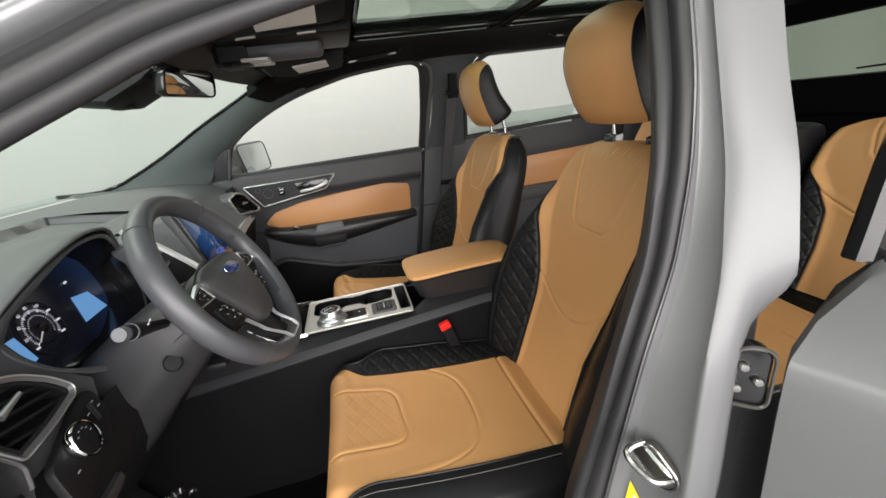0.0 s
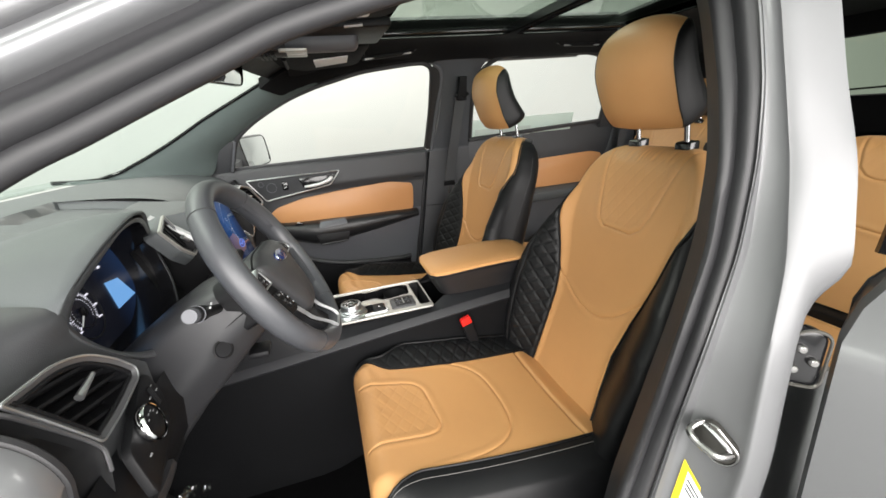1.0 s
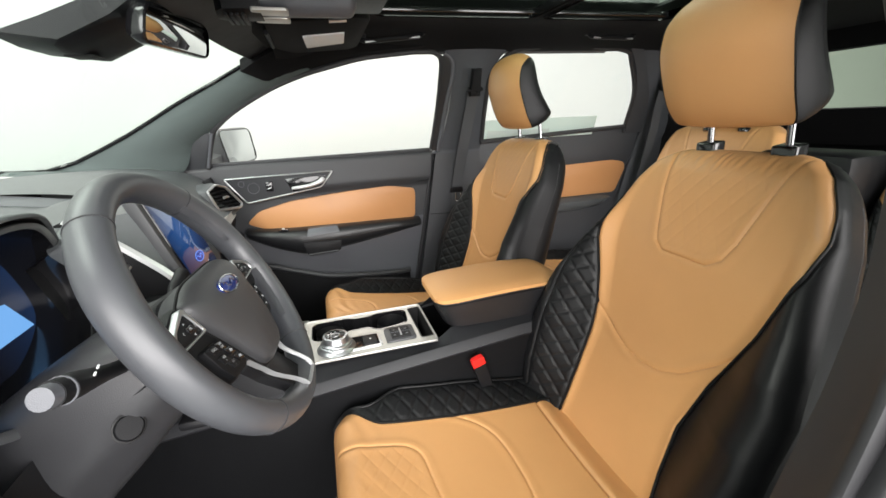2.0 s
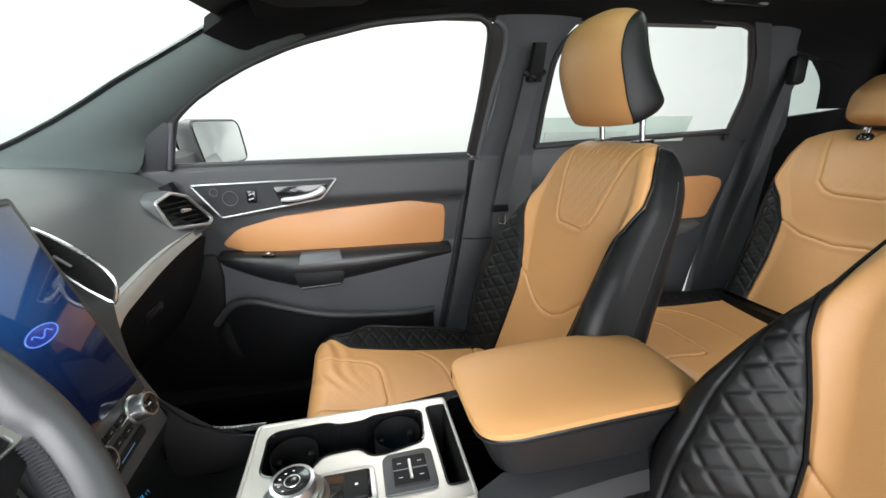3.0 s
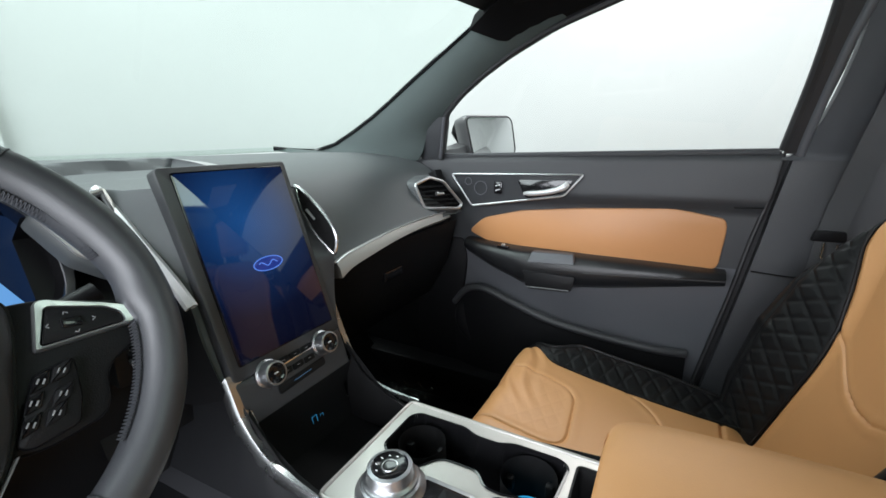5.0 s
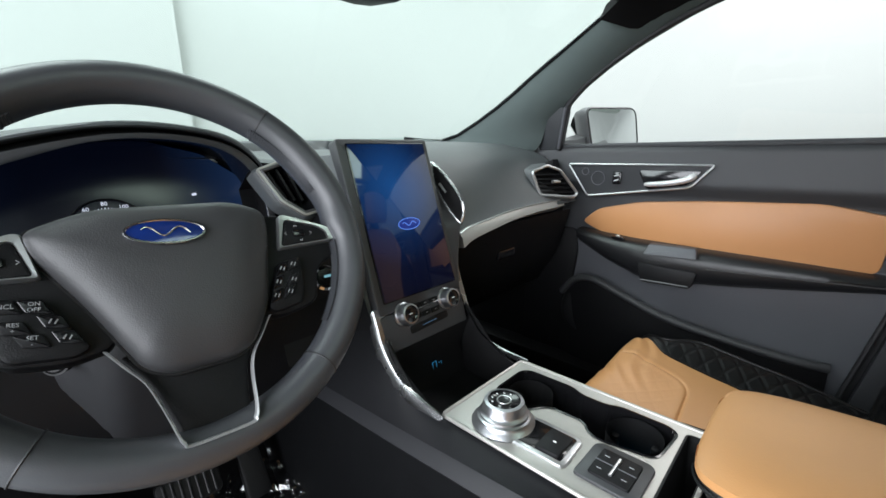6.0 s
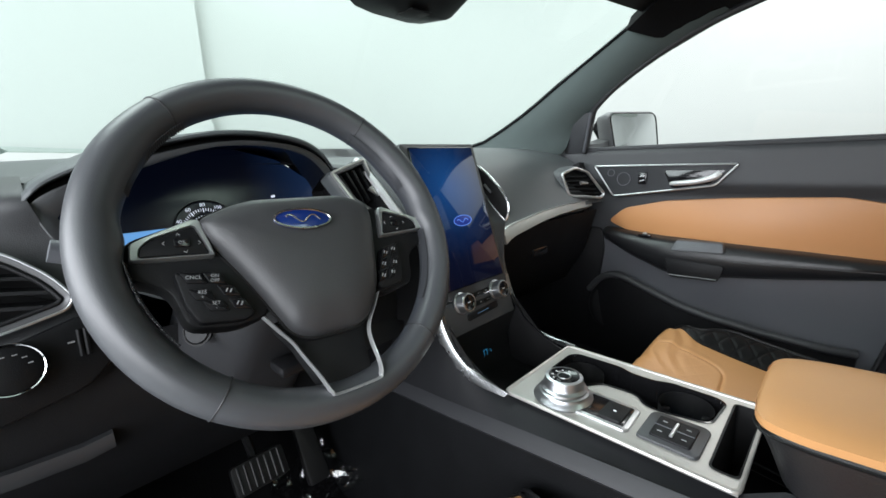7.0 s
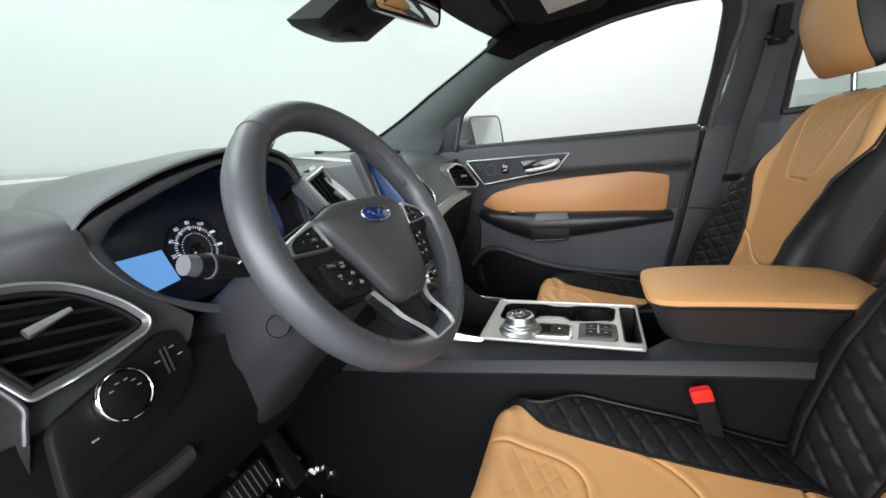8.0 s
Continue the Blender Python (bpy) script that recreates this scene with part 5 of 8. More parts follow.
    part("mirror_corner", slab(sail, lambda u, v, w: (u, side_y(v) - 0.006 - w, v), 0.03, 0.003), DOOR_BLACK, ob, "black plastic mirror corner")
    part("corner_strip", tube([on_side(-0.474, 1.20, 0.012), on_side(-0.428, 1.325, 0.012)], 0.006, 8), GREY_PLASTIC, ob)


passenger_door()


def rear_right_door():
    ob = thing("rear_door", "black and tan rear passenger door, closed", "car door", (1.0, 0.84, 0.42))

    def panel(u, v):
        z = 0.44 + v * (0.785 + 0.042 * u)
        x = 0.60 + u * (np.interp(z, [0.44, 0.9, 1.055, 1.225], [1.30, 1.40, 1.465, 1.50]) - 0.60)
        return x, 0.846 - 0.012 * smooth(z, 1.06, 1.12), z

    part("panel", thick(grid(panel, np.linspace(0, 1, 24), np.linspace(0, 1, 30)), (0, 0.02, 0)), DOOR_BLACK, ob)
    part("insert", slab(rounded([(0.66, 0.93), (0.70, 1.03), (0.95, 1.085), (1.36, 1.098), (1.432, 1.080), (1.440, 1.05), (1.385, 0.93)], 0.02), lambda u, v, w: (u, 0.838 - w, v), 0.012, 0.004), TAN_VINYL, ob, "tan vinyl insert")
    loops = []
    for x, t, b, y in curve_at([(0.65, 0.93, 0.90, 0.81), (0.72, 0.93, 0.86, 0.785), (1.0, 0.928, 0.86, 0.778), (1.25, 0.925, 0.87, 0.785), (1.34, 0.92, 0.895, 0.81)], 20):
        h = t - b
        loops.append([(x, 0.852, t + 0.002), (x, y + 0.02, t), (x, y, t - 0.25 * h), (x, y + 0.004, t - 0.6 * h), (x, y + 0.03, b), (x, 0.852, b)])
    part("armrest", loft(loops), SOFT_BLACK, ob)
    part("handle_bezel", tube([(u, 0.822, v) for u, v in rounded([(0.74, 1.16), (0.90, 1.165), (0.88, 1.12), (0.77, 1.11)], 0.01)], 0.004, 8, closed=True), SILVER_TRIM, ob)
    win = [(0.638, 1.228), (0.634, 1.39), (0.648, 1.505), (0.74, 1.578), (0.90, 1.592), (1.10, 1.590), (1.258, 1.574), (1.300, 1.535), (1.375, 1.405), (1.390, 1.250)]
    part("window_seal", tube(curve_at([on_side(x, z, 0.002) for x, z in win], 50), 0.010, 8), RUBBER, ob)
    part("sill_seal", tube([on_side(0.63, 1.228, 0.01), on_side(1.38, 1.258, 0.01)], 0.010, 8), RUBBER, ob)
    part("frame_corner", loft([[on_side(a, z, 0.0), on_side(a, z, 0.014), on_side(b, z, 0.014), on_side(b, z, -0.01)] for a, b, z in ((1.392, 1.50, 1.225), (1.388, 1.472, 1.33), (1.381, 1.452, 1.40), (1.335, 1.39, 1.50), (1.268, 1.33, 1.585))]), DOOR_BLACK, ob)
    part("pane", ([on_side(x, z, -0.02) for x, z in win], [tuple(range(len(win)))]), SIDE_GLASS, ob).visible_shadow = False


rear_right_door()

for name, label, mat, x0, x1, z0, z1, w in (("window_sticker", "pale green paper sheet stuck inside the rear window", PAPER_GREEN, 0.60, 1.225, 1.225, 1.318, -0.016), ("window_sticker", "pale grey paper strip stuck low on the rear window", PAPER_GREY, 0.668, 0.98, 1.225, 1.272, -0.012)):
    sheet = part(name, slab([(x0, z0), (x1, z0), (x1, z1 - 0.004), (x0, z1)], lambda u, v, q, w=w: (u, side_y(v) - w - q, v), 0.001, 0.0002), mat)
    tagged(sheet, label, "paper sheet")


def door_mirror():
    ob = thing("door_mirror", "silver door mirror outside the passenger window", "door mirror", (-0.46, 0.93, 1.19))
    g = [np.array(p) for p in ((-0.442, 0.940, 1.332), (-0.358, 1.155, 1.336), (-0.345, 1.182, 1.200), (-0.425, 0.978, 1.186))]
    fwd = np.array((-0.93, 0.37, 0.0))
    cen = sum(g) / 4
    flat = rounded([(np.dot(p - cen, (0.37, 0.93, 0)), p[2] - cen[2]) for p in g], 0.03, 6)

    def to3(u, v, w):
        return cen + np.array((0.37, 0.93, 0)) * u + np.array((0, 0, 1)) * v - fwd * w

    rows = []
    for ins, w in ((0.0, 0.0), (-0.006, -0.004), (-0.007, -0.03), (0.004, -0.07), (0.03, -0.10), (0.05, -0.112)):
        rows.append([to3(u, v, w) for u, v in inset(flat, ins)])
    part("housing", loft(rows, caps=(False, True)), PAINT, ob, "silver painted housing")
    part("rim", tube([to3(u, v, 0.001) for u, v in flat], 0.0022, 8, closed=True), GLOSS_BLACK, ob)
    part("glass", slab(inset(flat, 0.001), lambda u, v, w: to3(u, v, 0.0015 + w), 0.006, 0.001), MIRROR, ob, "mirror glass")
    part("foot", loft([[(x - 0.02, y, z - 0.02), (x + 0.03, y, z - 0.025), (x + 0.035, y, z + 0.02), (x - 0.02, y, z + 0.025)] for x, y, z in ((-0.515, 0.855, 1.205), (-0.495, 0.92, 1.208), (-0.480, 0.985, 1.222))]), PAINT, ob)


door_mirror()


def belt(name, pts, normal, width, label):
    """A seat belt: a flat webbing strip with thickness."""
    p = np.array(pts, float)
    n = np.array(normal, float)
    loops = []
    for i in range(len(p)):
        t = p[min(i + 1, len(p) - 1)] - p[max(i - 1, 0)]
        t /= np.linalg.norm(t)
        a = np.cross(t, n)
        a /= np.linalg.norm(a)
        b = np.cross(a, t)
        loops.append([p[i] + a * width / 2, p[i] + a * width / 2 + b * 0.0015, p[i] - a * width / 2 + b * 0.0015, p[i] - a * width / 2])
    return loft(loops)


def front_belt():
    ob = thing("seat_belt", "grey-black seat belt hanging on the centre pillar", "seat belt", (0.52, 0.77, 0.5))
    part("webbing", belt("webbing", curve_at([(0.560, 0.684, 1.443), (0.545, 0.735, 1.30), (0.520, 0.785, 1.12), (0.505, 0.795, 1.00), (0.495, 0.795, 0.80), (0.48, 0.79, 0.55)], 24), (0, -1, 0), 0.047, ""), WEBBING, ob)
    guide = part("height_guide", loft([[(0.560 + dx, y, 1.458 + dz) for dx, y, dz in ((-0.022, 0.688, -0.04), (0.022, 0.688, -0.04), (0.020, 0.650, 0.055), (-0.020, 0.650, 0.055))], [(0.560 + dx, y, 1.458 + dz) for dx, y, dz in ((-0.020, 0.670, -0.045), (0.020, 0.670, -0.045), (0.016, 0.636, 0.05), (-0.016, 0.636, 0.05))]]), DARK_PLASTIC, ob, "black belt height adjuster")
    part("d_ring", tube([(0.530, 0.679, 1.441), (0.560, 0.670, 1.425), (0.590, 0.679, 1.441)], 0.010, 8), DARK_PLASTIC, guide)
    tongue = part("tongue", slab(rounded([(-0.030, -0.012), (0.030, -0.012), (0.026, 0.012), (-0.026, 0.012)], 0.005), lambda u, v, w: (0.505 + u, 0.782 - w - v * 0.2, 1.030 + v), 0.010, 0.002), DARK_PLASTIC, ob, "black belt tongue holder")
    part("blade", tube([(0.494, 0.772, 1.018), (0.492, 0.768, 0.988), (0.497, 0.767, 0.982), (0.512, 0.767, 0.980), (0.517, 0.768, 0.986), (0.517, 0.772, 1.016)], 0.0022, 6), STEEL, tongue, "steel latch blade")


front_belt()


def rear_belt():
    ob = thing("seat_belt", "grey-black rear seat belt hanging from the pillar", "seat belt", (1.45, 0.74, 0.6))
    part("webbing", belt("webbing", curve_at([(1.500, 0.690, 1.44), (1.498, 0.712, 1.36), (1.500, 0.742, 1.20), (1.468, 0.752, 1.02), (1.43, 0.755, 0.88), (1.40, 0.75, 0.74)], 20), (0, -1, 0), 0.047, ""), WEBBING, ob)
    part("guide", box((1.475, 0.668, 1.405), (1.530, 0.706, 1.495), 0.014), DARK_PLASTIC, ob)


rear_belt()


def buckle():
    ob = thing("belt_buckle", "black seat belt buckle with a red release button", "belt buckle", (0.28, -0.14, 0.60))
    up = np.array((-0.30, -0.10, 0.95)) / np.linalg.norm((-0.30, -0.10, 0.95))
    top = np.array((0.234, -0.150, 0.778))
    fw = np.cross((0, 1, 0), up)
    sec = rounded([(-0.016, -0.0085), (0.016, -0.0085), (0.016, 0.0085), (-0.016, 0.0085)], 0.004)

    def ring(s, k=1.0):
        c = top + up * s
        return [c + fw * u * k + np.array((0, 1, 0)) * v * k for u, v in sec]

    part("body", loft([ring(-0.17, 0.6), ring(-0.10, 0.8), ring(-0.06), ring(-0.002)]), DARK_PLASTIC, ob)
    part("button", loft([ring(-0.013, 1.03), ring(0.004, 1.03), ring(0.009, 0.9)]), RED, ob, "red release button")


buckle()


def grab_handle(x0, x1, y, z0, z1, label):
    ob = thing("grab_handle", label, "grab handle", ((x0 + x1) / 2, y, (z0 + z1) / 2), group="roof grab handles")
    part("bar", tube(curve_at([(x0, y, z0 + 0.012), (x0 + 0.012, y - 0.014, z0 - 0.006), ((x0 + x1) / 2, y - 0.020, (z0 + z1) / 2 - 0.008), (x1 - 0.012, y - 0.014, z1 - 0.006), (x1, y, z1 + 0.012)], 24), 0.008, 8), DARK_PLASTIC, ob)
    part("strip", tube([(x0 + 0.012, y - 0.022, z0 - 0.010), (x1 - 0.012, y - 0.022, z1 - 0.010)], 0.0032, 6), SILVER_TRIM, ob, "silver accent strip")
    for x, z in ((x0, z0), (x1, z1)):
        part("mount", box((x - 0.016, y - 0.012, z), (x + 0.016, y + 0.02, z + 0.02), 0.005), DARK_PLASTIC, ob)


grab_handle(0.117, 0.325, 0.560, 1.596, 1.612, "black roof grab handle with a silver strip")
grab_handle(0.985, 1.185, 0.560, 1.612, 1.608, "black roof grab handle with a silver strip above the rear door")


# ---- dashboard ----
dash = thing("dashboard", "soft black dashboard with satin silver trim and air vents", "dashboard", (-0.7, 0.0, 0.9))


def dash_top(u, v):
    """The padded top from the windscreen's foot (v=0) to its rear lip (v=1)."""
    y = u
    lip = np.interp(y, [-0.80, -0.62, -0.56, -0.18, -0.12, 0.13, 0.2, 0.8], [-0.60, -0.60, -0.60, -0.56, -0.48, -0.44, -0.52, -0.52])
    lipz = np.interp(y, [-0.80, -0.66, -0.58, -0.45, -0.32, -0.2, -0.12, 0.13, 0.22, 0.8], [1.165, 1.172, 1.185, 1.200, 1.203, 1.196, 1.185, 1.185, 1.190, 1.180])
    x = -1.02 + 0.10 * (y / 0.8) ** 2 + v * (lip + 1.02 - 0.10 * (y / 0.8) ** 2)
    far = np.interp(y, [-0.8, -0.5, 0.0, 0.8], [1.205, 1.216, 1.230, 1.230])
    z = far + (lipz - far) * smooth(v, 0.25, 1.0) + 0.006 * np.sin(math.pi * np.clip((v - 0.3) / 0.7, 0, 1))
    dip = smooth((0.14 - np.abs(y - 0.02)) / 0.012) * smooth((x + 0.80) / 0.012) * smooth((-0.60 - x) / 0.02)
    z = z - 0.022 * dip - 0.006 * smooth((v - 0.95) / 0.05) ** 2
    return x, y, z


part("top_pad", grid(dash_top, np.linspace(-0.80, 0.158, 100), np.linspace(0, 1, 60)), SOFT_BLACK, dash, "soft black grained top pad")


def pass_face(u, v):
    """The passenger side's pad: the top runs over a soft shoulder into a swept face down to the trim blade."""
    y = u
    k = curve_at([(-1.02, 1.228), (-0.86, 1.228), (-0.74, 1.224), (-0.64, 1.214), (-0.57, 1.197), (-0.515, 1.170), (-0.475, 1.130), (-0.443, 1.085), (-0.415, 1.045), (-0.394, 1.020)], 60)
    s = np.linspace(0, 1, 60)
    x, z = np.interp(v, s, k[:, 0]), np.interp(v, s, k[:, 1])
    near = smooth((0.26 - y) / 0.12)
    return x + 0.10 * (y / 0.8) ** 2 * (1 - smooth(v / 0.4)) + 0.030 * near * smooth(v / 0.5) * (1 - smooth((v - 0.8) / 0.2)), y, z + 0.012 * smooth((y - 0.3) / 0.4) * smooth((v - 0.6) / 0.4) - 0.006 * smooth((y - 0.6) / 0.2) * (1 - v)


part("passenger_face", grid(pass_face, np.linspace(0.150, 0.81, 50), np.linspace(0, 1, 60)), SOFT_BLACK, dash, "soft black pad before the passenger")
# trim blade under the passenger face
blade = [(-0.375, 0.214, 1.014), (-0.379, 0.25, 1.023), (-0.380, 0.31, 1.030), (-0.384, 0.42, 1.040), (-0.390, 0.56, 1.044), (-0.400, 0.73, 1.040)]
bl = curve_at(blade, 30)
part("trim_blade", loft([[(p[0] - 0.006, p[1], p[2] + 0.002), (p[0] + 0.002, p[1], p[2] - 0.008), (p[0] + 0.007, p[1], p[2] - 0.028 + 0.014 * i / 29), (p[0] - 0.03, p[1], p[2] - 0.034), (p[0] - 0.02, p[1], p[2])] for i, p in enumerate(bl)]), SATIN, dash, "satin champagne trim blade")
part("blade_edge", tube([(p[0] - 0.005, p[1], p[2] + 0.003) for p in bl], 0.0016, 6), SILVER_TRIM, dash)
# glovebox below
part("glovebox", loft([[(-0.41, y, 1.005), (-0.425, y, 0.95), (-0.45, y, 0.86), (-0.52, y, 0.74), (-0.60, y, 0.70), (-0.75, y, 0.70)] for y in np.linspace(0.16, 0.80, 12)], closed=False), DARK_PLASTIC, dash, "black glovebox lid")
part("glovebox_latch", box((-0.442, 0.43, 0.900), (-0.428, 0.51, 0.925), 0.004), GLOSS_BLACK, dash)


def vent(name, outline, to3, slats, along, slat_z, frame_mat, label, frame_r=0.004, tilt=0.0, tab=None):
    """An air vent: dark well, slats across it and a bright frame. outline in (u, v); slats as (v0 for u range)."""
    ob = part(name, slab(inset(outline, 0.001), lambda u, v, w: to3(u, v, w - 0.028), 0.006, 0.001), LINER, dash, label)
    o = np.array(outline)
    wall = loft([[to3(u, v, 0.0) for u, v in o], [to3(u, v, -0.035) for u, v in inset(o, 0.002)]], caps=(False, False))
    part("well", wall, DARK_PLASTIC, ob)
    for (u0, v0), (u1, v1) in slats:
        a, b = np.array((u0, v0)), np.array((u1, v1))
        t = (b - a) / np.linalg.norm(b - a)
        nrm = np.array((-t[1], t[0]))
        q = []
        for p in (a, b):
            q.append([to3(*(p + nrm * 0.0015), -0.003), to3(*(p + nrm * 0.0035 + nrm * tilt), -0.022), to3(*(p - nrm * 0.0015 + nrm * tilt), -0.022), to3(*(p - nrm * 0.0025), -0.003)])
        part("slat", loft(q), DARK_PLASTIC, ob)
    part("frame", tube([to3(u, v, 0.002) for u, v in o], frame_r, 8, closed=True), frame_mat, ob, "silver vent frame")
    if tab:
        (tu, tv), (du, dv) = tab
        part("tab", tube([to3(tu, tv, 0.006), to3(tu + du, tv + dv, 0.006)], [0.0055, 0.003], 8), SILVER_TRIM, ob, "silver adjusting tab")
    return ob


# passenger end vent (faces the rear and the middle)
pv0, pvr, pvu = np.array((-0.415, 0.690, 1.100)), np.array((0.36, 0.93, -0.05)), np.array((-0.22, 0.06, 0.97))
pvn = np.cross(pvr, pvu) / np.linalg.norm(np.cross(pvr, pvu))
pv = rounded([(-0.078, 0.030), (-0.020, 0.050), (0.030, 0.036), (0.088, -0.036), (0.070, -0.048), (-0.060, -0.040)], 0.008, 3)
vent("end_vent", pv, lambda u, v, w: pv0 + pvr * u + pvu * v + pvn * w, [((-0.062 + 0.004 * k, 0.022 - 0.013 * k), (0.030 + 0.012 * k, 0.026 - 0.014 * k)) for k in range(6)], None, None, SILVER_TRIM, "black slatted passenger air vent", 0.0045, tab=((-0.01, 0.0), (0.03, 0.0)))
part("end_vent_housing", loft([[pv0 + pvr * u + pvu * v + pvn * w for u, v in inset(pv, d)] for d, w in ((0.0, 0.001), (-0.006, -0.004), (-0.012, -0.016), (-0.018, -0.060))], caps=(False, False)), SOFT_BLACK, dash, "soft black vent housing")
part("end_cap", loft([[(-0.47, y, 1.165), (-0.44, y, 1.05), (-0.45, y, 0.93), (-0.55, y, 0.80), (-0.62, y, 1.1)] for y in (0.775, 0.812)]), DARK_PLASTIC, dash)

# driver end vent and lamp switch panel
dv0, dvr, dvu = np.array((-0.425, -0.640, 1.065)), np.array((0.14, 0.985, -0.09)), np.array((-0.30, 0.08, 0.95))
dvn = np.cross(dvr, dvu) / np.linalg.norm(np.cross(dvr, dvu))


def drv(u, v, w):
    return dv0 + dvr * u + dvu * v + dvn * w


dv = rounded([(-0.096, 0.056), (-0.015, 0.063), (0.028, 0.053), (0.066, 0.022), (0.084, -0.005), (0.076, -0.020), (0.020, -0.040), (-0.034, -0.052), (-0.068, 0.010)], [0.008, 0.02, 0.02, 0.02, 0.010, 0.012, 0.03, 0.008, 0.03], 5)
dv_slats = []
for v in (0.046, 0.029, 0.012, -0.005, -0.022):
    dv_slats.append(((float(np.interp(v, [-0.05, 0.01, 0.056], [-0.022, -0.056, -0.078])), v), (float(np.interp(v - 0.006, [-0.038, -0.020, -0.005, 0.020, 0.052], [0.012, 0.058, 0.070, 0.050, 0.012])), v - 0.008)))
vent("driver_vent", inset(dv, 0.012), drv, dv_slats, None, None, DARK_PLASTIC, "black slatted driver air vent", 0.003, tilt=0.004, tab=((-0.020, 0.011), (0.038, 0.014)))
part("driver_vent_trim", loft([[drv(u, v, 0.004) for u, v in dv], [drv(u, v, 0.007) for u, v in inset(dv, 0.004)], [drv(u, v, 0.001) for u, v in inset(dv, 0.012)]], caps=(False, False)), VENT_SATIN, dash, "dark satin vent surround")
part("driver_vent_edge", tube([drv(u, v, 0.006) for u, v in inset(dv, 0.002)], 0.0016, 6, closed=True), SILVER_TRIM, dash)


def left_face(u, v):
    """The driver-end face below the top pad, down past the lamp switch to the knee panel."""
    k = curve_at([(-0.640, 1.176), (-0.580, 1.183), (-0.525, 1.170), (-0.480, 1.140), (-0.447, 1.100), (-0.425, 1.04), (-0.400, 0.99), (-0.395, 0.95), (-0.415, 0.88), (-0.45, 0.80), (-0.50, 0.72), (-0.56, 0.68)], 80)
    s = np.linspace(0, 1, 80)
    x, z = np.interp(v, s, k[:, 0]), np.interp(v, s, k[:, 1])
    rim = np.interp(z, [0.93, 0.985, 1.008, 1.03, 1.056, 1.08, 1.115, 1.155, 1.20], [-0.64, -0.565, -0.520, -0.500, -0.522, -0.545, -0.566, -0.580, -0.58])
    y = -0.80 + (rim + 0.80) * u
    swell = smooth((y + 0.70) / 0.12) * np.exp(-((z - 1.160) / 0.030) ** 2)
    return x - 0.014 + 0.10 * (y + 0.64) + 0.050 * swell, y, z + 0.010 * swell


END = [(-0.500, -0.752, 1.155), (-0.455, -0.736, 1.126), (-0.438, -0.709, 1.082), (-0.415, -0.684, 1.027), (-0.408, -0.688, 1.003), (-0.410, -0.700, 0.95), (-0.430, -0.710, 0.86), (-0.50, -0.715, 0.70)]


def end_y(z):
    """How far out the dashboard's end face reaches at height z."""
    return float(np.interp(z, [p[2] for p in END[::-1]], [p[1] for p in END[::-1]]))


def face_with_hole():
    v, f = grid(left_face, np.linspace(0, 1, 70), np.linspace(0, 1, 140))
    o = inset(dv, 0.010)
    keep = []
    for q in f:
        c = np.mean([v[i] for i in q], 0) - dv0
        uu, vv = np.dot(c, dvr), np.dot(c, dvu)
        if c[1] + dv0[1] < end_y(c[2] + dv0[2]):
            continue
        if not inside(np.array(uu), np.array(vv), [tuple(p) for p in o]) or abs(np.dot(c, dvn)) > 0.05:
            keep.append(q)
    return v, keep


part("driver_end_face", face_with_hole(), DASH_LOWER, dash)
end = curve_at(END, 40)
part("driver_end_edge", tube([p + np.array((0.003, -0.001, 0.0)) for p in end[4:25]], 0.0028, 8), VENT_SATIN, dash, "dark satin edge")
part("driver_end_panel", loft([[p + np.array((0.001, 0.003, 0.0)), p + np.array((-0.010, -0.006, -0.003)), p + np.array((-0.022, -0.045, 0.004)), p + np.array((-0.040, -0.110, 0.010))] for p in end], closed=False), DARK_PLASTIC, dash, "black dashboard end panel")
sw0 = np.array((-0.392, -0.612, 0.998))
swn = np.array((0.955, 0.10, 0.28)) / np.linalg.norm((0.955, 0.10, 0.28))
swr = np.cross((0, 0, 1), swn)
swr /= np.linalg.norm(swr)
swu = np.cross(swn, swr)


def sw(u, v, w):
    return sw0 + swr * u + swu * v + swn * w


panel = part("lamp_switch_panel", slab(rounded([(-0.085, -0.066), (0.045, -0.046), (0.084, -0.014), (0.082, 0.030), (0.062, 0.038), (-0.070, 0.004)], 0.014), lambda u, v, w: sw(u, v, w), 0.012, 0.004), DARK_PLASTIC, dash, "black lamp switch panel")
part("lamp_knob", lathe([(0.001, 0.012), (0.022, 0.012), (0.0245, 0.010), (0.025, 0.0)][::-1], sw(-0.010, -0.003, 0.001), swn, 32), DARK_PLASTIC, panel, "black rotary lamp knob")
part("knob_ring", lathe([(0.0255, 0.0), (0.0272, 0.004), (0.0272, 0.011), (0.0258, 0.0130), (0.0248, 0.0122)], sw(-0.010, -0.003, 0.001), swn, 36), CHROME, panel, "chrome ring")
for a in (-50, -15, 20, 50, 80):
    p = (-0.010 + 0.015 * math.sin(radians(a)), -0.003 + 0.015 * math.cos(radians(a)))
    part("icon", tube([sw(p[0] - 0.002, p[1], 0.0135), sw(p[0] + 0.002, p[1], 0.0135)], 0.0006, 5), DIM_PRINT, panel)
for u, v in ((-0.045, -0.028), (0.062, 0.016), (0.068, 0.004), (0.040, 0.008)):
    part("icon", tube([sw(u - 0.003, v, 0.001), sw(u + 0.003, v, 0.001)], 0.001, 5), DIM_PRINT, panel)
for u in (0.046, 0.052):
    part("thumbwheel", tube([sw(u, -0.010, 0.002), sw(u + 0.002, 0.020, 0.002)], 0.0022, 6), DARK_PLASTIC, panel)

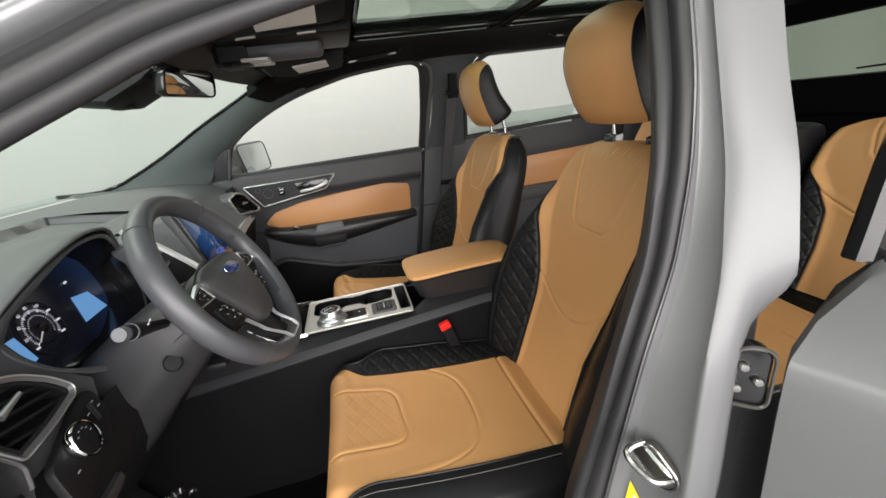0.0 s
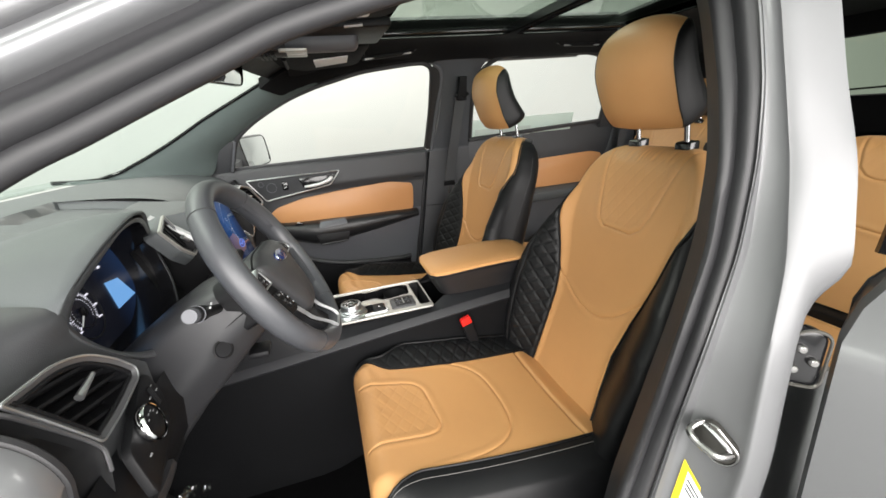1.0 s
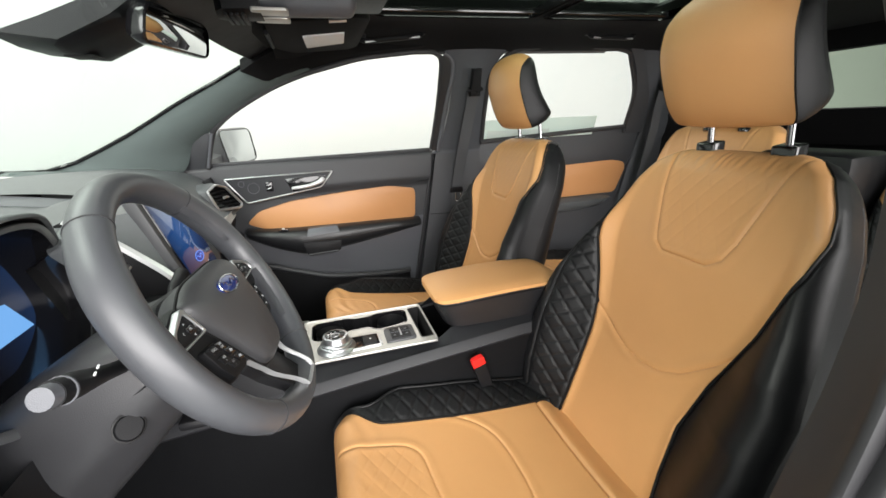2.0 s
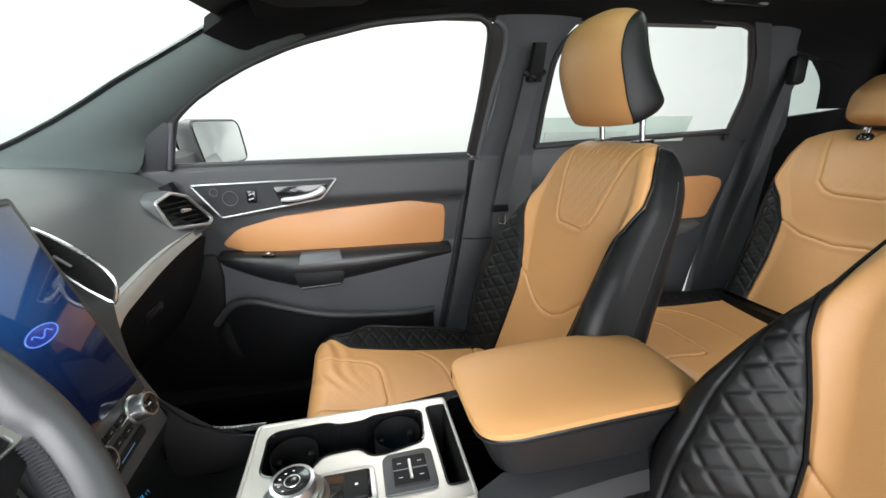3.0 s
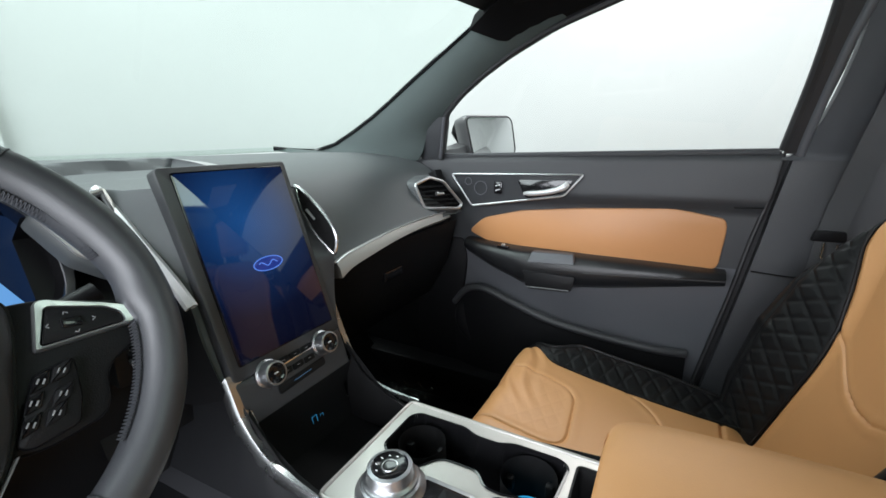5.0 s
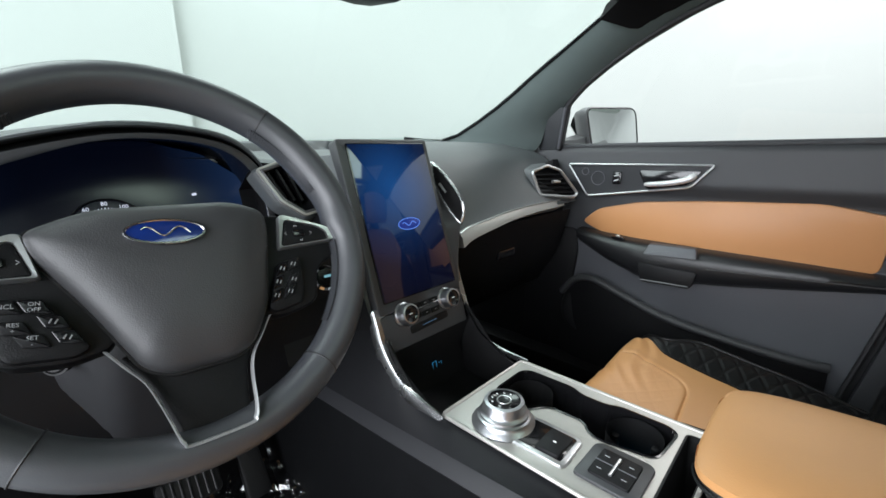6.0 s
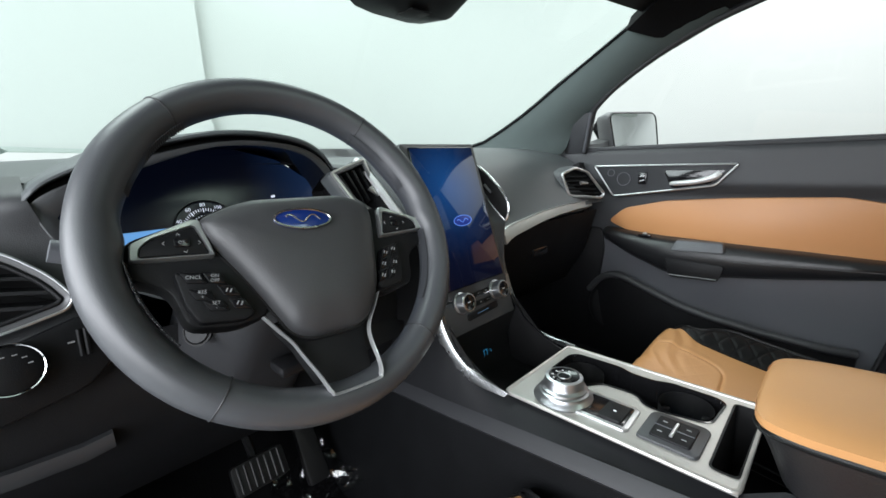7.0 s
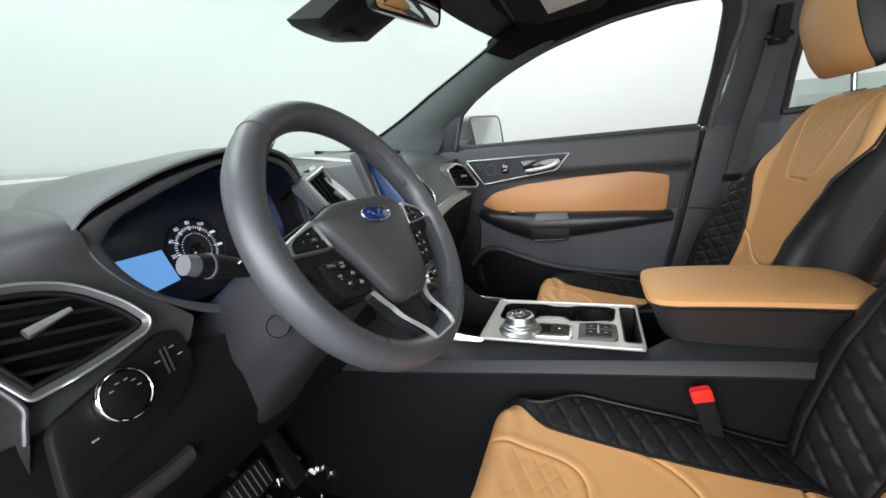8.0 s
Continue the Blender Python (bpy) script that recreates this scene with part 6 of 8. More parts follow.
# lower panels beneath the wheel
part("knee_panel", loft([[(-0.415, y, 0.99), (-0.40, y, 0.93), (-0.42, y, 0.85), (-0.48, y, 0.74), (-0.60, y, 0.68), (-0.80, y, 0.68)] for y in np.linspace(-0.78, -0.10, 14)], closed=False), DARK_PLASTIC, dash, "black knee panel")
part("knee_trim", loft([[(-0.408 + dx, y, z + dz) for dx, dz in ((-0.012, 0.012), (0.003, 0.010), (0.006, 0.0), (0.002, -0.010), (-0.014, -0.012))] for y, z in ((-0.705, 0.872), (-0.64, 0.866), (-0.585, 0.864), (-0.555, 0.868))]), COLUMN_GREY, dash, "dark grey lower trim strip")

# ---- instrument cluster ----
def dial_haze():
    """The panel's dim lit picture: near black in the middle, blue in its side screens."""
    m = glow("dial_haze", (0.0007, 0.002, 0.0065), 1.0)
    nt = m.node_tree
    geo, sep, col = (nt.nodes.new(k) for k in ("ShaderNodeNewGeometry", "ShaderNodeSeparateXYZ", "ShaderNodeValToRGB"))
    ramp = nt.nodes.new("ShaderNodeMapRange")
    ramp.inputs["From Min"].default_value, ramp.inputs["From Max"].default_value = -0.55, -0.17
    nt.links.new(geo.outputs["Position"], sep.inputs["Vector"])
    nt.links.new(sep.outputs["Y"], ramp.inputs["Value"])
    nt.links.new(ramp.outputs["Result"], col.inputs["Fac"])
    e = col.color_ramp.elements
    e[0].position, e[0].color = 0.0, (0.001, 0.003, 0.009, 1)
    e[1].position, e[1].color = 1.0, (0.006, 0.018, 0.052, 1)
    for at, c in ((0.25, (0.0006, 0.0012, 0.004, 1)), (0.66, (0.0006, 0.0012, 0.004, 1)), (0.80, (0.0022, 0.0065, 0.020, 1))):
        col.color_ramp.elements.new(at).color = c
    for n in nt.nodes:
        if n.type == "EMISSION":
            nt.links.new(col.outputs["Color"], n.inputs["Color"])
        elif n.type == "BSDF_PRINCIPLED":
            nt.links.new(col.outputs["Color"], n.inputs["Emission Color"])
    return m


DIAL_BLUE = dial_haze()
cluster = part("gauge_panel", slab(rounded([(-0.575, 1.012), (-0.155, 1.012), (-0.155, 1.140), (-0.235, 1.200), (-0.315, 1.222), (-0.430, 1.216), (-0.52, 1.178), (-0.575, 1.135)], 0.012), lambda u, v, w: (-0.545 + w - 0.25 * (v - 1.09), u, v), 0.01, 0.001), DIAL_BLUE, dash, "dark instrument cluster behind a hooded frame")
OPEN = [(-0.465, -0.557, 1.139), (-0.460, -0.537, 1.163), (-0.455, -0.502, 1.180), (-0.450, -0.458, 1.197), (-0.448, -0.381, 1.219), (-0.455, -0.300, 1.220), (-0.468, -0.235, 1.206), (-0.478, -0.195, 1.175), (-0.480, -0.176, 1.130), (-0.465, -0.185, 1.060), (-0.440, -0.270, 1.015), (-0.420, -0.380, 1.005), (-0.425, -0.460, 1.030), (-0.436, -0.511, 1.059), (-0.447, -0.532, 1.081), (-0.458, -0.547, 1.108)]
RIM = [(-0.461, -0.581, 1.155), (-0.458, -0.560, 1.170), (-0.453, -0.520, 1.187), (-0.448, -0.470, 1.206), (-0.446, -0.380, 1.226), (-0.453, -0.300, 1.228), (-0.466, -0.228, 1.214), (-0.478, -0.183, 1.182), (-0.481, -0.164, 1.133), (-0.466, -0.174, 1.060), (-0.440, -0.265, 1.003), (-0.419, -0.380, 0.993), (-0.422, -0.468, 1.020), (-0.430, -0.522, 1.056), (-0.440, -0.545, 1.080), (-0.455, -0.566, 1.115)]
LIP = [(-0.460, -0.584, 1.160), (-0.452, -0.562, 1.181), (-0.446, -0.522, 1.200), (-0.440, -0.466, 1.220), (-0.438, -0.380, 1.237), (-0.446, -0.300, 1.237), (-0.462, -0.225, 1.222), (-0.480, -0.178, 1.187), (-0.486, -0.160, 1.140)]


def ring_of(pts):
    """A smooth ring through matched points that keeps its corner at the first one."""
    return curve_at(pts + pts[:1], 97)[:-1]


op, rm = ring_of(OPEN), ring_of(RIM)
mid = np.mean(op, 0)
deep = [[(p[0] + dx, mid[1] + (p[1] - mid[1]) * k, mid[2] + (p[2] - mid[2]) * k) for p in op] for k, dx in ((1.0, -0.115), (1.0, -0.05), (0.995, -0.006))]
part("shroud", loft(deep + [op], caps=(False, False)), GLOSS_BLACK, cluster, "black inner shroud")
part("surround", loft([op, op * 0.9 + rm * 0.1 + (0.0015, 0, 0), op * 0.5 + rm * 0.5 + (0.002, 0, 0), op * 0.1 + rm * 0.9 + (0.0015, 0, 0), rm, rm + (-0.02, 0, 0)], caps=(False, False)), SURROUND_GREY, cluster, "dark satin grey surround")
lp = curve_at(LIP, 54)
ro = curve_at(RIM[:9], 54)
# groove between lip and surround, near-black to stand in for its shade
part("lip_shadow", loft([[q + (-0.004, 0, 0), q * 0.5 + p * 0.5 + (-0.022, 0, 0), p + (-0.003, 0, -0.001)] for p, q in zip(lp, ro)], closed=False), LINER, cluster, "groove under the hood, its shade put into the dark colour")
hl = []
for i, p in enumerate(lp):
    left, right = float(smooth((-0.50 - p[1]) / 0.085)), float(smooth((p[1] + 0.24) / 0.07))
    back = np.array((-0.70, p[1] * 0.97 - 0.01, 1.209))
    back = back * (1 - left) + np.array((-0.520, -0.610, 1.150)) * left
    back = back * (1 - right) + np.array((-0.60, p[1] + 0.02, p[2] - 0.02)) * right
    lift = 0.010 * (1 - left) * (1 - right) + 0.003
    hl.append([p + (-0.004, 0, -0.003), p + (0.0025, 0, -0.001), p + (0.003, 0, 0.002), p + (0.0, 0, 0.0045), p * 0.92 + back * 0.08 + (0, 0, 0.0065), p * 0.75 + back * 0.25 + (0, 0, lift), p * 0.5 + back * 0.5 + (0, 0, lift), p * 0.22 + back * 0.78 + (0, 0, lift * 0.5), back + (0, 0, -0.006)])
part("hood", loft(hl, closed=False), SOFT_BLACK, cluster, "soft black hood", sharp=60)


def on_cluster(y, z, w=0.001):
    return (-0.545 + w - 0.25 * (z - 1.09), y, z)


LCD_BLUE = glow("cluster_display_blue", (0.14, 0.36, 0.72), 0.9)
DIAL_LIGHT = glow("dial_marks", (0.80, 0.82, 0.95), 0.9)
c_up = np.array((-0.2425, 0, 0.970))
part("display", ([on_cluster(-0.560, 1.036), on_cluster(-0.425, 1.051), on_cluster(-0.434, 1.101), on_cluster(-0.560, 1.101)], [(0, 1, 2, 3)]), LCD_BLUE, cluster, "lit pale blue display")
part("display", ([on_cluster(-0.282, 1.050), on_cluster(-0.199, 1.051), on_cluster(-0.222, 1.098), on_cluster(-0.273, 1.105)], [(0, 1, 2, 3)]), LCD_BLUE, cluster, "lit pale blue display")
gy, gz = -0.378, 1.089
for r_, w_ in ((0.049, 0.0014), (0.0285, 0.0008)):
    part("dial_ring", tube([on_cluster(gy + r_ * math.cos(a), gz + r_ * math.sin(a), 0.003) for a in np.linspace(0, 2 * math.pi, 48, endpoint=False)], w_, 6, closed=True), DARK_PLASTIC, cluster)
for k in range(41):
    a = radians(215 - k * 250 / 40)
    r0 = 0.0308 if k % 5 == 0 else 0.0326
    part("dial_tick", tube([on_cluster(gy + r0 * math.cos(a), gz + r0 * math.sin(a), 0.002), on_cluster(gy + 0.0370 * math.cos(a), gz + 0.0370 * math.sin(a), 0.002)], 0.0005 if k % 5 else 0.0009, 4), DIAL_LIGHT, cluster)
for k in range(25):
    a = radians(215 - k * 250 / 24)
    part("inner_tick", tube([on_cluster(gy + 0.0240 * math.cos(a), gz + 0.0240 * math.sin(a), 0.002), on_cluster(gy + 0.0258 * math.cos(a), gz + 0.0258 * math.sin(a), 0.002)], 0.0005, 4), DIAL_LIGHT, cluster)
for k, word in enumerate(("", "20", "40", "60", "80", "100", "", "", "")):
    a = radians(215 - k * 250 / 8)
    p = on_cluster(gy + 0.0425 * math.cos(a), gz + 0.0425 * math.sin(a), 0.002)
    if word:
        lettering(word, 0.0082, Matrix(((0, c_up[0], 0.970, p[0]), (1, 0, 0, p[1]), (0, c_up[2], 0.2425, p[2]), (0, 0, 0, 1))), cluster, DIAL_LIGHT, 0.0001, "dial_figure")
    else:
        part("dial_figure", tube([(p[0], p[1] - 0.004, p[2]), (p[0], p[1] + 0.004, p[2])], 0.0020, 4), DIAL_LIGHT, cluster)
part("needle", tube([on_cluster(gy, gz, 0.004), on_cluster(gy - 0.025, gz - 0.018, 0.004)], [0.0018, 0.0008], 6), WHITE_PRINT, cluster)
part("needle_hub", lathe([(0.009, 0), (0.009, 0.004), (0.001, 0.005)], on_cluster(gy, gz, 0.002), (1, 0, 0.2), 20), GLOSS_BLACK, cluster)
part("warning_icon", tube([on_cluster(-0.262, 1.135, 0.002), on_cluster(-0.256, 1.136, 0.002)], 0.0022, 5), DIAL_LIGHT, cluster)

# ---- centre stack ----
stack = thing("centre_screen", "tall dark touchscreen in a grey bezel above climate knobs", "touchscreen", (-0.36, 0.012, 0.86))
s_up = np.array((-0.306, 0, 0.952))
s_n = np.array((0.952, 0, 0.306))
s_0 = np.array((-0.354, 0.026, 1.080))


def scr(u, v, w=0.0):
    return s_0 + np.array((0, 1, 0)) * u + s_up * v + s_n * w


part("bezel", slab(rounded([(-0.104, -0.160), (0.102, -0.160), (0.103, 0.1505), (-0.108, 0.1505)], 0.008), lambda u, v, w: scr(u, v, w), 0.022, 0.004), SCREEN_BEZEL, stack, "dark grey bezel")
glass = part("glass", slab(rounded([(-0.091, -0.1415), (0.091, -0.1415), (0.091, 0.1415), (-0.091, 0.1415)], 0.004), lambda u, v, w: scr(u, v, w + 0.0025), 0.004, 0.001), SCREEN_BLACK, stack, "glossy black glass")


def screen_glow():
    m = bpy.data.materials.new("touchscreen_picture")
    m.use_nodes = True
    nt = m.node_tree
    b = nt.nodes["Principled BSDF"]
    b.inputs["Base Color"].default_value = (0.004, 0.004, 0.006, 1)
    b.inputs["Roughness"].default_value = 0.05
    b.inputs["IOR"].default_value = 1.5
    b.inputs["Specular IOR Level"].default_value = 0.6
    geo = nt.nodes.new("ShaderNodeNewGeometry")
    far = nt.nodes.new("ShaderNodeVectorMath")
    far.operation = "DISTANCE"
    far.inputs[1].default_value = tuple(scr(-0.012, 0.062))
    nt.links.new(geo.outputs["Position"], far.inputs[0])
    ramp = nt.nodes.new("ShaderNodeMapRange")
    ramp.inputs["From Min"].default_value, ramp.inputs["From Max"].default_value = 0.0, 0.20
    nt.links.new(far.outputs["Value"], ramp.inputs["Value"])
    col = nt.nodes.new("ShaderNodeValToRGB")
    e = col.color_ramp.elements
    e[0].position, e[0].color = 0.0, (0.010, 0.060, 0.195, 1)
    e[1].position, e[1].color = 1.0, (0.0012, 0.0018, 0.009, 1)
    for at, c in ((0.25, (0.0065, 0.038, 0.130, 1)), (0.50, (0.0026, 0.012, 0.048, 1)), (0.75, (0.0012, 0.003, 0.015, 1))):
        col.color_ramp.elements.new(at).color = c
    nt.links.new(ramp.outputs["Result"], col.inputs["Fac"])
    nt.links.new(col.outputs["Color"], b.inputs["Emission Color"])
    b.inputs["Emission Strength"].default_value = 1.0
    return m


part("picture", slab(rounded([(-0.0885, -0.139), (0.0885, -0.139), (0.0885, 0.139), (-0.0885, 0.139)], 0.003), lambda u, v, w: scr(u, v, w + 0.0032), 0.0005, 0.0001), screen_glow(), glass, "dark blue start-up picture")
LOGO_GLOW = glow("screen_logo_blue", (0.10, 0.22, 0.75), 0.9)
ell = [(0.026 * math.cos(a) + 0.006, 0.0105 * math.sin(a) - 0.012) for a in np.linspace(0, 2 * math.pi, 28, endpoint=False)]
part("logo_rim", tube([scr(u, v, 0.0038) for u, v in ell], 0.0009, 5, closed=True), LOGO_GLOW, glass, "glowing oval outline")
part("logo_fill", slab(inset(ell, 0.0012), lambda u, v, w: scr(u, v, w + 0.0036), 0.0003, 0.0001), glow("screen_logo_fill", (0.010, 0.03, 0.22), 0.9), glass)
part("logo_mark", tube([scr(-0.010 + 0.032 * q, -0.012 + 0.0032 * math.sin(q * 9.4 + 0.5), 0.0040) for q in np.linspace(0, 1, 40)], 0.0009, 5), LOGO_GLOW, glass, "glowing curved mark")
for u, name in ((-0.0545, "volume_knob"), (0.054, "fan_knob")):
    c = scr(u, -0.168, 0.0)
    kn = part(name, lathe([(0.0205, 0.0), (0.021, 0.003), (0.0182, 0.005), (0.0182, 0.020), (0.0172, 0.0235), (0.0148, 0.024)], c, s_n, 32), DIAL_METAL, stack, "ribbed chrome knob")
    part("knob_face", lathe([(0.0150, 0.0235), (0.0132, 0.022), (0.001, 0.022)], c, s_n, 28), GLOSS_BLACK, kn)
    part("knob_mark", tube([c + s_n * 0.0225 + np.array((0, -0.003, 0)), c + s_n * 0.0225 + np.array((0, 0.003, 0))], 0.001, 5), WHITE_PRINT, kn)
panel = part("climate_panel", slab(rounded([(-0.104, -0.226), (0.102, -0.226), (0.102, -0.1605), (-0.104, -0.1605)], 0.006), lambda u, v, w: scr(u, v, w - 0.001), 0.02, 0.003), SCREEN_BEZEL, stack, "dark grey climate panel")
part("chrome_bar", tube([scr(-0.036, -0.168, 0.002), scr(0.036, -0.166, 0.002)], 0.0016, 6), CHROME, panel)
for k in range(3):
    for dv_ in (0.006, -0.012):
        u0 = -0.034 + 0.023 * k
        part("key", slab(rounded([(u0, -0.174 + dv_), (u0 + 0.021, -0.173 + dv_), (u0 + 0.021, -0.163 + dv_), (u0, -0.164 + dv_)], 0.002), lambda u, v, w: scr(u, v, w + 0.001), 0.003, 0.0008), DARK_PLASTIC, panel)
        part("key_mark", tube([scr(u0 + 0.008, -0.168 + dv_, 0.0014), scr(u0 + 0.013, -0.168 + dv_, 0.0014)], 0.0005, 4), DIM_PRINT, panel)
row_ = part("key_strip", slab(rounded([(-0.046, -0.208), (0.050, -0.204), (0.050, -0.190), (-0.046, -0.194)], 0.005), lambda u, v, w: scr(u, v, w + 0.001), 0.004, 0.001), DARK_PLASTIC, panel)
part("key_mark", tube([scr(-0.017, -0.1995, 0.0018), scr(0.018, -0.198, 0.0018)], 0.0006, 4), glow("key_lamp", (0.10, 0.22, 0.36), 0.5), row_)
# slim vent on the passenger side of the screen: a bright lens-shaped frame round a dark slot
va = curve_at([(-0.425, 0.171, 1.176), (-0.400, 0.171, 1.160), (-0.374, 0.171, 1.139), (-0.350, 0.171, 1.115), (-0.334, 0.170, 1.090), (-0.333, 0.169, 1.070), (-0.339, 0.168, 1.052)], 30)
vb = curve_at([(-0.425, 0.169, 1.174), (-0.414, 0.165, 1.140), (-0.402, 0.163, 1.120), (-0.387, 0.162, 1.101), (-0.366, 0.163, 1.078), (-0.350, 0.165, 1.062), (-0.341, 0.167, 1.053)], 30)
slim = part("side_vent", loft([[p, p * 0.6 + q * 0.4 - (0.020, 0.002, 0.004), p * 0.3 + q * 0.7 - (0.020, 0.0, 0.004), q] for p, q in zip(va, vb)], closed=False), LINER, stack, "slim dark side vent")
part("vent_frame", tube(np.vstack([va, vb[::-1][1:-1]]), 0.0036, 8, closed=True), BRIGHT_TRIM, slim, "bright vent frame")
part("vent_lever", tube([va[9] * 0.45 + vb[9] * 0.55 - (0.006, 0, 0), va[13] * 0.45 + vb[13] * 0.55 - (0.003, 0, 0)], [0.0032, 0.0022], 6), SILVER_TRIM, slim)
for k in (8, 14, 19):
    part("slat", tube([va[k] - (0.012, 0, 0), vb[k] - (0.012, 0, 0)], 0.0016, 5), DARK_PLASTIC, slim)


def bezel_edge(z, sgn, w=-0.010):
    q = scr(-0.106 if sgn < 0 else 0.1025, (z - s_0[2]) / s_up[2], w)
    return np.array((q[0], q[1], z))


low_edge = curve_at([(-0.340, 0.167, 1.050), (-0.338, 0.162, 1.020), (-0.330, 0.150, 0.98), (-0.318, 0.138, 0.94), (-0.306, 0.130, 0.90)], 16)
part("vent_bridge", loft([[p, p * 0.5 + bezel_edge(p[2], 1) * 0.5 + (0.003, 0, 0), bezel_edge(p[2], 1)] for p in np.vstack([vb[:-1], low_edge])], closed=False), SCREEN_BEZEL, stack, "dark grey panel beside the screen")
part("side_wall", loft([[p, p + np.array((-0.010, 0.008, -0.002)), p + np.array((-0.07, 0.016, -0.02)), p + np.array((-0.2, 0.016, -0.04))] for p in np.vstack([va[:-1], low_edge])], closed=False), DARK_PLASTIC, stack)
drv_edge = curve_at([(-0.497, -0.112, 1.196), (-0.445, -0.112, 1.157), (-0.405, -0.109, 1.118), (-0.37, -0.102, 1.078), (-0.345, -0.096, 1.041), (-0.335, -0.096, 1.00), (-0.322, -0.092, 0.95), (-0.308, -0.088, 0.91)], 30)
part("side_wall", loft([[p, p + np.array((-0.06, -0.012, -0.02)), p + np.array((-0.2, -0.016, -0.05))] for p in drv_edge], closed=False), DARK_PLASTIC, stack)
part("screen_shoulder", loft([[p, p * 0.5 + bezel_edge(p[2], -1, -0.018) * 0.5 + (-0.004, 0, -0.003), bezel_edge(p[2], -1, -0.018)] for p in drv_edge], closed=False), SOFT_BLACK, stack, "soft black shoulder beside the screen")

# middle vent between cluster and screen, with a long bright blade down beside the screen
mv = [np.array(p) for p in ((-0.469, -0.193, 1.170), (-0.480, -0.113, 1.193), (-0.436, -0.106, 1.154), (-0.402, -0.098, 1.112), (-0.424, -0.135, 1.094), (-0.443, -0.169, 1.118))]
mv0 = sum(mv) / 6
mvr = mv[1] - mv[0]
mvr /= np.linalg.norm(mvr)
mvn = np.cross(mvr, mv[0] - mv[5])
mvn /= np.linalg.norm(mvn)
mvu = np.cross(mvn, mvr)


def mid_vent(u, v, w):
    return mv0 + mvr * u + mvu * v + mvn * w


flat = [(float(np.dot(p - mv0, mvr)), float(np.dot(p - mv0, mvu))) for p in mv]
vent_line = rounded(flat, 0.005, 3)
fq = [np.array(p) for p in flat]
mv_slats = []
for q in (0.22, 0.42, 0.62, 0.82):
    top_, low_ = fq[0] * (1 - q) + fq[1] * q, fq[5] * (1 - q) + (fq[3] * 0.8 + fq[2] * 0.2) * q
    mv_slats.append((tuple(top_ * 0.86 + low_ * 0.14), tuple(top_ * 0.10 + low_ * 0.90)))
vent("middle_vent", inset(vent_line, 0.006), mid_vent, mv_slats, None, None, VENT_SATIN, "black slatted middle air vent", 0.003, tilt=0.003, tab=(tuple(fq[1] * 0.45 + fq[4] * 0.55), (0.008, -0.020)))
part("middle_vent_trim", loft([[mid_vent(u, v, -0.004) for u, v in vent_line], [mid_vent(u, v, 0.004) for u, v in vent_line], [mid_vent(u, v, 0.005) for u, v in inset(vent_line, 0.003)], [mid_vent(u, v, 0.001) for u, v in inset(vent_line, 0.007)]], caps=(False, False)), SATIN, dash, "satin silver vent frame")
part("middle_vent_housing", loft([[mid_vent(u, v, w) for u, v in inset(vent_line, d)] for d, w in ((0.0, -0.002), (-0.003, -0.005), (-0.005, -0.014), (-0.006, -0.030))], caps=(False, False)), SOFT_BLACK, dash, "soft black vent housing")
strip = curve_at([(-0.497, -0.112, 1.198), (-0.445, -0.111, 1.160), (-0.405, -0.107, 1.121), (-0.37, -0.100, 1.081), (-0.345, -0.093, 1.043)], 30)
part("screen_blade", loft([[p + np.array((-0.004, -0.005 - 0.003 * i / 29, -0.005)), p + np.array((0.001, -0.004 - 0.003 * i / 29, 0.000)), p + np.array((0.004, 0.001, 0.003)), p + np.array((0.003, 0.006, 0.001)), p + np.array((-0.006, 0.005, -0.005))] for i, p in enumerate(strip)]), HANDLE_SILVER, dash, "long satin silver trim blade beside the screen")
part("centre_fill", loft([[(-0.47, y, 1.172), (-0.52, y, 1.14), (-0.48, y, 1.02), (-0.42, y, 0.92), (-0.40, y, 0.85)] for y in np.linspace(-0.20, 0.15, 8)], closed=False), DARK_PLASTIC, dash)

# ignition button
ign = part("start_button", lathe([(0.001, 0.007), (0.014, 0.0065), (0.015, 0.004), (0.015, 0.0)][::-1], (-0.316, -0.168, 1.018), (0.93, -0.1, 0.32), 28), GLOSS_BLACK, dash, "black start button")
part("button_ring", lathe([(0.015, 0.0), (0.019, 0.001), (0.019, 0.006), (0.0155, 0.008)], (-0.316, -0.168, 1.018), (0.93, -0.1, 0.32), 30), CHROME, ign)
part("button_mark", tube([(-0.308, -0.172, 1.023), (-0.308, -0.162, 1.023)], 0.002, 5), glow("button_lamp", (0.35, 0.75, 0.85), 0.5), ign)
part("button_block", box((-0.40, -0.20, 0.985), (-0.318, -0.135, 1.05), 0.008), DARK_PLASTIC, dash)


# ---- steering wheel and column ----
W0, RAKE, YAW, TURN = np.array((-0.2193, -0.3753, 1.1150)), radians(28.5), radians(-2.6), radians(-3.0)
WN = np.array((math.cos(RAKE) * math.cos(YAW), math.cos(RAKE) * math.sin(YAW), math.sin(RAKE)))
level = np.array((-math.sin(YAW), math.cos(YAW), 0.0))
rising = np.cross(WN, level)
WR = level * math.cos(TURN) + rising * math.sin(TURN)
WU = rising * math.cos(TURN) - level * math.sin(TURN)
WM = Matrix(((WR[0], WU[0], WN[0], 0), (WR[1], WU[1], WN[1], 0), (WR[2], WU[2], WN[2], 0), (0, 0, 0, 1)))


def wh(r, u, w=0.0):
    return W0 + WR * r + WU * u + WN * w


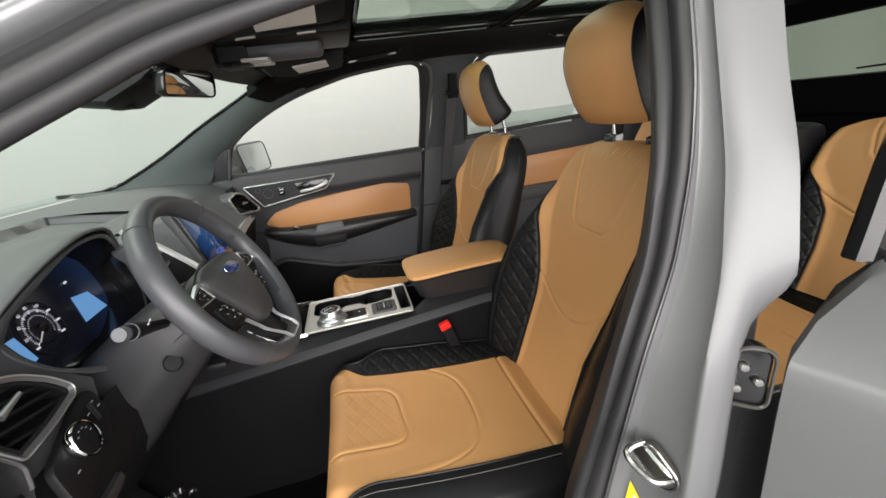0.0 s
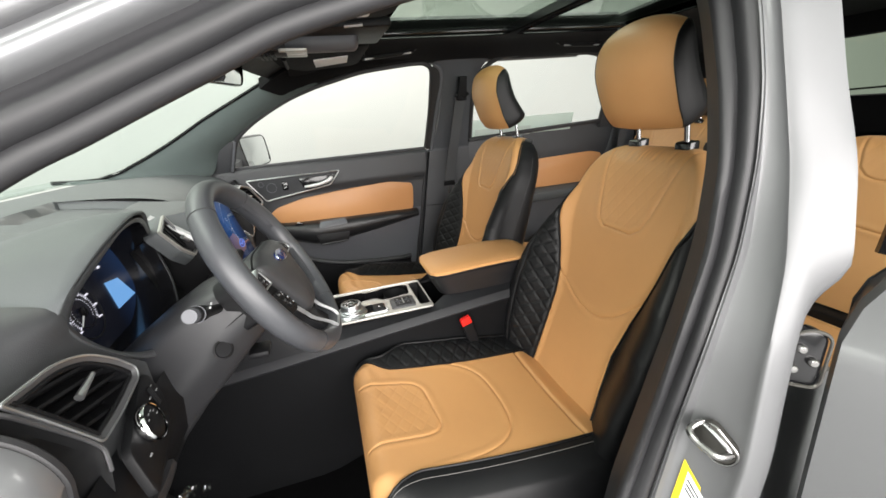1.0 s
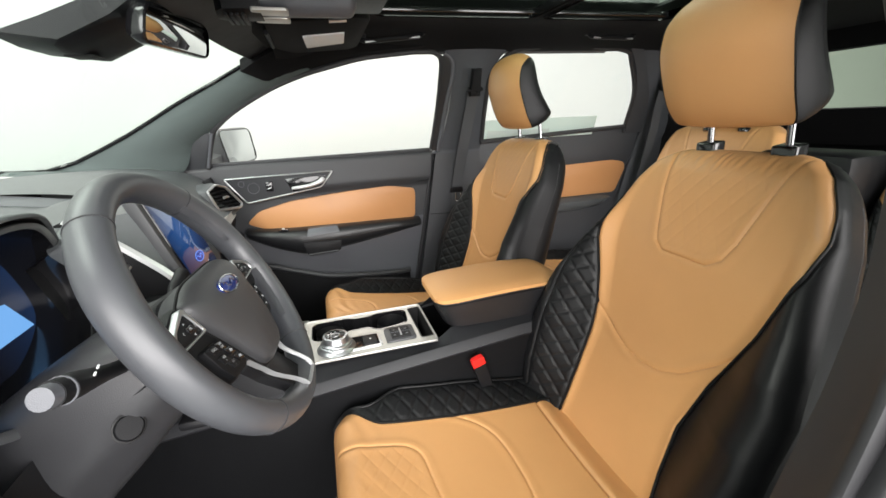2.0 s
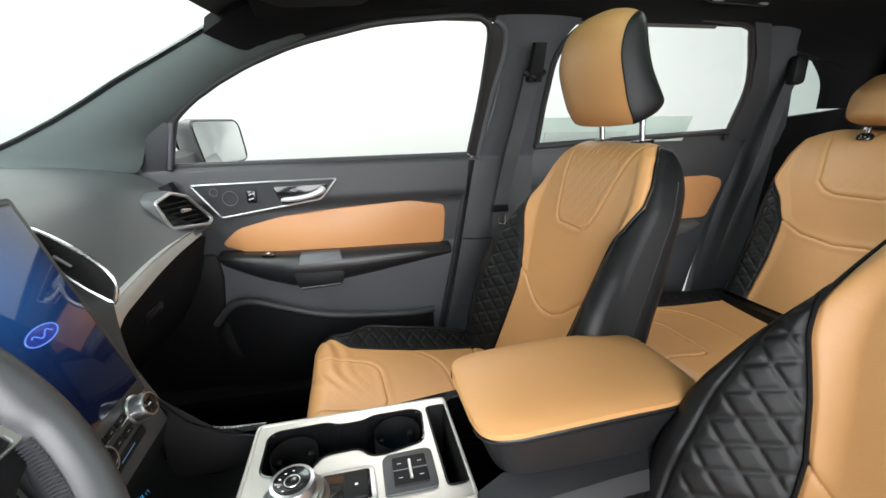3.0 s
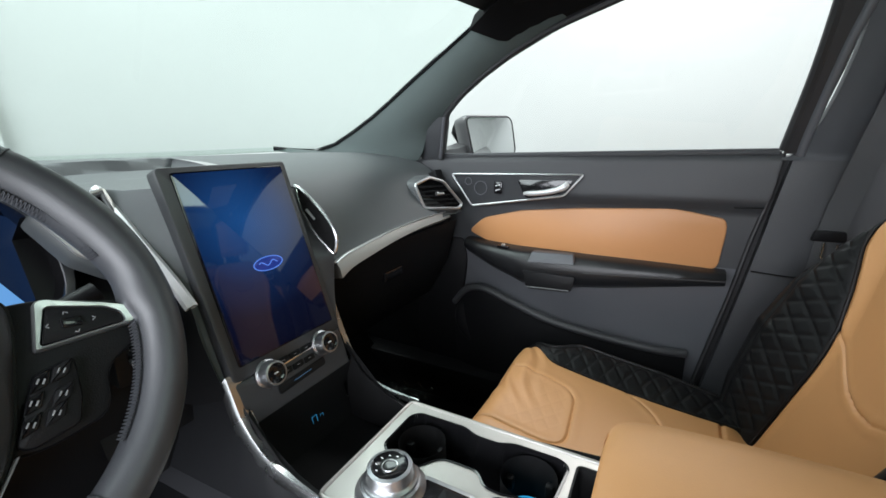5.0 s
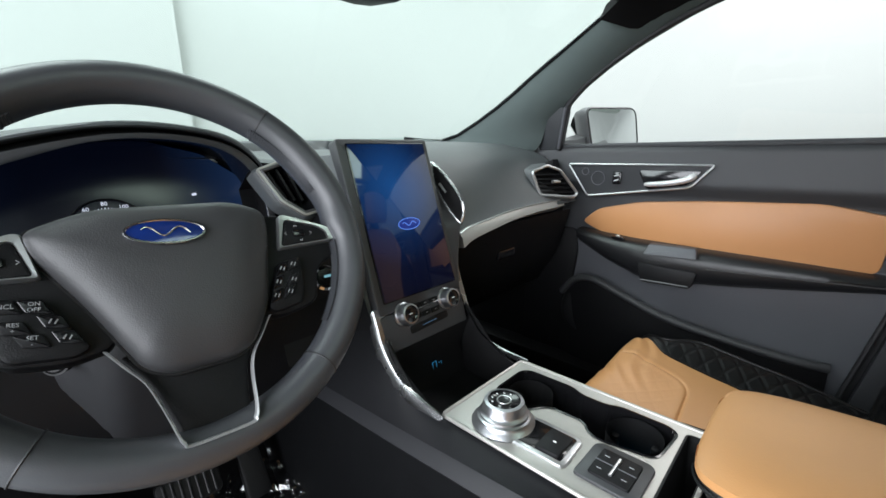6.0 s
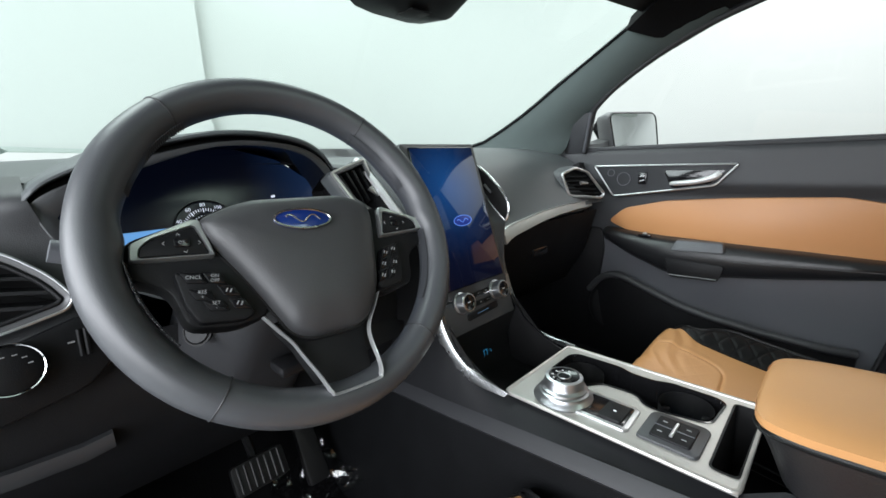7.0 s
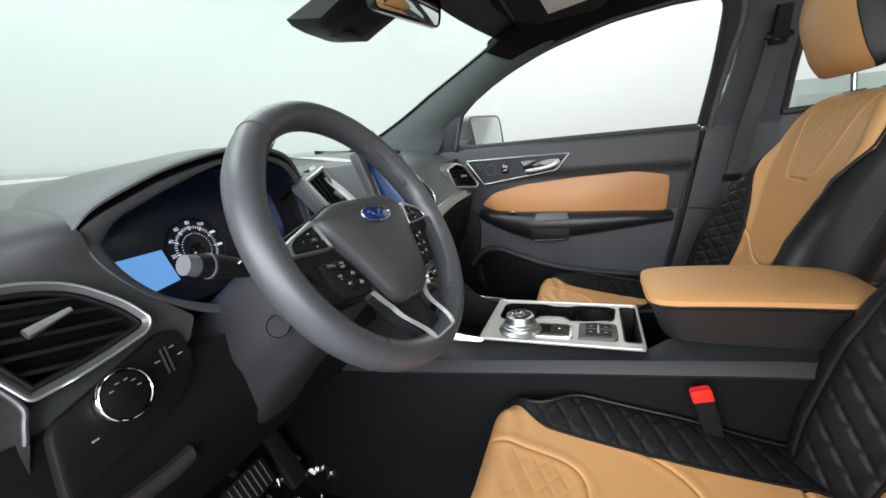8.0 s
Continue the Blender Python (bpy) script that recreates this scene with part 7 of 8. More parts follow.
def steering_wheel():
    ob = thing("steering_wheel", "black leather steering wheel with silver spokes and blue oval emblem", "steering wheel", tuple(W0))
    n = 140
    ang = np.linspace(0, 2 * math.pi, n, endpoint=False)
    R = 0.1765
    loops = []
    for a in ang:
        deg = math.degrees(a) % 360
        grip = max(math.exp(-((deg - q) / 13) ** 2) for q in (30, 150))
        bump = max(math.exp(-((deg - q) / 5) ** 2) for q in (4, 176))
        ri, ro, dp = 0.0185 + 0.003 * grip + 0.004 * bump, 0.0185 + 0.001 * grip, 0.0222 + 0.001 * grip
        row = []
        for q in np.linspace(0, 2 * math.pi, 22, endpoint=False):
            k = math.cos(q)
            rr = R + (ro if k > 0 else ri) * k
            row.append(wh(rr * math.cos(a), rr * math.sin(a), dp * math.sin(q)))
        loops.append(row)
    v, f = loft(loops + [loops[0]], caps=(False, False))
    m = n * 22
    part("rim", (v[:m], [tuple(i % m for i in q) for q in f]), RIM_LEATHER, ob, "black grained leather rim", sharp=70)
    for deg in (52, 128, 232, 308):
        a = radians(deg)
        ring = []
        for q in np.linspace(0, 2 * math.pi, 22, endpoint=False):
            rr = R + 0.0188 * math.cos(q)
            ring.append(wh(rr * math.cos(a), rr * math.sin(a), 0.0225 * math.sin(q)))
        part("rim_seam", tube(ring, 0.0008, 5, closed=True), RUBBER, ob)
    # cross-laced inner edge beside the spokes
    for start, count in ((-38, 34), (20, 34), (126, 34), (184, 30)):
        for k in range(count):
            a = radians(start + k * 1.02)
            rr = R - 0.0205
            for da in (0.007, -0.007):
                part("lace", tube([wh((rr - 0.0008) * math.cos(a), (rr - 0.0008) * math.sin(a), 0.0), wh((rr + 0.002) * math.cos(a + da), (rr + 0.002) * math.sin(a + da), 0.0105)], 0.0007, 4), RIM_LEATHER, ob)
    # airbag cover
    hub = rounded([(-0.098, 0.026), (-0.056, 0.043), (0.058, 0.045), (0.088, 0.032), (0.088, 0.010), (0.071, -0.070), (0.052, -0.101), (0.034, -0.110), (-0.018, -0.110), (-0.036, -0.100), (-0.068, -0.034), (-0.094, 0.008)], [0.010, 0.02, 0.02, 0.012, 0.014, 0.02, 0.016, 0.016, 0.016, 0.018, 0.03, 0.012], 5)
    rows = []
    for ins, dp in ((0.96, -0.030), (1.0, -0.012), (1.0, 0.001), (0.985, 0.007), (0.95, 0.0115), (0.88, 0.0155), (0.74, 0.0205), (0.5, 0.0235), (0.25, 0.0245), (0.02, 0.025)):
        rows.append([wh(0.002 + (r - 0.002) * ins, -0.028 + (u + 0.028) * ins, dp) for r, u in hub])
    cover = part("airbag_cover", loft(rows), HUB_BLACK, ob, "black moulded airbag cover", sharp=60)
    part("cover_gap", tube([wh(0.002 + (r - 0.002) * 1.012, -0.028 + (u + 0.028) * 1.012, -0.002) for r, u in hub], 0.0016, 5, closed=True), LINER, cover)
    tilt = -0.06
    def em(a, b, dp):
        r, u = a * math.cos(tilt) - b * math.sin(tilt), a * math.sin(tilt) + b * math.cos(tilt)
        return wh(r - 0.005, u + 0.0105, dp - 0.10 * u)
    e = [(0.0295 * math.cos(a), 0.0112 * math.sin(a)) for a in np.linspace(0, 2 * math.pi, 44, endpoint=False)]
    badge = part("emblem", slab(e, lambda a, b, dp: em(a, b, 0.0265 + dp), 0.010, 0.0015), EMBLEM_BLUE, cover, "blue oval emblem")
    part("emblem_rim", tube([em(a, b, 0.0262) for a, b in e], 0.0012, 6, closed=True), BRIGHT_TRIM, badge, "chrome rim")
    swash = [(-0.018 + 0.036 * q, 0.0042 * math.sin(q * 9.4 + 0.5)) for q in np.linspace(0, 1, 60)]
    part("emblem_swash", tube([em(a, b, 0.0268) for a, b in swash], 0.0008, 5), BRIGHT_TRIM, badge, "silver curved mark")
    for k in range(5):
        part("moulded_mark", tube([wh(-0.010 + 0.0058 * k, -0.046 + 0.0004 * k, 0.0240), wh(-0.0085 + 0.0058 * k, -0.042 + 0.0004 * k, 0.0240)], 0.0006, 4), COLUMN_GREY, cover)
    part("moulded_mark", tube([wh(0.004, -0.054, 0.0236), wh(0.006, -0.062, 0.0232)], 0.0007, 4), DIM_PRINT, cover)
    # spokes with switch pads
    for sgn in (-1, 1):
        cx = 0.003
        M = lambda pts: [(cx + sgn * a, b) for a, b in pts][::sgn]
        sp = M([(0.060, 0.030), (0.104, 0.030), (0.160, 0.012), (0.162, -0.022), (0.132, -0.036), (0.124, -0.074), (0.085, -0.082), (0.052, -0.076)])
        spoke = part("spoke", slab(rounded(sp, 0.012), lambda r, u, w: wh(r, u, w - 0.002), 0.024, 0.005), DARK_PLASTIC, ob, "black spoke")
        outer = rounded(M([(0.157, -0.009), (0.155, 0.007), (0.143, 0.0125), (0.105, 0.0265), (0.099, 0.0255), (0.091, -0.0125)]), 0.004, 4)
        inner = rounded(M([(0.150, -0.0062), (0.148, 0.003), (0.139, 0.0098), (0.107, 0.0195), (0.104, 0.0185), (0.0955, -0.0090)]), 0.003, 4)
        part("switch_frame", loft([[wh(r, u, -0.004) for r, u in outer], [wh(r, u, 0.004) for r, u in outer], [wh(r, u, 0.0062) for r, u in inset(outer, 0.0012)], [wh(r, u, 0.0058) for r, u in inset(inner, -0.0008)], [wh(r, u, 0.003) for r, u in inner]], caps=(False, False)), SILVER_TRIM, spoke, "satin silver frame")
        pp = part("switch_pad", slab(inset(inner, 0.0003), lambda r, u, w: wh(r, u, w + 0.005), 0.008, 0.0015), DARK_PLASTIC, spoke, "black switch pad")
        kc = np.array((cx + sgn * 0.1165, 0.0035))
        for da, db in ((-0.002, 0.0085), (0.002, -0.0085), (0.014, -0.001), (-0.014, 0.001)):
            d2 = np.array((da, db)) / math.hypot(da, db) * 0.0016
            s2 = np.array((-d2[1], d2[0]))
            q = kc + np.array((da, db))
            part("arrow", tube([wh(*(q - d2 * 0.6 + s2), 0.0056), wh(*(q + d2 * 0.6), 0.0056), wh(*(q - d2 * 0.6 - s2), 0.0056)], 0.0004, 4), DIM_PRINT, pp)
        part("ok_key", slab(rounded([(kc[0] - 0.0065, kc[1] - 0.0035), (kc[0] + 0.0065, kc[1] - 0.0045), (kc[0] + 0.0065, kc[1] + 0.0035), (kc[0] - 0.0065, kc[1] + 0.0045)], 0.002), lambda r, u, w: wh(r, u, w + 0.0072), 0.003, 0.001), GLOSS_BLACK, pp)
        if sgn < 0:
            lettering("OK", 0.0042, Matrix.Translation(wh(kc[0], kc[1], 0.0074)) @ WM, pp, DIM_PRINT, 0.0001)
        slim = 1.0 if sgn < 0 else 0.74
        low = rounded(M([(0.066 + (a - 0.066) * slim, b) for a, b in ((0.128, -0.0225), (0.094, -0.0275), (0.088, -0.038), (0.068, -0.073), (0.078, -0.078), (0.116, -0.073), (0.124, -0.054))])[::-1], 0.005)
        kp = part("key_pad", slab(low, lambda r, u, w: wh(r, u, w + 0.006), 0.012, 0.003), DARK_PLASTIC, spoke, "black key pad")
        words = (("CNCL", -0.1137, -0.0311), ("ON\nOFF", -0.0971, -0.0344), ("RES\n+", -0.1096, -0.0479), ("", -0.088, -0.0478), ("SET\n-", -0.1006, -0.0597), ("", -0.0813, -0.0616))
        for j, (word, kx, ky) in enumerate(words):
            c = np.array((cx + sgn * (0.066 + (-kx - 0.066) * slim), ky))
            e1, e2 = np.array(((0.0080 if j % 2 == 0 else 0.0072) * slim, -0.0016 * -sgn)), np.array((0.0022 * -sgn, -0.0056))
            e1 = e1 if sgn < 0 else np.array((e1[0], 0.0016))
            quad = [c - e1 + e2, c + e1 + e2, c + e1 - e2, c - e1 - e2]
            part("key", slab(rounded(quad, 0.002), lambda r, u, w: wh(r, u, w + 0.0082), 0.004, 0.0012), GLOSS_BLACK if j % 2 else DARK_PLASTIC, kp)
            if word and sgn < 0:
                lettering(word, 0.0048 if word == "CNCL" else 0.0044, Matrix.Translation(wh(c[0], c[1], 0.0084)) @ WM @ Matrix.Rotation(radians(-8), 4, "Z"), kp, DIM_PRINT, 0.0001)
            else:
                part("icon", tube([wh(c[0] - 0.0026, c[1] - 0.001, 0.0084), wh(c[0] - 0.0006, c[1] + 0.0022, 0.0084)], 0.0006, 4), DIM_PRINT, kp)
                part("icon", tube([wh(c[0] + 0.0006, c[1] - 0.0022, 0.0084), wh(c[0] + 0.0026, c[1] + 0.001, 0.0084)], 0.0006, 4), DIM_PRINT, kp)
    # lower spoke: a silver V round a dark web
    vx = 0.006
    web = rounded([(vx + a, b) for a, b in ((-0.058, -0.084), (0.058, -0.084), (0.039, -0.115), (0.025, -0.172), (-0.025, -0.172), (-0.039, -0.115))], 0.008)
    low = part("lower_spoke", slab(web, lambda r, u, w: wh(r, u, w - 0.008 + 0.018 * float(smooth(-u, 0.115, 0.165))), 0.016, 0.004), DARK_PLASTIC, ob, "dark lower spoke")
    outer = [(-0.066, -0.078), (-0.054, -0.096), (-0.043, -0.112), (-0.036, -0.135), (-0.0305, -0.160), (-0.028, -0.167), (-0.022, -0.171), (0.022, -0.171), (0.028, -0.167), (0.0305, -0.160), (0.036, -0.135), (0.043, -0.112), (0.054, -0.096), (0.066, -0.078)]
    inner = [(-0.058, -0.080), (-0.046, -0.098), (-0.036, -0.115), (-0.0305, -0.136), (-0.0255, -0.157), (-0.022, -0.162), (-0.018, -0.164), (0.018, -0.164), (0.022, -0.162), (0.0255, -0.157), (0.0305, -0.136), (0.036, -0.115), (0.046, -0.098), (0.058, -0.080)]
    rise = lambda u: 0.0225 * float(smooth(-u, 0.112, 0.166))
    rows = [[wh(vx + a[0], a[1], rise(a[1]) - 0.005), wh(vx + a[0], a[1], rise(a[1])), wh(vx + a[0] * 0.85 + b[0] * 0.15, a[1] * 0.85 + b[1] * 0.15, 0.003 + rise(a[1])), wh(vx + a[0] * 0.2 + b[0] * 0.8, a[1] * 0.2 + b[1] * 0.8, 0.002 + rise(a[1])), wh(vx + b[0], b[1], -0.003 + rise(a[1]))] for a, b in zip(curve_at(outer, 60), curve_at(outer, 60) * 0.62 + curve_at(inner, 60) * 0.38)]
    part("v_trim", loft(rows), V_SATIN, low, "satin silver V trim")


steering_wheel()


def column():
    ob = thing("steering_column", "grey plastic steering column shroud with stalk and lock cap", "steering column", (-0.32, -0.39, 0.98))
    loops = []
    for k, (s, w, h, drop) in enumerate(((-0.36, 0.105, 0.10, 0.045), (-0.26, 0.102, 0.09, 0.02), (-0.20, 0.098, 0.085, 0.01), (-0.13, 0.090, 0.075, 0.0), (-0.07, 0.080, 0.062, 0.0), (-0.038, 0.070, 0.052, 0.0), (-0.030, 0.050, 0.04, 0.0))):
        sec = rounded([(-w, -h * 0.55), (-w * 0.5, -h * 1.25), (w * 0.5, -h * 1.25), (w, -h * 0.55), (w * 0.9, h * 0.5), (w * 0.5, h * 0.75), (-w * 0.5, h * 0.75), (-w * 0.9, h * 0.5)], 0.02, 3)
        loops.append([wh(r - 0.004, u - drop - 0.006, s) for r, u in sec])
    part("shroud", loft(loops), COLUMN_GREY, ob, "grey plastic shroud")
    mod = rounded([(-0.080, -0.060), (0.080, -0.060), (0.084, 0.020), (0.060, 0.040), (-0.060, 0.040), (-0.084, 0.020)], 0.014, 4)
    part("switch_module", loft([[wh(r, u, -0.088) for r, u in mod], [wh(r, u, -0.036) for r, u in mod], [wh(r, u, -0.030) for r, u in inset(mod, 0.006)]]), DARK_PLASTIC, ob, "black stalk switch module")
    part("shroud_joint", tube([wh(-0.095, -0.030, -0.18), wh(-0.086, -0.028, -0.10), wh(-0.078, -0.024, -0.045)], 0.0012, 5), DARK_PLASTIC, ob)
    k0, kn = np.array((-0.322, -0.462, 1.004)), np.array((0.62, -0.70, 0.35))
    part("lock_cap", lathe([(0.001, 0.004), (0.0135, 0.004), (0.015, 0.002), (0.015, -0.006)][::-1], k0 + kn * 0.006, kn, 28), DARK_PLASTIC, ob, "round dark lock cap")
    part("lock_ring", lathe([(0.0155, 0.0), (0.0175, 0.0025), (0.0155, 0.003)], k0 + kn * 0.006, kn, 28), LINER, ob)
    st = curve_at([(-0.312, -0.44, 1.074), (-0.314, -0.49, 1.092), (-0.316, -0.525, 1.105), (-0.316, -0.562, 1.118)], 16)
    stalk = part("stalk", tube(st, np.interp(np.linspace(0, 1, 16), [0, 0.3, 0.6, 0.75, 1], [0.008, 0.009, 0.012, 0.0135, 0.0125]), 14), DARK_PLASTIC, ob, "black indicator stalk")
    part("stalk_tip", tube([(-0.316, -0.562, 1.118), (-0.316, -0.574, 1.122)], [0.0112, 0.0105], 16), GREY_PLASTIC, stalk, "grey end button")
    part("stalk_collar", tube([(-0.3155, -0.547, 1.1128), (-0.3155, -0.549, 1.1134)], 0.0139, 16), GREY_PLASTIC, stalk)
    for k in range(2):
        part("icon", tube([(-0.3035, -0.520 + 0.008 * k, 1.108 + 0.003 * k), (-0.3035, -0.516 + 0.008 * k, 1.1095 + 0.003 * k)], 0.0012, 4), WHITE_PRINT, stalk)
    part("stalk", tube(curve_at([(-0.315, -0.32, 1.065), (-0.315, -0.26, 1.085), (-0.312, -0.20, 1.105)], 10), [0.008] * 6 + [0.011] * 4, 12), DARK_PLASTIC, ob, "black wiper stalk")
    part("reach_lever", box((-0.30, -0.40, 0.935), (-0.26, -0.35, 0.95), 0.006), DARK_PLASTIC, ob)


column()


def pedals():
    ob = thing("brake_pedal", "black ribbed rubber brake pedal", "pedal", (-0.60, -0.33, 0.45))
    c, up, n = np.array((-0.615, -0.330, 0.558)), np.array((-0.5, 0, 0.866)), np.array((0.866, 0, 0.5))
    part("pad", slab(rounded([(-0.055, -0.032), (0.055, -0.032), (0.055, 0.032), (-0.055, 0.032)], 0.012), lambda u, v, w: c + np.array((0, 1, 0)) * u + up * v + n * w, 0.016, 0.004), LINER, ob)
    for k in range(7):
        u = -0.042 + 0.014 * k
        part("rib", tube([c + np.array((0, u, 0)) - up * 0.026 + n * 0.001, c + np.array((0, u, 0)) + up * 0.026 + n * 0.001], 0.0025, 6), RUBBER, ob)
    part("arm", tube([c - n * 0.016, c - n * 0.05 + up * 0.12, c + up * 0.30 - n * 0.10], 0.010, 8), DARK_PLASTIC, ob)
    ob = thing("accelerator_pedal", "black plastic accelerator pedal in the footwell", "pedal", (-0.66, -0.20, 0.42))
    c = np.array((-0.64, -0.205, 0.52))
    part("pad", slab(rounded([(-0.026, -0.075), (0.026, -0.075), (0.022, 0.075), (-0.022, 0.075)], 0.010), lambda u, v, w: c + np.array((0, 1, 0)) * u + up * v + n * w, 0.016, 0.004), LINER, ob)
    part("arm", tube([c - n * 0.016 + up * 0.05, c + up * 0.28 - n * 0.06], 0.009, 8), DARK_PLASTIC, ob)


pedals()


# ---- centre console ----
TZ = 0.812
CY = 0.030


def centre_console():
    ob = thing("centre_console", "black centre console with satin tray, rotary shifter and cup holders", "centre console", (0.0, CY, 0.42))
    # body sides follow the tray and sweep up to the dashboard
    xs = np.array([-0.50, -0.42, -0.34, -0.30, -0.26, -0.21, -0.16, -0.05, 0.15, 0.20, 0.40, 0.58])
    zs = np.array([0.90, 0.90, 0.905, 0.895, 0.845, 0.815, 0.800, 0.800, 0.800, 0.835, 0.845, 0.845])
    px = np.linspace(-0.50, 0.58, 60)
    pz = np.interp(px, xs, zs)
    band = np.interp(px, [-0.50, -0.478, -0.25, 0.0, 0.367, 0.58], [0.728, 0.732, 0.752, 0.778, 0.813, 0.82])
    for sgn in (-1, 1):
        y_top, y_mid, y_low = CY + sgn * 0.112, CY + sgn * 0.135, CY + sgn * 0.150
        nm = "driver" if sgn < 0 else "passenger"
        part("upper_side", loft([[(x, CY + sgn * 0.100, z + 0.002), (x, y_top, z - 0.004), (x, y_mid - sgn * 0.006, (z + b) / 2), (x, y_mid, b + 0.012)] for x, z, b in zip(px, pz, band)], closed=False), CONSOLE_BLACK, ob, "soft black side panel")
        part("side_band", loft([[(x, y_mid, b + 0.012), (x, y_mid + sgn * 0.004, b + 0.008), (x, y_low, b - 0.008), (x, y_low - sgn * 0.004, b - 0.014)] for x, b in zip(px, band)], closed=False), BAND_GREY, ob, "grey plastic band")
        part("lower_side", loft([[(x, y_low - sgn * 0.004, b - 0.014), (x, y_low, 0.55), (x, y_low + sgn * 0.02, 0.36)] for x, b in [(-1.0, 0.70)] + list(zip(px, band))], closed=False), SIDE_CARPET, ob, "dark carpeted lower side")
    part("rear_face", box((0.575, CY - 0.135, 0.38), (0.60, CY + 0.135, 0.845), 0.01), DARK_PLASTIC, ob)
    # tray plate with its openings cut through
    x0, x1, ya, yb = -0.162, 0.158, CY - 0.108, CY + 0.110
    cups = rounded([(-0.142, 0.030), (-0.085, 0.008), (-0.072, 0.020), (-0.052, 0.048), (0.004, 0.050), (0.020, 0.030), (0.040, 0.028), (0.106, 0.042), (0.112, 0.112), (0.098, 0.122), (0.030, 0.122), (0.010, 0.112), (-0.030, 0.112), (-0.050, 0.122), (-0.130, 0.120), (-0.142, 0.108)], 0.014, 4)
    slot = rounded([(0.124, -0.052), (0.154, -0.052), (0.156, 0.122), (0.122, 0.122)], 0.008, 4)
    us, vs = np.linspace(x0, x1, 161), np.linspace(ya, yb, 110)
    v, f = grid(lambda u, w: (u, w, TZ + 0.0 * u), us, vs)
    loops2 = [[tuple(p) for p in cups], [tuple(p) for p in slot]]
    cen = np.array([np.mean([v[i] for i in q], 0) for q in f])
    out = np.ones(len(f), bool)
    for lp in loops2:
        out &= ~inside(cen[:, 0], cen[:, 1], lp)
    tray = part("tray_plate", thick((v, [q for q, k in zip(f, out) if k]), (0, 0, -0.004)), SATIN, ob, "satin champagne tray plate")
    for lp, nm, floor_z in ((cups, "cup_wall", 0.725), (slot, "slot_wall", 0.715)):
        part(nm, loft([[(u, w, TZ + 0.001) for u, w in inset(lp, -0.002)], [(u, w, TZ + 0.0015) for u, w in inset(lp, 0.001)], [(u, w, floor_z) for u, w in inset(lp, 0.006)]], caps=(False, True)), GLOSS_BLACK if nm == "cup_wall" else LINER, tray, "black lined well")
    part("plate_edge", tube([(u, w, TZ) for u, w in rounded([(x0, ya), (x1, ya), (x1, yb), (x0, yb)], 0.010, 4)], 0.003, 8, closed=True), SATIN, tray)
    for cx, cy, r in ((-0.098, 0.070, 0.036), (0.066, 0.078, 0.038)):
        cup = part("cup_holder", lathe([(r, 0.0), (r, -0.068), (r - 0.006, -0.074), (0.001, -0.074)], (cx, cy, TZ - 0.004), (0, 0, 1), 32), LINER, tray, "round black cup holder")
        for a in (40, 160, 280):
            part("cup_finger", box((cx + (r - 0.006) * math.cos(radians(a)) - 0.006, cy + (r - 0.006) * math.sin(radians(a)) - 0.006, TZ - 0.045), (cx + (r - 0.006) * math.cos(radians(a)) + 0.006, cy + (r - 0.006) * math.sin(radians(a)) + 0.006, TZ - 0.025), 0.003), DARK_PLASTIC, cup)
    part("light_ring", tube([(0.066 + 0.030 * math.cos(a), 0.078 + 0.030 * math.sin(a), TZ - 0.068) for a in np.linspace(0, 2 * math.pi, 30, endpoint=False)], 0.0012, 5, closed=True), glow("cup_light", (0.05, 0.45, 0.8), 0.7), tray)
    # shifter dial on a stepped chrome foot
    dx, dy = -0.084, -0.028
    dial = part("shift_dial", lathe([(0.046, 0.0), (0.047, 0.003), (0.043, 0.008), (0.0395, 0.011), (0.039, 0.0135), (0.036, 0.0155), (0.0355, 0.019), (0.032, 0.0215), (0.0305, 0.024), (0.030, 0.033), (0.0288, 0.036), (0.024, 0.0372)], (dx, dy, TZ), (0, 0, 1), 48), DIAL_METAL, ob, "chrome rotary shift dial")
    part("dial_top", lathe([(0.0245, 0.0368), (0.022, 0.0352), (0.001, 0.0352)], (dx, dy, TZ), (0, 0, 1), 36), GLOSS_BLACK, dial, "black dial face")
    part("dial_ring", tube([(dx + 0.010 * math.cos(a), dy + 0.010 * math.sin(a), TZ + 0.0360) for a in np.linspace(0, 2 * math.pi, 24, endpoint=False)], 0.0009, 5, closed=True), SILVER_TRIM, dial)
    for a in (90, 125, 160, 200, 235):
        p = (dx + 0.0175 * math.cos(radians(a)), dy + 0.0175 * math.sin(radians(a)))
        part("gear_mark", tube([(p[0] - 0.0014, p[1], TZ + 0.0358), (p[0] + 0.0014, p[1], TZ + 0.0358)], 0.0008, 4), WHITE_PRINT, dial)
    well = rounded([(-0.062, -0.058), (0.022, -0.056), (0.026, -0.048), (0.024, 0.004), (0.016, 0.010), (-0.055, 0.010)], 0.008, 4)
    pw = part("park_plate", slab(well, lambda u, w_, h: (u, w_, TZ + 0.004 + h), 0.006, 0.002), SILVER_TRIM, ob, "chrome surround of the park button")
    part("park_well", slab(inset(well, 0.007), lambda u, w_, h: (u, w_, TZ + 0.0045 + h), 0.002, 0.0005), GLOSS_BLACK, pw)
    part("park_button", slab(rounded([(-0.020, -0.048), (0.014, -0.047), (0.014, -0.002), (-0.020, -0.002)], 0.004), lambda u, w_, h: (u, w_, TZ + 0.008 + h), 0.005, 0.002), DARK_PLASTIC, pw)
    part("park_mark", tube([(-0.004, -0.026, TZ + 0.0086), (0.000, -0.026, TZ + 0.0086)], 0.0012, 5), WHITE_PRINT, pw)
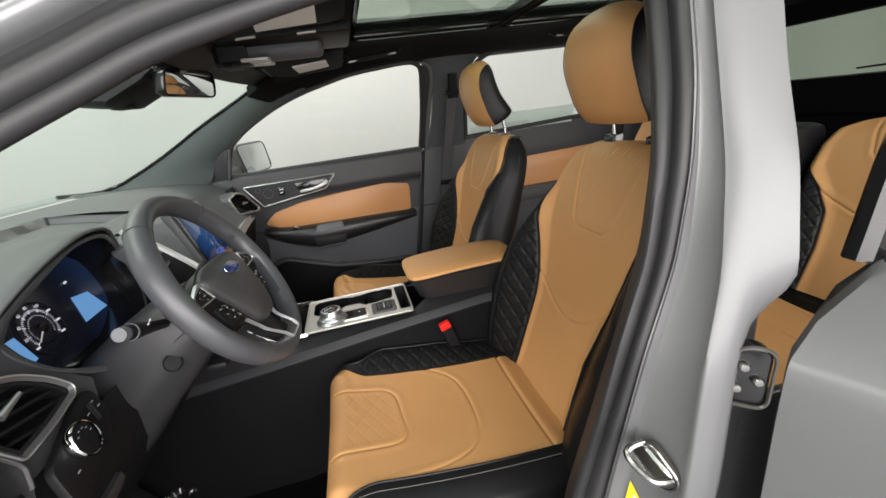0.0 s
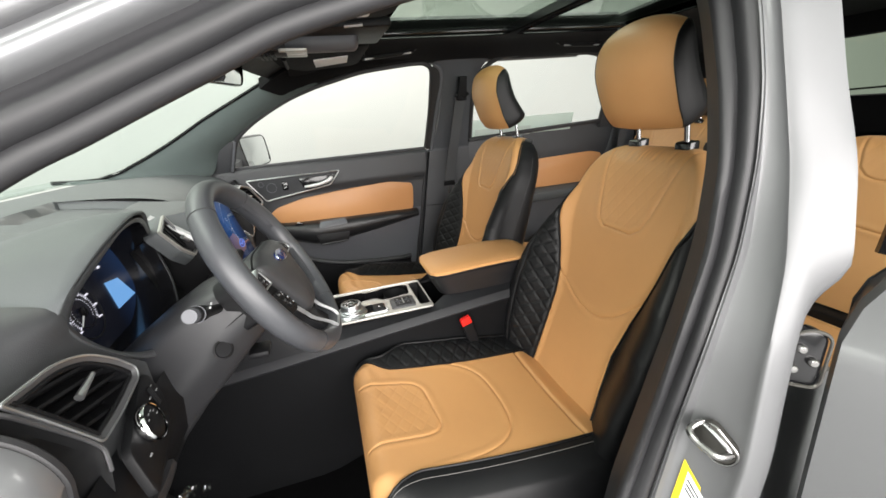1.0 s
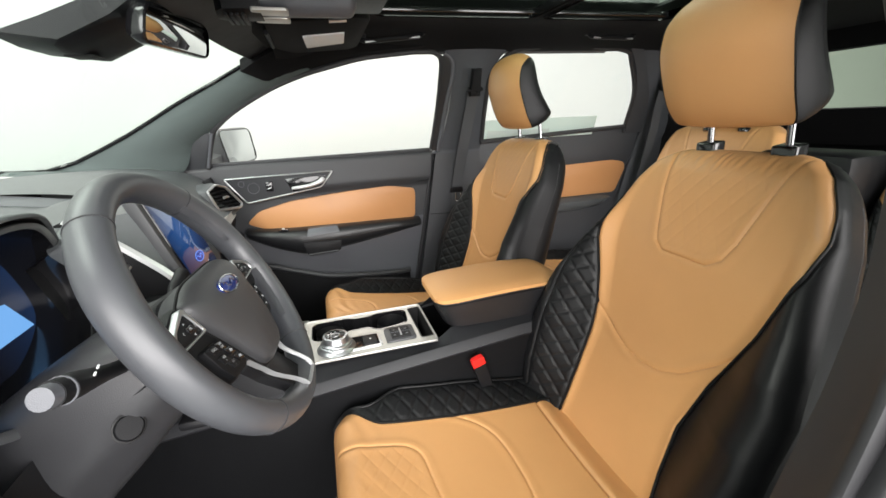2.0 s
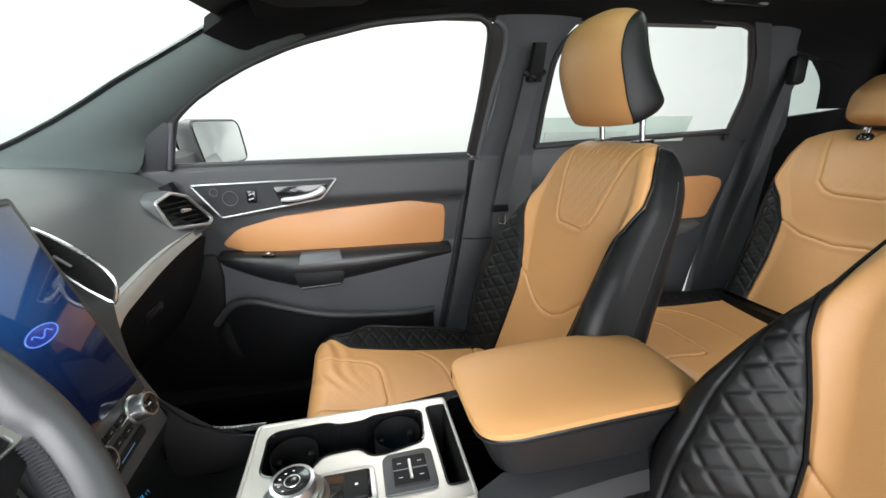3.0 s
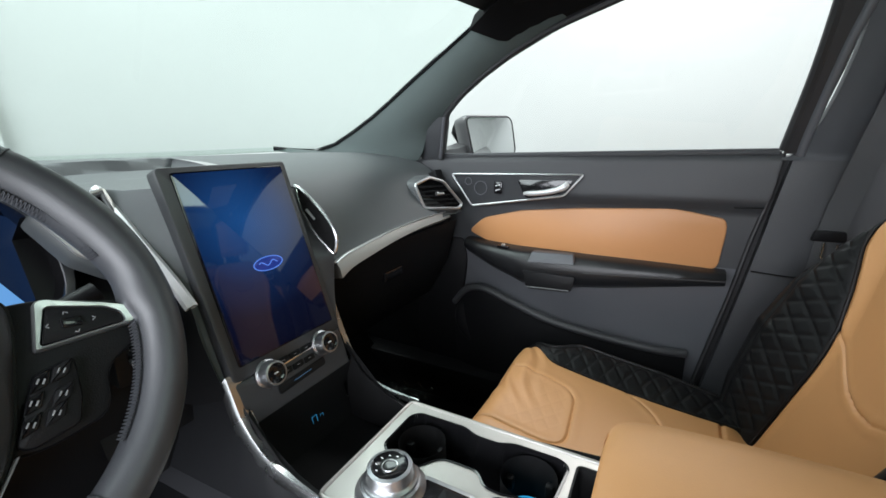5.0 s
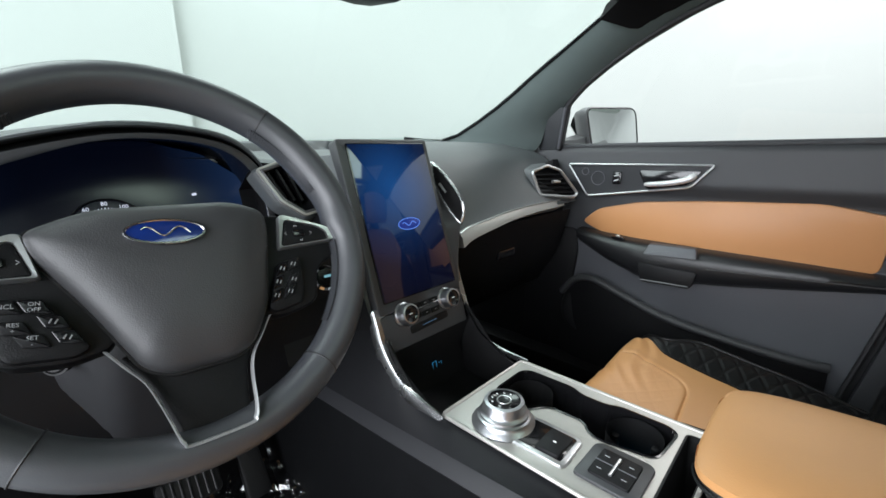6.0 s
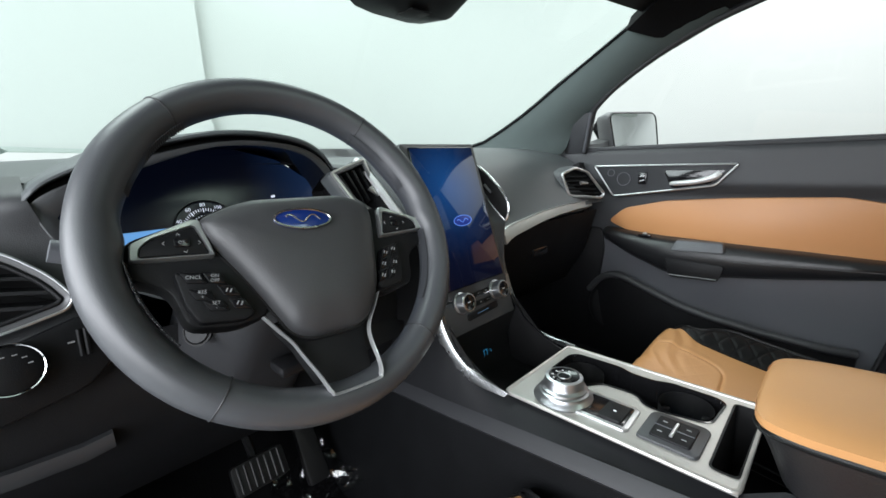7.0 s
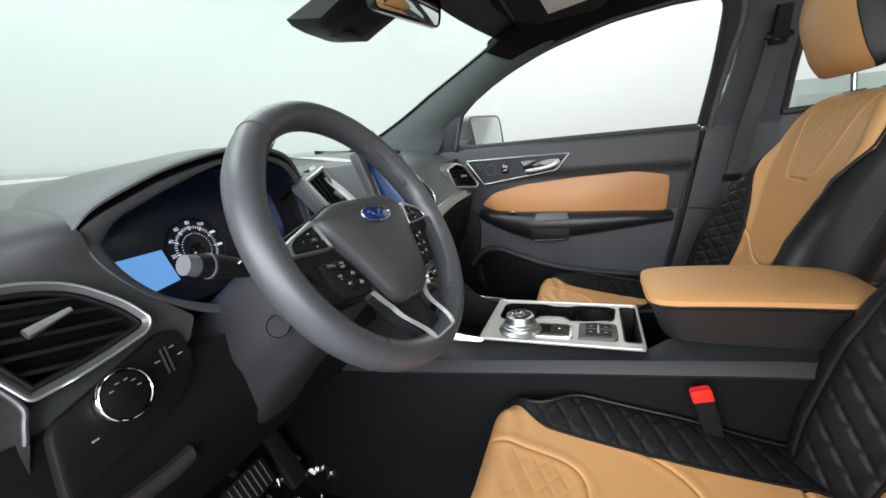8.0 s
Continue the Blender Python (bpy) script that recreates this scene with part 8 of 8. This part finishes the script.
    # parking brake switch block
    sb = part("switch_block", slab(rounded([(0.036, -0.052), (0.108, -0.052), (0.112, -0.044), (0.112, 0.018), (0.104, 0.024), (0.044, 0.022), (0.036, 0.014)], 0.006), lambda u, w_, h: (u, w_, TZ + 0.0045 + h), 0.006, 0.002), SCREEN_BEZEL, ob, "dark grey switch block")
    part("switch_key", slab(rounded([(0.050, -0.042), (0.100, -0.042), (0.100, 0.010), (0.050, 0.010)], 0.004), lambda u, w_, h: (u, w_, TZ + 0.0075 + h), 0.004, 0.0015), DARK_PLASTIC, sb)
    part("switch_divider", tube([(0.050, -0.016, TZ + 0.008), (0.100, -0.016, TZ + 0.008)], 0.0008, 5), GREY_PLASTIC, sb)
    part("switch_strip", tube([(0.075, -0.034, TZ + 0.0085), (0.075, 0.000, TZ + 0.0085)], 0.0022, 6), SILVER_TRIM, sb)
    for p in ((0.060, -0.004), (0.090, -0.004), (0.060, -0.030), (0.090, -0.030)):
        part("switch_mark", tube([(p[0] - 0.003, p[1], TZ + 0.0080), (p[0] + 0.003, p[1], TZ + 0.0080)], 0.0006, 4), DIM_PRINT, sb)
    # bin in front of the tray and its bright sweeping sides
    part("bin", loft([[(-0.290, y, 0.865), (-0.315, y, 0.80), (-0.300, y, 0.745), (-0.24, y, 0.735), (-0.175, y, 0.745), (-0.166, y, 0.800)] for y in np.linspace(CY - 0.108, CY + 0.108, 4)], closed=False), LINER, ob, "black rubber-lined bin")
    for sgn in (-1, 1):
        part("bin_side", ([(-0.30, CY + sgn * 0.107, 0.90), (-0.31, CY + sgn * 0.107, 0.74), (-0.17, CY + sgn * 0.107, 0.74), (-0.17, CY + sgn * 0.107, 0.80), (-0.23, CY + sgn * 0.107, 0.83)], [(0, 1, 2, 3, 4)]), LINER, ob)
        edge = CY + sgn * 0.116
        if sgn < 0:
            line = [(-0.316, edge, 0.938), (-0.306, edge, 0.912), (-0.292, edge, 0.877), (-0.262, edge, 0.842), (-0.220, edge, 0.821), (-0.155, edge, TZ + 0.001)]
        else:
            line = [(-0.338, edge - 0.002, 1.00), (-0.325, edge, 0.945), (-0.300, edge, 0.880), (-0.268, edge, 0.836), (-0.222, edge, 0.818), (-0.155, edge, TZ + 0.001)]
        sw_ = curve_at(line, 34)
        wide = np.interp(np.linspace(0, 1, 34), [0, 0.12, 0.5, 0.8, 1], [0.014, 0.030, 0.025, 0.012, 0.004]) * (1.0 if sgn < 0 else 0.5)
        part("sweep_trim", loft([[p + np.array((-0.004, sgn * 0.004, -k * 1.1)), p + np.array((0.001, sgn * 0.003, -0.002)), p + np.array((0.004, 0, 0.003)), p + np.array((0.003, -sgn * k * 0.7, 0.002)), p + np.array((-0.008, -sgn * k * 0.7, -0.008))] for p, k in zip(sw_, wide)]), BRIGHT_TRIM, ob, "bright sweeping trim")
    port_lamp = glow("port_light", (0.04, 0.28, 0.50), 0.55)
    for a, b, h in ((0.050, 0.060, 0.014), (0.068, 0.074, 0.009)):
        part("usb_port", tube([(-0.309, a, 0.775), (-0.309, b, 0.775), (-0.311, b, 0.775 + h), (-0.311, a, 0.775 + h)], 0.0009, 4, closed=True), port_lamp, ob, "blue-lit port outline")
    # armrest lid: black pad with a tan cushion on it
    secs = [(0.158, 0.45, 0.0), (0.162, 0.70, 0.35), (0.174, 0.88, 0.75), (0.20, 0.97, 1.0), (0.24, 1.0, 1.0), (0.36, 1.0, 1.0), (0.445, 0.97, 0.95), (0.485, 0.86, 0.75), (0.505, 0.60, 0.3)]
    tan_rows, low_rows = [], []
    for x, k, hgt in curve_at(secs, 34):
        hw = 0.099 * k + 0.002
        cy = 0.006
        base = 0.908 + 0.010 * math.sin(math.pi * min(1, max(0, (x - 0.14) / 0.5)))
        top = base + 0.005 + 0.010 * max(hgt, 0)
        tan_rows.append([(x, cy - hw, base - 0.004), (x, cy - hw - 0.002, base + 0.006), (x, cy - hw * 0.93, base + (top - base) * 0.62), (x, cy - hw * 0.75, base + (top - base) * 0.9), (x, cy - hw * 0.3, top), (x, cy + hw * 0.3, top), (x, cy + hw * 0.75, base + (top - base) * 0.9), (x, cy + hw * 0.93, base + (top - base) * 0.62), (x, cy + hw + 0.002, base + 0.006), (x, cy + hw, base - 0.004)])
        low_rows.append([(x + 0.004, cy - hw + 0.004, base + 0.002), (x + 0.004, cy - hw - 0.004, base - 0.008), (x + 0.016 * (x < 0.3), cy - hw * 0.98, base - 0.035), (x + 0.03 * (x < 0.3), cy - hw * 0.90, 0.838), (x + 0.03 * (x < 0.3), cy + hw * 0.90, 0.838), (x + 0.016 * (x < 0.3), cy + hw * 0.98, base - 0.035), (x + 0.004, cy + hw + 0.004, base - 0.008), (x + 0.004, cy + hw - 0.004, base + 0.002)])
    lid = part("armrest_lid", loft(low_rows), LID_LEATHER, ob, "black leather armrest lid")
    part("armrest_pad", loft(tan_rows), TAN, lid, "tan leather armrest pad", sharp=60)
    for k in (0, -1):
        part("armrest_seam", tube([np.array(r[k]) + np.array((0, 0.003 * (-1 if k == 0 else 1), -0.003)) for r in tan_rows[2:-2]], 0.0018, 5), BLACK_LEATHER, lid)


centre_console()


# ---- roof items ----
def interior_mirror():
    ob = thing("rear_view_mirror", "black interior mirror on the windscreen", "mirror", (-0.33, 0.03, 1.55))
    c = np.array((-0.290, 0.030, 1.512))
    r = np.array((0.220, 0.9755, 0.0))
    u = np.array((0.2117, -0.0477, 0.9762))
    n = np.cross(r, u)
    flat = rounded([(-0.118, -0.034), (0.118, -0.030), (0.112, 0.036), (-0.112, 0.034)], [0.022, 0.022, 0.028, 0.028], 6)
    rows = [[c + r * a + u * b + n * w for a, b in inset(flat, i)] for i, w in ((0.004, 0.003), (0.0, 0.0), (-0.002, -0.012), (0.006, -0.030), (0.02, -0.038))]
    part("housing", loft(rows, caps=(False, True)), GLOSS_BLACK, ob, "black housing")
    part("glass", slab(inset(flat, 0.004), lambda a, b, w: c + r * a + u * b + n * (w + 0.001), 0.004, 0.001), MIRROR, ob, "mirror glass")
    part("stem", tube([c - n * 0.03, c - n * 0.06 + np.array((-0.02, 0, 0.02)), np.array((-0.42, 0.02, 1.53))], 0.012, 10), GLOSS_BLACK, ob)
    ob = thing("sensor_housing", "black plastic camera housing at the top of the windscreen", "sensor housing", (-0.42, 0.03, 1.52))
    loops = []
    for y, k in ((-0.085, 0.3), (-0.07, 0.75), (-0.03, 1.0), (0.06, 1.0), (0.10, 0.75), (0.115, 0.3)):
        loops.append([(-0.52, y, 1.500 - 0.02 * k), (-0.44, y, 1.488 - 0.018 * k), (-0.36, y, 1.525 - 0.018 * k), (-0.28, y, 1.575), (-0.36, y, 1.555), (-0.46, y, 1.515)])
    part("shell", loft(loops), DARK_PLASTIC, ob)
    part("grille", slab([(-0.47, -0.01), (-0.425, -0.01), (-0.425, 0.04), (-0.47, 0.04)], lambda a, b, w: (a, b, 1.4695 - w), 0.002, 0.0005), LINER, ob)


interior_mirror()


def sun_visor(sgn):
    side = "passenger" if sgn > 0 else "driver"
    ob = thing("sun_visor", f"black cloth {side} sun visor folded up, with white label", "sun visor", (0.0, 0.40 * sgn, 1.585), group="sun visors")

    def to3(u, v, w):
        return np.array((u, v * sgn, 1.572 + 0.06 * (u + 0.02) - 0.03 * max(0, (v - 0.42)) - w))

    part("flap", slab(rounded([(-0.150, 0.18), (0.085, 0.18), (0.105, 0.21), (0.105, 0.56), (0.080, 0.60), (-0.10, 0.60), (-0.150, 0.52)], 0.02, 4)[::sgn], to3, 0.016, 0.005), HEADLINER, ob)
    part("label", slab(rounded([(-0.075, 0.225), (0.046, 0.225), (0.050, 0.400), (-0.060, 0.400)] if sgn < 0 else [(-0.066, 0.345), (0.046, 0.325), (0.053, 0.470), (-0.057, 0.505)], 0.004)[::sgn], lambda u, v, w: to3(u, v, w + 0.005), 0.005, 0.0002), WHITE_PRINT, ob, "white warning label")
    part("pivot", tube([to3(-0.155, 0.30, -0.004), to3(-0.155, 0.50, -0.004)], 0.006, 8), DARK_PLASTIC, ob)
    for x in (-0.105, 0.022):
        part("clip", tube([(x - 0.022, sgn * 0.165, 1.566), (x + 0.018, sgn * 0.165, 1.568)], 0.006, 8, squash=0.6, up=(0, 0, 1)), SILVER_TRIM, ob, "silver visor clip")


sun_visor(1)
sun_visor(-1)


def overhead_console():
    ob = thing("overhead_console", "grey roof console with glasses holder and reading lamps", "roof console", (0.0, 0.02, 1.59))
    part("base", box((-0.19, -0.10, 1.576), (0.12, 0.14, 1.60), 0.008), DARK_PLASTIC, ob, "black roof plate")
    xs = np.concatenate([np.linspace(-0.172, -0.160, 4), np.linspace(-0.15, 0.03, 8), np.linspace(0.036, 0.050, 5)])
    rr = 0.030 * np.sqrt(np.clip(1 - np.concatenate([np.linspace(0.9, 0.2, 4), np.zeros(8), np.linspace(0.2, 0.95, 5)]) ** 2, 0, 1))
    part("glasses_holder", tube([(x, 0.022, 1.572) for x in xs], rr, 18, up=(0, 0, 1)), GREY_PLASTIC, ob, "grey cylindrical glasses holder")
    part("lamp_pod", loft([[(x, 0.02 + a * k, 1.578), (x, 0.02 + a * k * 0.9, 1.545), (x, 0.02 + a * k * 0.4, 1.538), (x, 0.02 - a * k * 0.4, 1.538), (x, 0.02 - a * k * 0.9, 1.545), (x, 0.02 - a * k, 1.578)] for x, k in ((-0.215, 0.5), (-0.20, 0.9), (-0.165, 1.0), (-0.135, 0.9)) for a in (0.055,)]), DARK_PLASTIC, ob, "dark lamp pod")
    for y in (-0.012, 0.052):
        part("lamp_lens", slab(rounded([(-0.152, y - 0.022), (-0.085, y - 0.022), (-0.085, y + 0.022), (-0.152, y + 0.022)], 0.008), lambda u, v, w: (u, v, 1.5415 - w - 0.02 * (u + 0.14)), 0.006, 0.001), SATIN, ob, "pale lamp lens")
    for k in range(4):
        part("key", box((-0.200 + 0.010 * k, -0.022, 1.5345), (-0.193 + 0.010 * k, 0.062, 1.541), 0.002), DARK_PLASTIC, ob)


overhead_console()


# ---- loose things ----
def floor_bag(x0, y0, z0, length, width, seed, label):
    """A crumpled sheet of clear film: sharp random folds, thin rolled edge."""
    rng = random.Random(seed)
    folds = [(rng.uniform(-70, 70), rng.uniform(-70, 70), rng.uniform(0, 6), rng.uniform(0.003, 0.008)) for k in range(11)]

    def fn(u, v):
        h = 0.0 * u
        for a, b, c, d in folds:
            h = h + d * (1 - np.abs(np.sin(a * u + b * v + c + 1.2 * np.sin(40 * u - 33 * v)))) ** 2
        edge = 0.02 * np.sin(23 * v + seed) + 0.015 * np.sin(41 * u)
        return x0 + u + edge, y0 + v + 0.4 * edge, z0 + h

    ob = thing("plastic_bag", label, "plastic bag", (x0, y0, z0))
    us, vs = np.linspace(-length / 2, length / 2, 70), np.linspace(-width / 2, width / 2, 70)
    part("film", grid(fn, us, vs), BAG, ob, sharp=25).visible_shadow = False
    for v in (-width / 2, width / 2):
        pts = [[float(q[0]) for q in np.broadcast_arrays(*fn(np.array([u]), np.array([v])))] for u in us]
        part("rolled_edge", tube(pts, 0.0022, 6), BAG, ob).visible_shadow = False


floor_bag(-0.62, -0.19, 0.437, 0.24, 0.22, 4, "crumpled clear plastic floor protector in the driver footwell")
floor_bag(-0.52, 0.62, 0.405, 0.20, 0.16, 9, "crumpled clear plastic film on the passenger footwell carpet")
